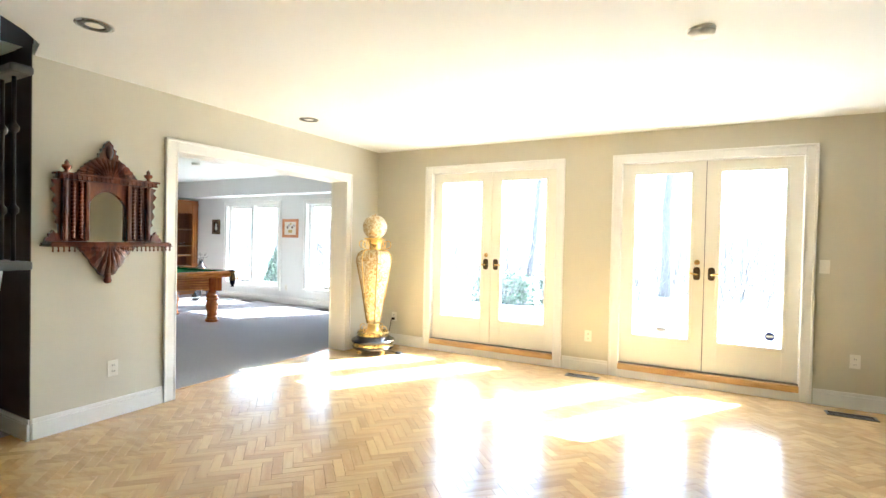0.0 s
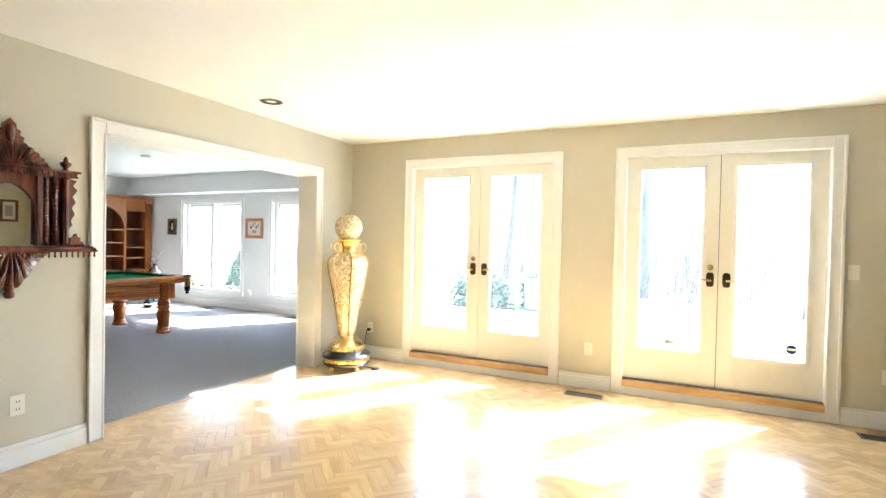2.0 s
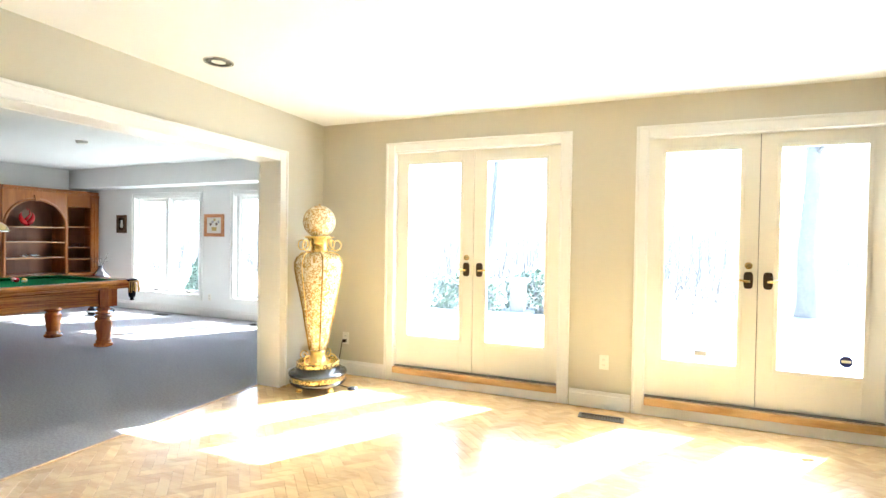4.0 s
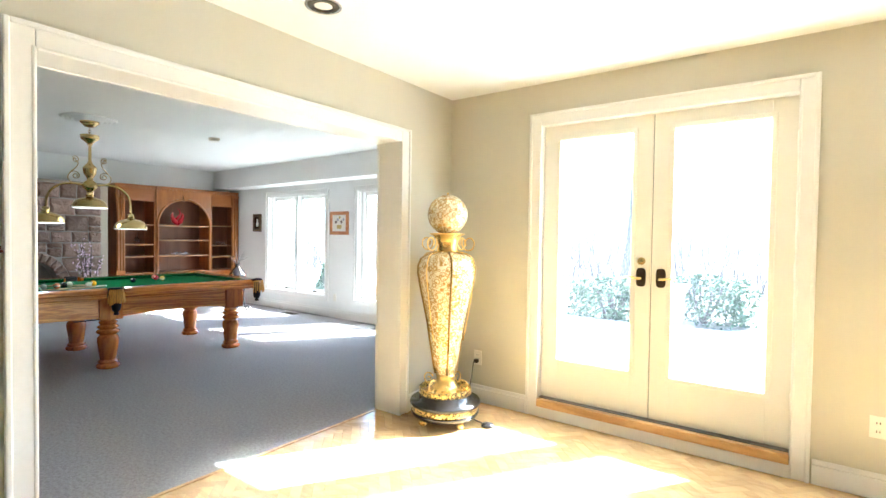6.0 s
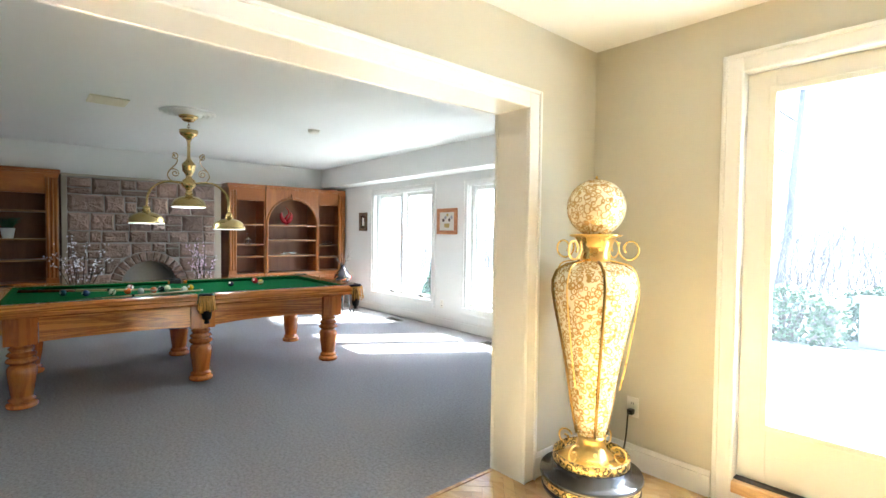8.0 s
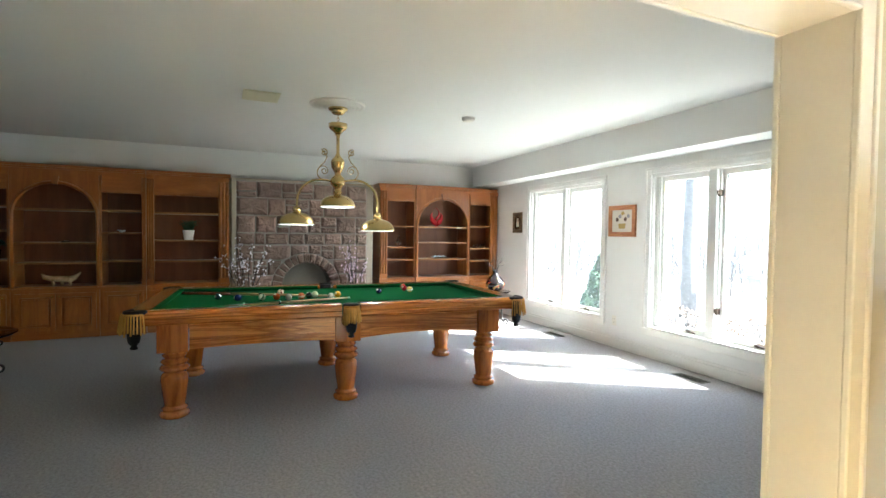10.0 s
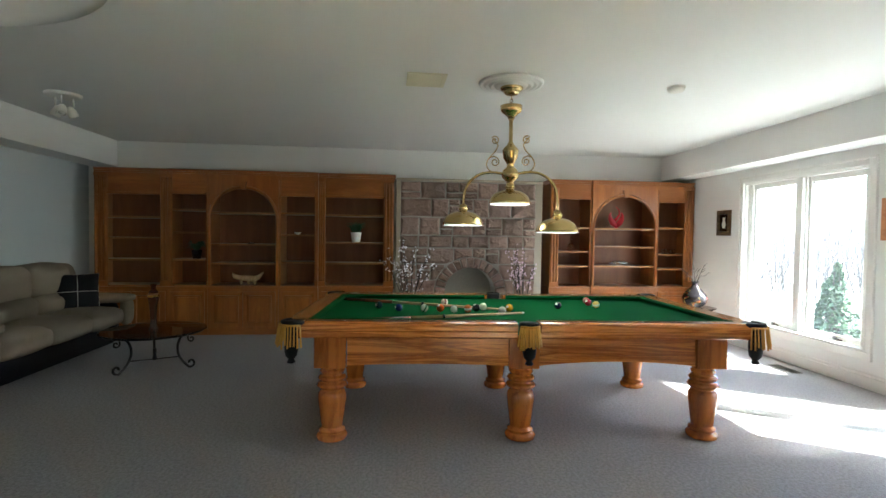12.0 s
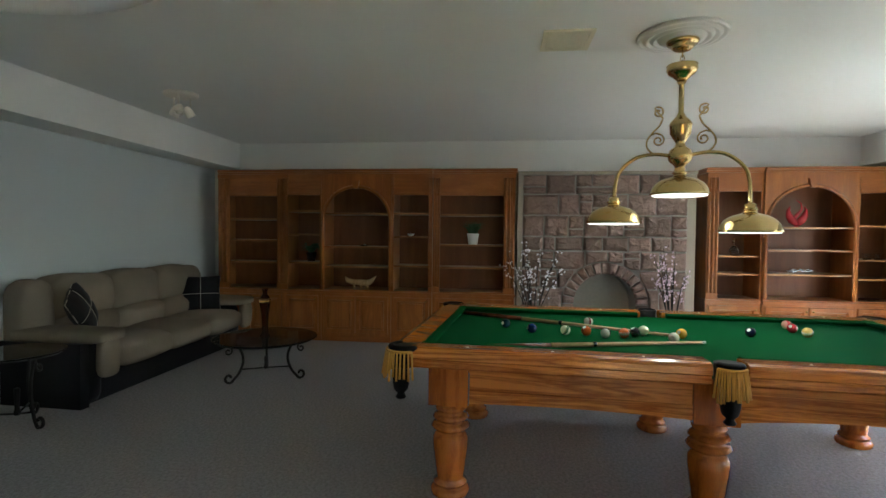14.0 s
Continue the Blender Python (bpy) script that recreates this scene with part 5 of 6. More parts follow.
def fan(w, h, z0, up, lobes, name):
    """A scalloped fan with raised rays."""
    bm = bmesh.new()
    n = lobes * 4
    rimv, midv = [], []
    for i in range(n + 1):
        u = i / n
        a = math.pi * u
        k = 1 + 0.045 * abs(math.sin(lobes * math.pi * u))
        dep = 0.028 + 0.014 * abs(math.sin(lobes * math.pi * u))
        y = -w * math.cos(a) * k
        z = h * (math.sin(a) ** 1.9 if up else math.sin(a) ** 6.0) * k
        rimv.append((0.004, 0.018 + dep * 0.3, y, z0 + z * (1 if up else -1)))
        midv.append((dep + 0.02, y * 0.55, z0 + z * 0.5 * (1 if up else -1)))
    back = [bm.verts.new((r[0] - 0.003, r[2], r[3])) for r in rimv]
    front = [bm.verts.new((r[1], r[2], r[3])) for r in rimv]
    mids = [bm.verts.new(m) for m in midv]
    base = [bm.verts.new((0.05, m[1] * 0.4, z0)) for m in midv]
    for r0, r1 in ((back, front), (front, mids), (mids, base)):
        for i in range(n):
            bm.faces.new((r0[i], r0[i + 1], r1[i + 1], r1[i]))
    bmesh.ops.recalc_face_normals(bm, faces=bm.faces)
    return part(name, bm, WALNUT, mir)


fan(0.20, 0.145, 1.742, True, 17, "fan_crest")
fan(0.235, 0.215, 1.250, False, 15, "fan_bracket")
part("bracket_tip", lathe([(0.010, 0.985), (0.022, 0.992), (0.026, 1.01), (0.020, 1.03), (0.026, 1.06)], 14, at=(0.028, 0, 0)), WALNUT, mir)
crest = [(-0.075, 1.86), (-0.062, 1.885), (-0.066, 1.905), (-0.045, 1.915), (-0.05, 1.94), (-0.030, 1.95), (-0.028, 1.975), (-0.012, 1.99), (0, 2.005)]
part("crest_leaf", prism([(y, z) for y, z in crest] + [(-y, z) for y, z in reversed(crest[:-1])], 0.03, "X", 0.004), WALNUT, mir)
part("crest_boss", ball(0.032, (0.04, 0, 1.92), 12, 8, squash=(0.6, 0.8, 1.6)), WALNUT, mir)
for y in (-0.27, 0.27):
    part("urn_finial", lathe([(0.012, 1.743), (0.016, 1.75), (0.010, 1.757), (0.028, 1.775), (0.03, 1.79), (0.012, 1.80), (0.014, 1.81), (0.004, 1.83)], 14, at=(0.05, y, 0)), WALNUT, mir)
for s in (-1, 1):
    side = [(s * 0.30, 1.70), (s * 0.345, 1.69), (s * 0.325, 1.655), (s * 0.35, 1.63), (s * 0.322, 1.59), (s * 0.34, 1.555), (s * 0.318, 1.52), (s * 0.335, 1.48), (s * 0.312, 1.44), (s * 0.322, 1.41), (s * 0.30, 1.39)]
    part("side_scroll", prism(side, 0.016, "X", 0.012), WALNUT, mir)
    cor = [(s * 0.295, 1.285), (s * 0.385, 1.285), (s * 0.375, 1.31), (s * 0.36, 1.315), (s * 0.362, 1.335), (s * 0.345, 1.34), (s * 0.34, 1.36), (s * 0.325, 1.34), (s * 0.31, 1.335)]
    part("corner_leaf", prism(cor, 0.03, "X", 0.012), WALNUT, mir)

# ---- stair hall ----
st = thing("stair_landing", "dark stair landing with a black iron balustrade and grey handrail", "staircase")
part("slab", boxes((-4.35, -2.80, 0.85, 1.25, 1.165, 1.205), bevel=0.008), GREYRAIL, st)
part("stringer", prism([(-4.349, 1.164), (-2.97, 1.164), (-3.0, 1.06), (-3.10, 0.95), (-3.30, 0.87), (-4.349, 0.80)], 0.30, "Y", 0.90), CEIL, st, "curved white plaster underside")
part("handrail", boxes((-4.35, -2.77, 1.15, 1.24, 2.06, 2.10), bevel=0.012), GREYRAIL, st, "grey painted handrail")
for k in range(12):
    x = -2.87 - 0.12 * k
    b = part("baluster", lathe([(0.009, 1.206), (0.009, 1.42), (0.02, 1.43), (0.022, 1.45), (0.009, 1.47), (0.009, 1.80), (0.02, 1.81), (0.022, 1.83), (0.009, 1.85), (0.009, 2.059)], 10, at=(x, 1.20, 0)), IRON, st)
part("newel_post", lathe([(0.04, 1.206), (0.04, 1.5), (0.055, 1.52), (0.03, 1.56), (0.03, 1.75), (0.05, 1.80), (0.035, 2.059)], 16, at=(-4.25, 1.2, 0)), BLACK, st)


# ---- seating corner ----
sofa = thing("sofa", "three-seat taupe microfibre sofa with black leather base and arms", "sofa")
SX0, SX1, SY0, SY1 = -10.07, -7.80, SOUTH + 0.02, 0.03
part("base", boxes((SX0 + 0.08, SX1 - 0.02, SY0 + 0.05, SY1 - 0.19, 0.0, 0.29), bevel=0.02), BLACKLEATHER, sofa, "black leather base")
aw = 0.24
for x0, x1 in ((SX0, SX0 + aw), (SX1 - aw, SX1)):
    arm = part("arm", cushion(x0 + 0.02, x1 - 0.02, SY0 + 0.04, SY1 - 0.15, 0.0, 0.50, 0.012, 6, 0.004), BLACKLEATHER, sofa, "black leather arm")
    part("arm_pad", cushion(x0 - 0.01, x1 + 0.015, SY0 + 0.16, SY1 + 0.015, 0.495, 0.585, 0.012, 6, 0.005, 3), TAUPE, arm, "padded taupe arm top")
    part("arm_front", cushion(x0 + 0.05, x1 - 0.03, SY1 - 0.075, SY1 + 0.02, 0.24, 0.53, 0.015, 5, 0.005, 8), TAUPE, arm)
part("outer_panel", prism([(SX1 - 0.06, SY1 - 0.145), (SX1 + 0.01, SY1 - 0.155), (SX1 - 0.01, SY0 + 0.06), (SX1 - 0.07, SY0 + 0.05)], 0.49, "Z", 0.0), BLACKLEATHER, sofa, "black leather outer arm panel")
w = (SX1 - SX0 - 2 * aw) / 3
for i in range(3):
    a = SX0 + aw + i * w
    part("seat_cushion", cushion(a + 0.004, a + w - 0.004, SY0 + 0.30, SY1 + 0.02, 0.26, 0.455, 0.03, 7, 0.007, i), TAUPE, sofa)
    b = part("back_cushion", cushion(a + 0.004, a + w - 0.004, SY0 + 0.02, SY0 + 0.36, 0.60, 0.945, 0.03, 7, 0.01, 10 + i), TAUPE, sofa)
    part("lumbar_cushion", cushion(a + 0.006, a + w - 0.006, SY0 + 0.06, SY0 + 0.42, 0.42, 0.64, 0.03, 7, 0.01, 20 + i), TAUPE, sofa)
for x0, x1 in ((SX0 + 0.04, SX0 + aw + 0.05), (SX1 - aw - 0.05, SX1 - 0.04)):
    part("back_wing", cushion(x0, x1, SY0 + 0.01, SY0 + 0.30, 0.30, 0.93, 0.02, 6, 0.006, 5), TAUPE, sofa)


def pillow(x, y, z, m, label):
    t = thing("throw_pillow", label, "pillow", Matrix.Translation((x, y, z)) @ m)
    bm = bmesh.new()
    bmesh.ops.create_grid(bm, x_segments=14, y_segments=14, size=0.21)
    top = bm.verts[:]
    for v in top:
        u, w_ = v.co.x / 0.21, v.co.y / 0.21
        k = max(0, (1 - u * u) * (1 - w_ * w_)) ** 0.45
        v.co.x *= 1 - 0.06 * (1 - w_ * w_) * abs(u)
        v.co.y *= 1 - 0.06 * (1 - u * u) * abs(w_)
        v.co.z = 0.075 * k - 0.012 * math.exp(-(u * u) * 120) * k - 0.012 * math.exp(-(w_ * w_) * 120) * k + 0.004 * noise.noise(v.co * 18)
    for f in bm.faces:
        f.smooth = True
    g = bmesh.ops.duplicate(bm, geom=bm.faces[:])
    for v in [e for e in g["geom"] if isinstance(e, bmesh.types.BMVert)]:
        v.co.z = -v.co.z
    bmesh.ops.recalc_face_normals(bm, faces=bm.faces)
    c = part("cover", bm, BLACKLEATHER, t)
    pts = [-0.20 + 0.40 * i / 20 for i in range(21)]
    prof = [0.066 * max(0, 1 - (p / 0.21) ** 2) ** 0.45 for p in pts]
    part("stitching", tube([(p, 0.0, q) for p, q in zip(pts, prof)], 0.003, 5), STITCH, c, "pale cross stitching")
    part("stitching", tube([(0.0, p, q) for p, q in zip(pts, prof)], 0.003, 5), STITCH, c, "pale cross stitching")
    part("piping", tube([(0.205 * a, 0.205 * b, 0) for a, b in ((-1, -1), (-0.5, -0.95), (0, -0.94), (0.5, -0.95), (1, -1), (0.95, -0.5), (0.94, 0), (0.95, 0.5), (1, 1), (0.5, 0.95), (0, 0.94), (-0.5, 0.95), (-1, 1), (-0.95, 0.5), (-0.94, 0), (-0.95, -0.5), (-1, -1))], 0.005, 5), STITCH, c)


def facing(n, roll):
    """A turn that points z along n, with y upwards, and rolls it."""
    z = Vector(n).normalized()
    x = Vector((0, 0, 1)).cross(z).normalized()
    return Matrix((x, z.cross(x), z)).transposed().to_4x4() @ Matrix.Rotation(radians(roll), 4, "Z")


STITCH = material("pale_stitching", (0.42, 0.38, 0.31), 0.8, vary=0.1)
pillow(-9.66, -0.38, 0.64, facing((0.80, 0.55, 0.22), 0), "square black leather throw pillow with cross stitching on the sofa")
pillow(-8.17, -0.46, 0.68, facing((-0.42, 0.85, 0.32), 28), "square black leather throw pillow leaning in the sofa corner")


def iron_table(x, y, r, z, label, turn=0):
    t = thing("glass_table", label, "table", pose(x, y, 0, 0, 0, turn))
    g = part("glass_top", lathe([(r - 0.012, z), (r, z + 0.004), (r, z + 0.008), (r - 0.012, z + 0.012)], 48), SMOKEGLASS, t, "round smoked glass top")
    part("iron_rim", tube([((r - 0.03) * math.cos(a), (r - 0.03) * math.sin(a), z - 0.007) for a in [2 * math.pi * i / 40 for i in range(41)]], 0.007, 6), IRON, t)
    part("hub", lathe([(0.018, 0.075), (0.022, 0.09), (0.014, 0.12), (0.018, z * 0.5), (0.012, z * 0.52)], 10), IRON, t)
    for k in range(3):
        a = radians(20 + 120 * k)
        d = Vector((math.cos(a), math.sin(a), 0))
        u = Vector((0, 0, 1))
        k0 = r / 0.44
        pts = []
        for i in range(14):     # curl at the floor
            q = 0.2 + i * 0.42
            rr = 0.012 + 0.0026 * i
            pts.append(d * (0.33 * k0 + rr * math.cos(-q + 3.6)) + u * (0.055 + rr * math.sin(-q + 3.6)))
        pts += [d * 0.25 * k0 + u * 0.075, d * 0.215 * k0 + u * (z * 0.4), d * 0.21 * k0 + u * (z * 0.6), d * 0.235 * k0 + u * (z * 0.8), d * 0.29 * k0 + u * (z - 0.012)]
        lowest = min(p.z for p in pts) - 0.0085
        part("scroll_leg", tube(curve([p - u * (lowest - 0.003) if p.z < 0.12 else p for p in pts], 3), 0.0115, 6), IRON, t)
        part("curl", tube([d * (0.335 * k0 + (0.036 - 0.002 * i) * math.cos(i * 0.5 + 2.4)) + u * (z - 0.075 + (0.036 - 0.002 * i) * math.sin(i * 0.5 + 2.4)) for i in range(15)], 0.008, 6), IRON, t)
        part("stretcher", tube([d * 0.02 + u * 0.085, d * 0.22 * k0 + u * 0.11], 0.007, 6), IRON, t)
    return t


SMOKEGLASS = glass("smoked_glass", (0.45, 0.40, 0.36), 0.02, thin=False)
iron_table(-8.83, 0.81, 0.465, 0.365, "round smoked-glass coffee table on scrolled wrought-iron legs", 65)
iron_table(-7.47, -0.30, 0.28, 0.50, "round glass side table on scrolled wrought-iron legs beside the sofa", 60)
t = thing("tall_vase", "tall slender ruby glass vase on the coffee table", "vase", pose(-8.83, 0.80, 0.3775))
part("body", lathe([(0.042, 0.0), (0.045, 0.006), (0.030, 0.03), (0.028, 0.10), (0.034, 0.20), (0.048, 0.30), (0.050, 0.335), (0.036, 0.37), (0.020, 0.39), (0.022, 0.42), (0.030, 0.44)], 24), SMOKYRED, t)
part("band", lathe([(0.051, 0.315), (0.052, 0.325), (0.051, 0.335)], 24), GOLD, t, "gilt band")


# ---- ornaments on the shelves ----
def on_shelf(name, label, cat, y, z, x=FX - 0.16, turn=0):
    return thing(name, label, cat, pose(x, y, z, 0, 0, turn))


t = on_shelf("potted_plant", "small green grass plant in a white pot", "plant", 2.63, 1.2215)
part("pot", shell([(0.05, 0.0), (0.055, 0.004), (0.072, 0.12), (0.074, 0.135)], 0.006, (0, 0, 0)), POTWHITE, t, "white ceramic pot")
part("soil", lathe([(0.06, 0.10), (0.062, 0.115)], 16), CHAR, t)
bm = bmesh.new()
for i in range(130):
    a, l_ = rng.uniform(0, 6.28), rng.uniform(0.11, 0.22)
    lean = rng.uniform(0.1, 0.75)
    d = Vector((math.cos(a), math.sin(a), 0))
    p0 = d * rng.uniform(0, 0.045) + Vector((0, 0, 0.11))
    tube([p0, p0 + d * l_ * lean * 0.4 + Vector((0, 0, l_ * 0.6)), p0 + d * l_ * lean + Vector((0, 0, l_ * 0.8))], [0.003, 0.003, 0.0006], 4, bm)
part("leaves", bm, LEAF, t, "thin green blades")
t = on_shelf("driftwood_sculpture", "carved pale wood animal sculpture in the arch", "sculpture", 1.22, LEDGE + 0.0455, FX - 0.12)
part("carving", tube([(0, -0.20, 0.15), (0.01, -0.17, 0.105), (0.0, -0.10, 0.085), (0.01, 0.0, 0.08), (-0.01, 0.08, 0.07), (0, 0.14, 0.10), (0.01, 0.20, 0.16)], [0.008, 0.03, 0.035, 0.04, 0.045, 0.03, 0.008], 10), MAPLE, t)
for y in (-0.09, 0.0, 0.08):
    part("foot", tube([(0.0, y, 0.075), (0.01, y + 0.012, 0.0)], [0.02, 0.016], 8), MAPLE, t)
t = on_shelf("potted_plant", "dark leafy plant in a black pot on a shelf", "plant", 0.56, 0.9815, FX - 0.15)
part("pot", shell([(0.045, 0.0), (0.05, 0.004), (0.065, 0.10), (0.066, 0.115)], 0.006, (0, 0, 0)), BLACK, t, "black glazed pot")
part("soil", lathe([(0.055, 0.09), (0.056, 0.10)], 16), CHAR, t)
bm = bmesh.new()
for i in range(46):
    a, l_ = rng.uniform(0, 6.28), rng.uniform(0.10, 0.19)
    d = Vector((0.75 * math.cos(a), math.sin(a), 0))
    side = Vector((-d.y, d.x, 0)).normalized() * rng.uniform(0.012, 0.02)
    p0, p1 = d * 0.02 + Vector((0, 0, 0.095)), d * l_ * 0.45 + Vector((0, 0, 0.095 + l_ * rng.uniform(0.5, 0.85)))
    p2 = d * l_ * rng.uniform(0.7, 1.0) + Vector((0, 0, 0.095 + l_ * rng.uniform(0.15, 0.75)))
    vs = [bm.verts.new(v) for v in (p0, p1 + side, p2, p1 - side)]
    bm.faces.new(vs)
part("leaves", bm, LEAF, t, "dark green leaves")
t = on_shelf("remote_control", "small black remote lying on a shelf", "remote", 1.27, 1.1855, FX - 0.10, 80)
part("case", boxes((-0.02, 0.02, -0.07, 0.07, 0, 0.018), bevel=0.005), BLACK, t)
for k in range(3):
    part("button", boxes((-0.006, 0.006, -0.03 + 0.03 * k, -0.02 + 0.03 * k, 0.018, 0.020)), WHITEPLASTIC, t)
t = on_shelf("small_bowl", "small pale dish on a shelf", "bowl", 1.86, 1.3165, FX - 0.12)
part("dish", shell([(0.02, 0.0), (0.022, 0.004), (0.04, 0.02), (0.045, 0.03)], 0.004, (0, 0, 0)), POTWHITE, t)
t = on_shelf("shell_ornament", "small white ornament on a shelf", "ornament", 3.02, 0.9465, FX - 0.07)
part("shell", ball(0.016, (0, 0, 0.013), 10, 8, squash=(1, 1.3, 0.8)), POTWHITE, t)
t = on_shelf("glass_sculpture", "red art-glass heart sculpture on a shelf", "sculpture", 6.33, 1.4665, FX - 0.14)
part("foot", lathe([(0.03, 0.0), (0.03, 0.006), (0.008, 0.015), (0.008, 0.04)], 14), RUBY, t)
for s in (-1, 1):
    part("lobe", tube([(0, s * 0.005, 0.035), (0, s * 0.05, 0.075), (0, s * 0.085, 0.13), (0, s * 0.095, 0.19), (0, s * 0.075, 0.235)], [0.03, 0.045, 0.035, 0.02, 0.005], 10), RUBY, t)
part("swirl", tube([(0, -0.03, 0.10), (0.01, 0.0, 0.14), (0, 0.05, 0.20), (0, 0.04, 0.27), (0, -0.01, 0.31)], [0.02, 0.02, 0.012, 0.008, 0.003], 8), RUBY, t)
t = on_shelf("glass_decanter", "clear glass decanter on a shelf", "decanter", 5.66, 1.1355, FX - 0.14)
part("body", lathe([(0.04, 0.0), (0.048, 0.01), (0.05, 0.06), (0.035, 0.09), (0.014, 0.11), (0.013, 0.15), (0.018, 0.155)], 18), CLEAR, t)
part("stopper", ball(0.02, (0, 0, 0.175), 12, 8), CLEAR, t)
t = on_shelf("silver_branch", "silver metal candle branch ornament on a shelf", "ornament", 6.39, 0.9365, FX - 0.13)
part("branch", tube([(0, -0.17, 0.03), (0.01, -0.09, 0.022), (-0.01, 0.0, 0.026), (0.01, 0.08, 0.022), (0, 0.17, 0.035)], [0.004, 0.012, 0.014, 0.012, 0.004], 8), CHROME, t)
for k in range(7):
    part("leaf", ball(0.024, (rng.uniform(-.02, .02), -0.11 + 0.036 * k, 0.034 + 0.012 * (k % 2)), 10, 6, squash=(1, 1.2, 0.6)), CHROME, t)
for k in range(4):
    t = thing("shot_glass", "small dark glass tumbler on a shelf", "glass", pose(FX - 0.10 - 0.03 * (k % 2), 7.03 + 0.06 * k, 1.1095), group="glasses on the shelf")
    part("cup", shell([(0.02, 0.0), (0.022, 0.003), (0.026, 0.06), (0.027, 0.065)], 0.003, (0, 0, 0)), CLEAR, t)
    part("foot", lathe([(0.018, 0.001), (0.018, 0.012)], 12), BLACK, t)


def blossoms(x, y, colour, spread, label, vase_mat, seed):
    """A tall vase with flowering branches."""
    r = random.Random(seed)
    t = thing("flower_vase", label, "flower arrangement", pose(x, y, 0))
    part("vase", shell([(0.06, 0.0), (0.07, 0.006), (0.058, 0.06), (0.05, 0.22), (0.06, 0.40), (0.072, 0.45)], 0.005, (0, 0, 0)), vase_mat, t, "tall clear glass vase")
    petals = bmesh.new()
    for i in range(11):
        a, top = r.uniform(0, 6.28), r.uniform(0.85, 1.24)
        twigs = bmesh.new()
        out = r.uniform(0.3, 1.0) * spread
        d = Vector((0.5 * math.cos(a), math.sin(a), 0))
        p = [d * 0.02 + Vector((0, 0, 0.05)), d * 0.05 + Vector((0, 0, 0.45)), d * out * 0.55 + Vector((0, 0, 0.45 + (top - 0.45) * 0.6)), d * out + Vector((0, 0, top))]
        tube(p, [0.006, 0.006, 0.005, 0.002], 5, twigs)
        part("branch", twigs, CHAR, t, "thin dark branch")
        for k in range(17):
            u = r.uniform(0.25, 1.0)
            c = p[1].lerp(p[2], u * 2) if u < 0.5 else p[2].lerp(p[3], u * 2 - 1)
            c = c + Vector((r.uniform(-.035, .035), r.uniform(-.035, .035), r.uniform(-.03, .035)))
            for q in range(5):
                e = Vector((r.uniform(-1, 1), r.uniform(-1, 1), r.uniform(-1, 1))).normalized()
                f = e.cross(Vector((0.3, 0.5, 0.8))).normalized()
                s = r.uniform(0.010, 0.017)
                vs = [petals.verts.new(c + e * s * aa + f * s * 0.6 * bb) for aa, bb in ((0, -0.3), (0.8, -1), (1.3, 0), (0.8, 1), (0, 0.3))]
                petals.faces.new(vs)
    part("blossom", petals, colour, t, "small papery blossoms")


blossoms(FX + 0.30, 3.34, BLOSSOM, 0.42, "white and lilac blossom branches in a tall glass vase", CLEAR, 3)
blossoms(FX + 0.24, 4.86, BLOSSOMPINK, 0.25, "pink blossom branches in a tall glass vase", CLEAR, 9)


# ---- window wall: pictures, glass table with vase, clock ----
def picture(xw, z, w, h, fw, fmat, mat_mat, art, label):
    t = thing("framed_picture", label, "picture", WALLW @ pose(winx(xw), -0.001, z))
    part("frame", boxes((-w / 2, w / 2, -0.024, 0, h / 2 - fw, h / 2), (-w / 2, w / 2, -0.024, 0, -h / 2, -h / 2 + fw), (-w / 2, -w / 2 + fw, -0.024, 0, -h / 2 + fw, h / 2 - fw), (w / 2 - fw, w / 2, -0.024, 0, -h / 2 + fw, h / 2 - fw), bevel=0.004), fmat, t)
    b = part("mount", boxes((-w / 2 + fw, w / 2 - fw, -0.010, -0.002, -h / 2 + fw, h / 2 - fw)), mat_mat, t)
    for name, rows, m in art:
        part(name, prism(rows, 0.002, "Y", -0.013), m, t)
    return t


def blob(cx, cz, r, n=12, k=0.25, seed=1):
    q = random.Random(seed)
    return [(cx + r * (1 + q.uniform(-k, k)) * math.cos(2 * math.pi * i / n), cz + r * (1 + q.uniform(-k, k)) * math.sin(2 * math.pi * i / n)) for i in range(n)]


INK = material("ink_brown", (0.12, 0.08, 0.06), 0.8)
GREYINK = material("ink_grey", (0.32, 0.33, 0.36), 0.8)
YELINK = material("ink_ochre", (0.45, 0.34, 0.12), 0.8)
PAPER = material("cream_paper", (0.70, 0.67, 0.58), 0.85, vary=0.03)
PINKWOOD = wood("pinkish_wood_frame", (0.55, 0.24, 0.10), (0.40, 0.15, 0.06), 0.4, axis="X")
picture(-7.415, 1.525, 0.44, 0.37, 0.055, PINKWOOD, PAPER,
        [("vase_shape", [(-0.05, -0.09), (0.05, -0.09), (0.06, -0.03), (-0.06, -0.03)], YELINK)] + [("flower", blob(-0.08 + 0.045 * i, 0.02 + 0.035 * (i % 3), 0.024, seed=i), (INK, GREYINK, YELINK)[i % 3]) for i in range(5)],
        "botanical print in a reddish wood frame on the wall")
picture(-9.765, 1.545, 0.27, 0.33, 0.055, DARKFRAME, BLACK, [("vase_shape", [(-0.025, -0.07), (0.025, -0.07), (0.04, -0.02), (0.02, 0.03), (0.03, 0.07), (-0.03, 0.07), (-0.02, 0.03), (-0.04, -0.02)], PAPER)], "small dark framed picture of a pale vase on the wall")
t = iron_table(-9.42, 6.82, 0.24, 0.485, "small round glass table with iron legs by the window wall", 10)
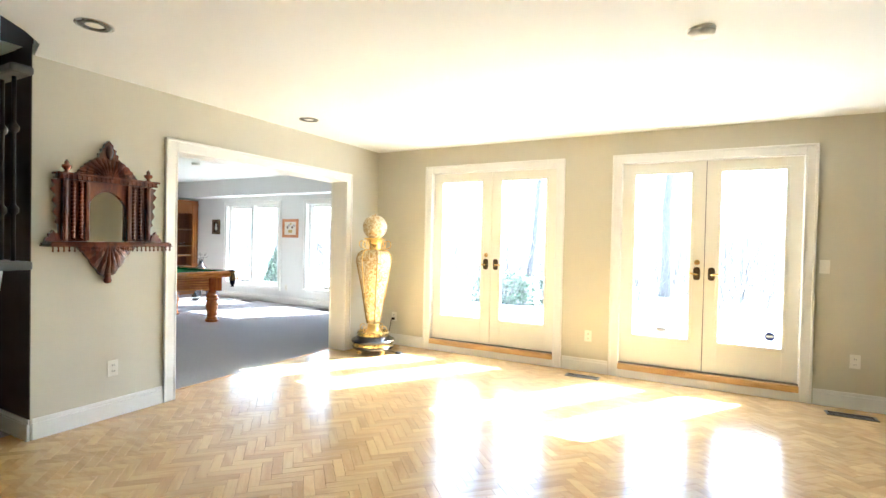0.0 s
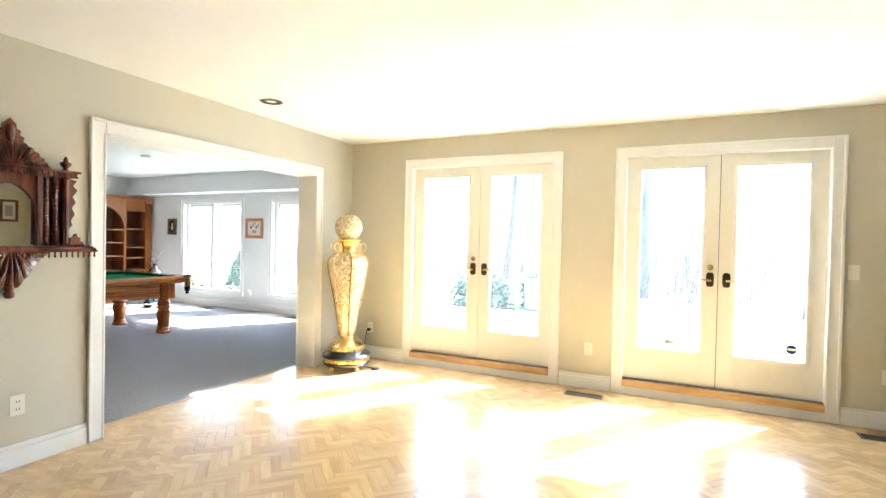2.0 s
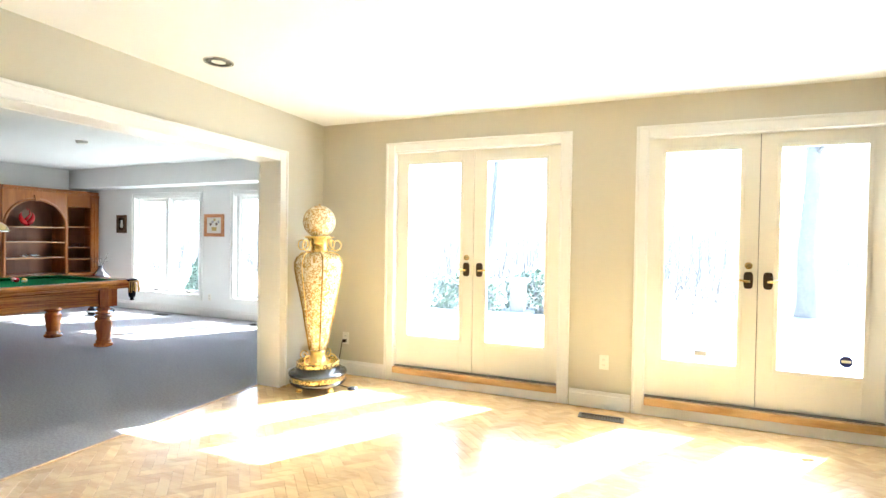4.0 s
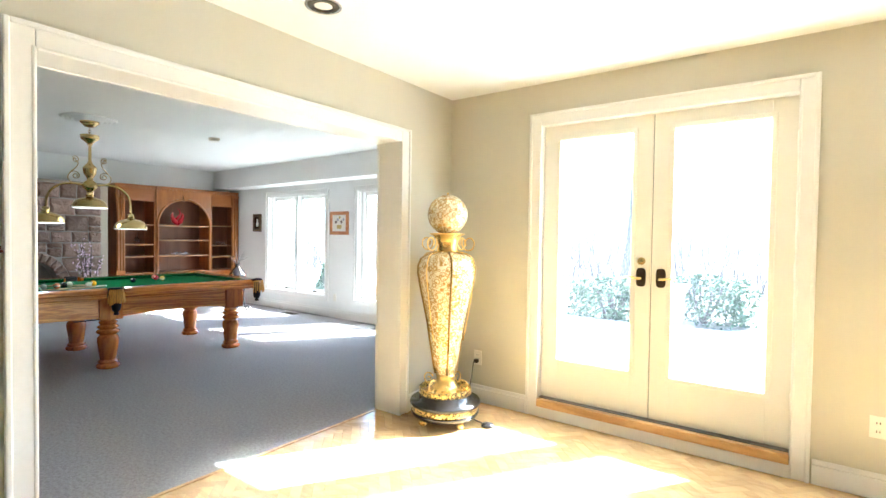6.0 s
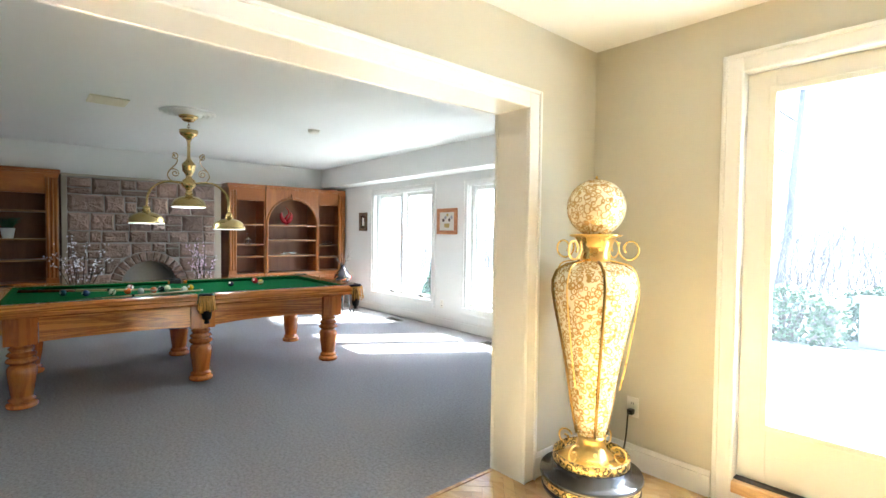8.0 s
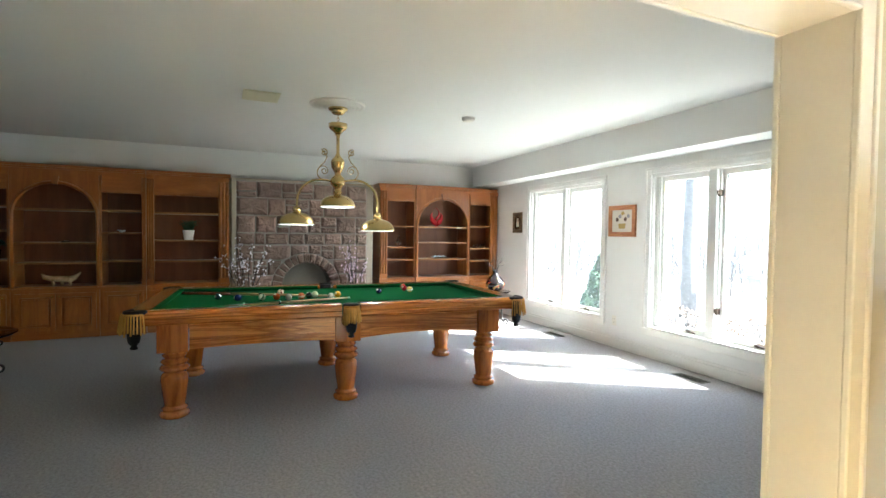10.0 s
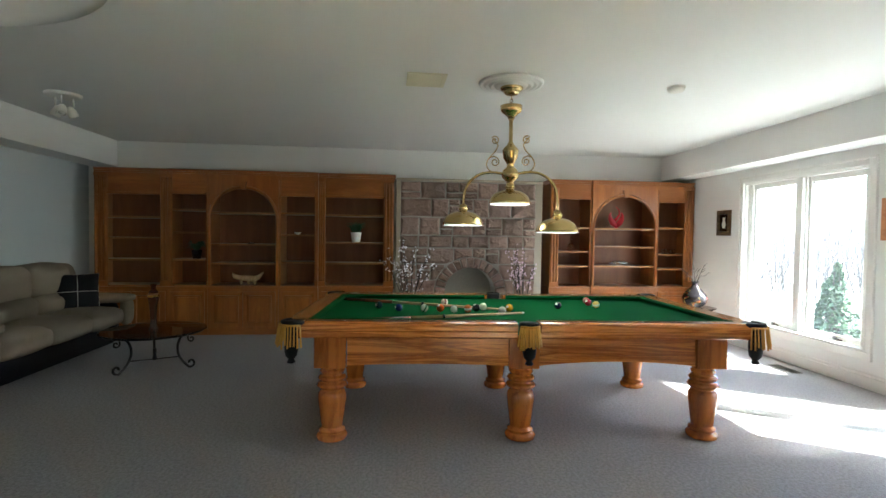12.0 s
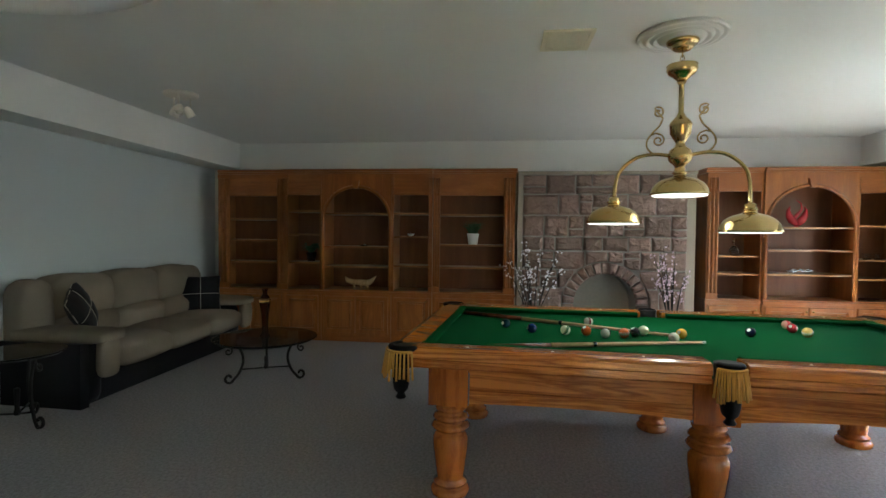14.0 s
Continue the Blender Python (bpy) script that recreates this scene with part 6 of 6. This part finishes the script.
t = thing("art_glass_vase", "round art-glass vase in black, red and yellow with twigs", "vase", pose(-9.42, 6.82, 0.498))
part("body", lathe([(0.05, 0.0), (0.09, 0.01), (0.13, 0.05), (0.145, 0.10), (0.13, 0.15), (0.09, 0.20), (0.05, 0.24), (0.036, 0.27), (0.038, 0.30), (0.048, 0.315)], 28), SWIRL, t)
bm = bmesh.new()
for i in range(6):
    a = i * 1.05
    d = Vector((math.cos(a) * 0.3, math.sin(a), 0)) * rng.uniform(0.06, 0.18)
    h1 = rng.uniform(0.42, 0.55)
    tube([Vector((0, 0, 0.25)), d * 0.4 + Vector((0, 0, 0.38)), d * 0.8 + Vector((0, 0, h1 - 0.05)), d * 1.2 + Vector((0, 0, h1))], [0.004, 0.0035, 0.003, 0.001], 5, bm)
    tube([d * 0.6 + Vector((0, 0, 0.42)), d * 0.5 + Vector((0.02, 0.04, 0.48))], [0.003, 0.001], 5, bm)
part("twigs", bm, CHAR, t, "bare dark twigs")
t = thing("floor_vase", "small black and white vase on the carpet under the table", "vase", pose(-9.30, 6.62, 0))
part("body", lathe([(0.04, 0.0), (0.07, 0.02), (0.085, 0.07), (0.06, 0.12), (0.03, 0.15), (0.04, 0.17)], 20), BLACK, t)
part("band", lathe([(0.0858, 0.06), (0.0862, 0.07), (0.0855, 0.08)], 20), POTWHITE, t)
ck = thing("tall_clock", "tall dark wooden case clock beside the window", "clock", WALLW @ pose(winx(-5.12), -0.20, 0))
part("plinth", boxes((-0.24, 0.24, -0.17, 0.17, 0, 0.10), (-0.22, 0.22, -0.155, 0.16, 0.10, 0.50), (-0.24, 0.24, -0.165, 0.165, 0.50, 0.54), bevel=0.006), WALNUTRED, ck)
part("trunk", boxes((-0.19, 0.19, -0.13, 0.15, 0.54, 1.42), bevel=0.006), WALNUTRED, ck)
part("hood", boxes((-0.21, 0.21, -0.15, 0.16, 1.42, 1.46), (-0.20, 0.20, -0.145, 0.155, 1.46, 1.74), (-0.23, 0.23, -0.165, 0.165, 1.74, 1.80), bevel=0.006), WALNUTRED, ck)
part("dial", tube([(0, -0.1455, 1.60), (0, -0.15, 1.60)], 0.115, 28), PAPER, ck, "pale clock dial")
part("trunk_door", boxes((-0.12, 0.12, -0.137, -0.1305, 0.62, 1.34), bevel=0.002), WALNUTRED, ck)

t = thing("framed_picture", "small landscape print in a dark carved frame", "picture", pose(EAST - 0.001, 5.15, 1.735, 0, 0, -90))
part("frame", boxes((-0.13, 0.13, -0.022, 0, 0.15, 0.19), (-0.13, 0.13, -0.022, 0, -0.19, -0.15), (-0.13, -0.09, -0.022, 0, -0.15, 0.15), (0.09, 0.13, -0.022, 0, -0.15, 0.15), bevel=0.004), DARKFRAME, t)
part("mount", boxes((-0.09, 0.09, -0.010, -0.002, -0.15, 0.15)), PAPER, t)
part("print", boxes((-0.055, 0.055, -0.0125, -0.0101, -0.10, 0.09)), GREYINK, t)

# ---- stickers on the door glass ----
GY = DW + 0.058
t = thing("glass_sticker", "small white printed notice stuck on the door glass", "sticker", pose(-0.415, GY, 0.505))
part("paper", boxes((-0.045, 0.045, 0, 0.002, -0.022, 0.022)), PAPER, t)
for k in range(4):
    part("text_bar", boxes((-0.038, 0.038 - 0.008 * (k % 2), -0.001, -0.0002, 0.013 - 0.009 * k, 0.0155 - 0.009 * k)), GREYINK, t)
t = thing("security_sticker", "blue octagonal security sticker on the door glass", "sticker", pose(0.485, GY, 0.535))
part("octagon", prism([(0.042 * math.cos(radians(22.5 + 45 * i)), 0.042 * math.sin(radians(22.5 + 45 * i))) for i in range(8)], 0.002, "Y", 0), NAVY, t)
part("logo_bar", boxes((-0.028, 0.028, -0.001, -0.0002, -0.008, 0.010)), PAPER, t)


# ---- outdoors ----
structure("ground", boxes((-400, 400, 7.8, 700, -0.45, -0.27), (-400, FAR - 0.25, -60, 7.8, -0.45, -0.27), (EAST + 0.25, 400, -60, 7.8, -0.45, -0.27)), LAWN, "pale dry winter lawn with leaf litter", "ground")
structure("patio", boxes((-5.6, 6.0, DW + 0.21, 10.6, -0.30, -0.06), bevel=0.02), PATIO, "pale concrete patio outside the french doors", "patio")


def bare_tree(x, y, h, r, seed, label, limbs=9, start=0.3):
    q = random.Random(seed)
    t = thing("bare_tree", label, "tree", pose(x, y, -0.27), group="bare trees outside")
    lean = Vector((q.uniform(-.06, .06), q.uniform(-.06, .06), 0))
    spine = [Vector((0, 0, -0.1))] + [Vector((lean.x * k * h + q.uniform(-.05, .05), lean.y * k * h + q.uniform(-.05, .05), k * h)) for k in (0.03, 0.15, 0.3, 0.45, 0.6, 0.75, 0.9, 1.0)]
    part("trunk", tube(spine, [r * 1.5, r * 1.2, r, r * .9, r * .78, r * .62, r * .45, r * .28, r * .08], 10), BARK, t)
    crown = bmesh.new()

    def grow(p, d, l_, rad, depth):
        a = p + d * l_ * 0.5 + Vector((q.uniform(-.1, .1), q.uniform(-.1, .1), q.uniform(0, .15))) * l_
        b = p + d * l_ + Vector((0, 0, 0.15 * l_))
        tube([p, a, b], [rad, rad * 0.75, rad * 0.45], 5, crown)
        if depth:
            for k in range(4):
                m = a.lerp(b, q.uniform(0, 1))
                nd = (d + Vector((q.uniform(-1, 1), q.uniform(-1, 1), q.uniform(-.3, .8))) * 0.9).normalized()
                grow(m, nd, l_ * q.uniform(0.45, 0.65), rad * 0.45, depth - 1)
    for k in range(limbs):
        u = start + (0.95 - start) * k / limbs
        i = u * 8
        p = spine[1 + min(6, int(i))].lerp(spine[min(8, 2 + int(i))], i - int(i)) if i < 7 else spine[8]
        a = q.uniform(0, 6.28)
        grow(p, Vector((math.cos(a), math.sin(a), 0.55)).normalized(), h * q.uniform(0.16, 0.3), r * 0.35, 3)
    part("crown", crown, BARK, t, "bare spreading branches")
    return t


bare_tree(-9.9, 11.6, 10, 0.13, 1, "bare grey tree trunk standing near the windows")
bare_tree(-6.4, 19.5, 11, 0.12, 2, "bare grey tree behind the hedge")
bare_tree(-1.2, 17.0, 9, 0.15, 5, "bare grey tree on the lawn")
bare_tree(2.6, 14.5, 10, 0.17, 6, "bare grey tree on the lawn")
bare_tree(-14.5, 15.0, 9, 0.12, 8, "slim bare tree on the lawn")


def shrub(x, y, sx, sy, sz, seed, mat, label, cone=False, leaf=1.0):
    """A clump of many small leaves over a hidden core of twigs."""
    q = random.Random(seed)
    t = thing("shrub", label, "shrub", pose(x, y, -0.27), group="shrubs outside")
    leaves, stems = bmesh.new(), bmesh.new()
    for i in range(10):
        a = q.uniform(0, 6.28)
        tube([(0, 0, -0.05), (sx * 0.3 * math.cos(a), sy * 0.3 * math.sin(a), sz * 0.5), (sx * 0.4 * math.cos(a) * (0.3 if cone else 1), sy * 0.4 * math.sin(a) * (0.3 if cone else 1), sz * 0.9)], [0.03, 0.02, 0.006], 5, stems)
    for i in range(6500):
        u, v, w_ = q.uniform(-1, 1), q.uniform(-1, 1), q.uniform(0.02, 1)
        k = (1.02 - w_) if cone else 1.0
        d = math.sqrt(u * u + v * v)
        if d > 1 or (d < 0.55 and w_ < 0.8):
            continue
        c = Vector((u * sx * k, v * sy * k, w_ * sz * (1 if cone else (1 - 0.18 * d * d))))
        c += noise.noise_vector(c * 3) * 0.07
        e = Vector((q.uniform(-1, 1), q.uniform(-1, 1), q.uniform(-.4, 1))).normalized()
        f = e.cross(Vector((0.4, 0.3, 0.85))).normalized()
        s = q.uniform(0.035, 0.065) * leaf
        leaves.faces.new([leaves.verts.new(c + e * s * aa + f * s * 0.5 * bb) for aa, bb in ((-1, 0), (0, -1), (1, 0), (0, 1))])
    part("stems", stems, BARK, t)
    part("foliage", leaves, mat, t, "dense small leaves")


shrub(-4.2, 10.9, 0.75, 0.55, 0.95, 1, EVERGREEN, "clipped evergreen shrub at the edge of the patio")
shrub(-2.95, 12.6, 0.9, 0.6, 0.95, 2, EVERGREEN, "clipped evergreen shrub at the edge of the patio")
shrub(-10.6, 9.9, 0.42, 0.42, 1.25, 3, EVERGREEN, "pointed evergreen shrub outside the window", True)
shrub(-8.3, 9.4, 0.9, 0.5, 0.55, 4, DRYLEAF, "low dry brown shrub under the window", leaf=0.45)
shrub(-6.7, 9.3, 0.9, 0.5, 0.6, 5, DRYLEAF, "low dry brown shrub under the window", leaf=0.45)
for x, y in ((-3.72, 11.0), (-3.3, 11.7)):
    t = thing("garden_pedestal", "grey stone pedestal on the patio edge", "pedestal", pose(x, y, -0.27), group="garden pedestals")
    part("foot", boxes((-0.30, 0.30, -0.30, 0.30, 0, 0.10), bevel=0.01), CONCRETE, t)
    part("shaft", boxes((-0.15, 0.15, -0.15, 0.15, 0.1, 0.72), bevel=0.01), CONCRETE, t)
    part("cap", boxes((-0.22, 0.22, -0.22, 0.22, 0.72, 0.80), bevel=0.012), CONCRETE, t)
t = thing("bird_table", "grey wooden bird table on a post", "bird table", pose(-9.1, 12.4, -0.27))
part("post", boxes((-0.07, 0.07, -0.07, 0.07, -0.05, 0.85), bevel=0.006), CONCRETE, t)
part("tray", boxes((-0.25, 0.25, -0.22, 0.22, 0.85, 0.90), bevel=0.006), CONCRETE, t)
part("roof", prism([(-0.28, 1.12), (0.28, 1.12), (0.0, 1.30)], 0.5, "Y", -0.25), CONCRETE, t)
for sx in (-0.2, 0.2):
    part("upright", boxes((sx - 0.015, sx + 0.015, -0.015, 0.015, 0.90, 1.125)), CONCRETE, t)
t = thing("garden_bench", "weathered wooden garden bench on the lawn", "bench", pose(-8.0, 12.4, -0.27, 0, 0, 200))
for k in range(4):
    part("slat", boxes((-0.6, 0.6, -0.22 + 0.11 * k, -0.13 + 0.11 * k, 0.42, 0.445), bevel=0.003), CONCRETE, t)
for k in range(3):
    part("back_slat", boxes((-0.6, 0.6, 0.24, 0.26, 0.56 + 0.12 * k, 0.64 + 0.12 * k), bevel=0.003), CONCRETE, t)
for sx in (-0.56, 0.56):
    for y0, top in ((-0.2, 0.62), (0.22, 0.92)):
        part("leg", boxes((sx - 0.03, sx + 0.03, y0 - 0.03, y0 + 0.019, -0.05, top if y0 > 0 else 0.419), bevel=0.004), CONCRETE, t)
brush = bmesh.new()
q = random.Random(33)
for i in range(1500):
    p = Vector((q.uniform(-24, 2), q.uniform(13.5, 24), -0.3))
    h = q.uniform(0.5, 2.6)
    d = Vector((q.uniform(-.5, .5), q.uniform(-.4, .4), 0)) * h
    m = p + d * 0.4 + Vector((0, 0, h * 0.6))
    tip = p + d + Vector((0, 0, h))
    tube([p, m, tip], [0.014, 0.010, 0.003], 3, brush)
    for k in range(3):
        u = m.lerp(tip, q.uniform(0, 0.8))
        tube([u, u + Vector((q.uniform(-.4, .4), q.uniform(-.3, .3), q.uniform(0.1, 0.5)))], [0.007, 0.002], 3, brush)
tagged(part("leafless_brush", brush, BARK), "leafless winter brush beyond the lawn", "brush", kind="stuff")
woods = bmesh.new()
q = random.Random(21)
for i in range(420):
    x, y, h = q.uniform(-60, 45), q.uniform(24, 60), q.uniform(5, 12)
    p = Vector((x, y, -0.4))
    top = p + Vector((q.uniform(-.6, .6), q.uniform(-.6, .6), h))
    tube([p, p.lerp(top, 0.5) + Vector((q.uniform(-.3, .3), 0, 0)), top], [q.uniform(.03, .09), 0.04, 0.01], 4, woods)
    for k in range(8):
        m = p.lerp(top, q.uniform(0.2, 0.95))
        tube([m, m + Vector((q.uniform(-1.6, 1.6), q.uniform(-1.2, 1.2), q.uniform(0.4, 2.2)))], [0.02, 0.006], 3, woods)
for i in range(60):   # rising bank behind the trees
    x = -150 + 5 * i
    h0, h1 = 3.5 + 1.6 * noise.noise(Vector((x * 0.05, 3, 0))), 3.5 + 1.6 * noise.noise(Vector(((x + 5) * 0.05, 3, 0)))
    woods.faces.new([woods.verts.new(v) for v in ((x, 62, -0.4), (x + 5, 62, -0.4), (x + 5, 80, h1), (x, 80, h0))])
tagged(part("bare_woods", woods, WOODS), "far bare winter woods", "trees", kind="stuff")

# ---- parquet blocks ----
BW, BN = 0.0575, 4
BLK = BW * BN


def block_mesh(name, l_, w_):
    g, b, z = 0.0003, 0.0009, -0.001
    pts = [(-l_ / 2 + g, -w_ / 2 + g), (l_ / 2 - g, -w_ / 2 + g), (l_ / 2 - g, w_ / 2 - g), (-l_ / 2 + g, w_ / 2 - g)]
    top = [(x - math.copysign(b, x), y - math.copysign(b, y), z) for x, y in pts]
    mid = [(x, y, z - b) for x, y in pts]
    low = [(x, y, -0.0078) for x, y in pts]
    faces = [(0, 1, 2, 3)] + [(r + i, r + (i + 1) % 4, r - 4 + (i + 1) % 4, r - 4 + i) for r in (4, 8) for i in range(4)]
    return top + mid + low, faces


bv, bf = block_mesh("block", BLK, BW)
bmesh_data = bpy.data.meshes.new("parquet_block")
bmesh_data.from_pydata(bv, [], bf)
bmesh_data.materials.append(PARQ)
floor_ob = bpy.data.objects["floor"]
ROT = Matrix.Rotation(radians(45), 4, "Z")
far_v, far_f, near = [], [], 0
span = 110
for b in range(-span, span):
    for m in range(-span // 8 - 2, span // 8 + 2):
        for vertical in (False, True):
            if vertical:
                c = Vector(((b + 0.5) * BW, (b - 2 * BN + 1 + 8 * m + BN / 2) * BW, 0))
            else:
                c = Vector(((b + 8 * m + BN / 2) * BW, (b + 0.5) * BW, 0))
            p = ROT @ c + Vector((-0.5, 1.1, 0))
            if not (LW2 - 0.05 < p.x < EAST + 0.05 and BACK < p.y < DW + 0.06):
                continue
            if p.x < LW - 0.05 and (p.y < OP0 - 0.08 or p.y > OP1 + 0.08) and p.y > 1.72:
                continue
            turn = ROT @ Matrix.Rotation(radians(90 if vertical else 0), 4, "Z")
            jit = Matrix.Translation((0, 0, random.uniform(-0.0004, 0.0)))
            mm = Matrix.Translation(p) @ jit @ turn
            if -3.0 < p.x < -0.75 and 1.55 < p.y < 3.25 and near < 300:
                near += 1
                ob = new("parquet_block", bmesh_data)
                ob.parent = floor_ob
                ob.matrix_basis = mm
            else:
                n0 = len(far_v)
                far_v.extend([tuple(mm @ Vector(v)) for v in bv])
                far_f.extend([tuple(n0 + i for i in f) for f in bf])
me = bpy.data.meshes.new("parquet_field")
me.from_pydata(far_v, [], far_f)
me.materials.append(PARQ_FAR)
field = new("parquet_field", me)
field.parent = floor_ob
tagged(field, "herringbone oak parquet blocks", kind="stuff")
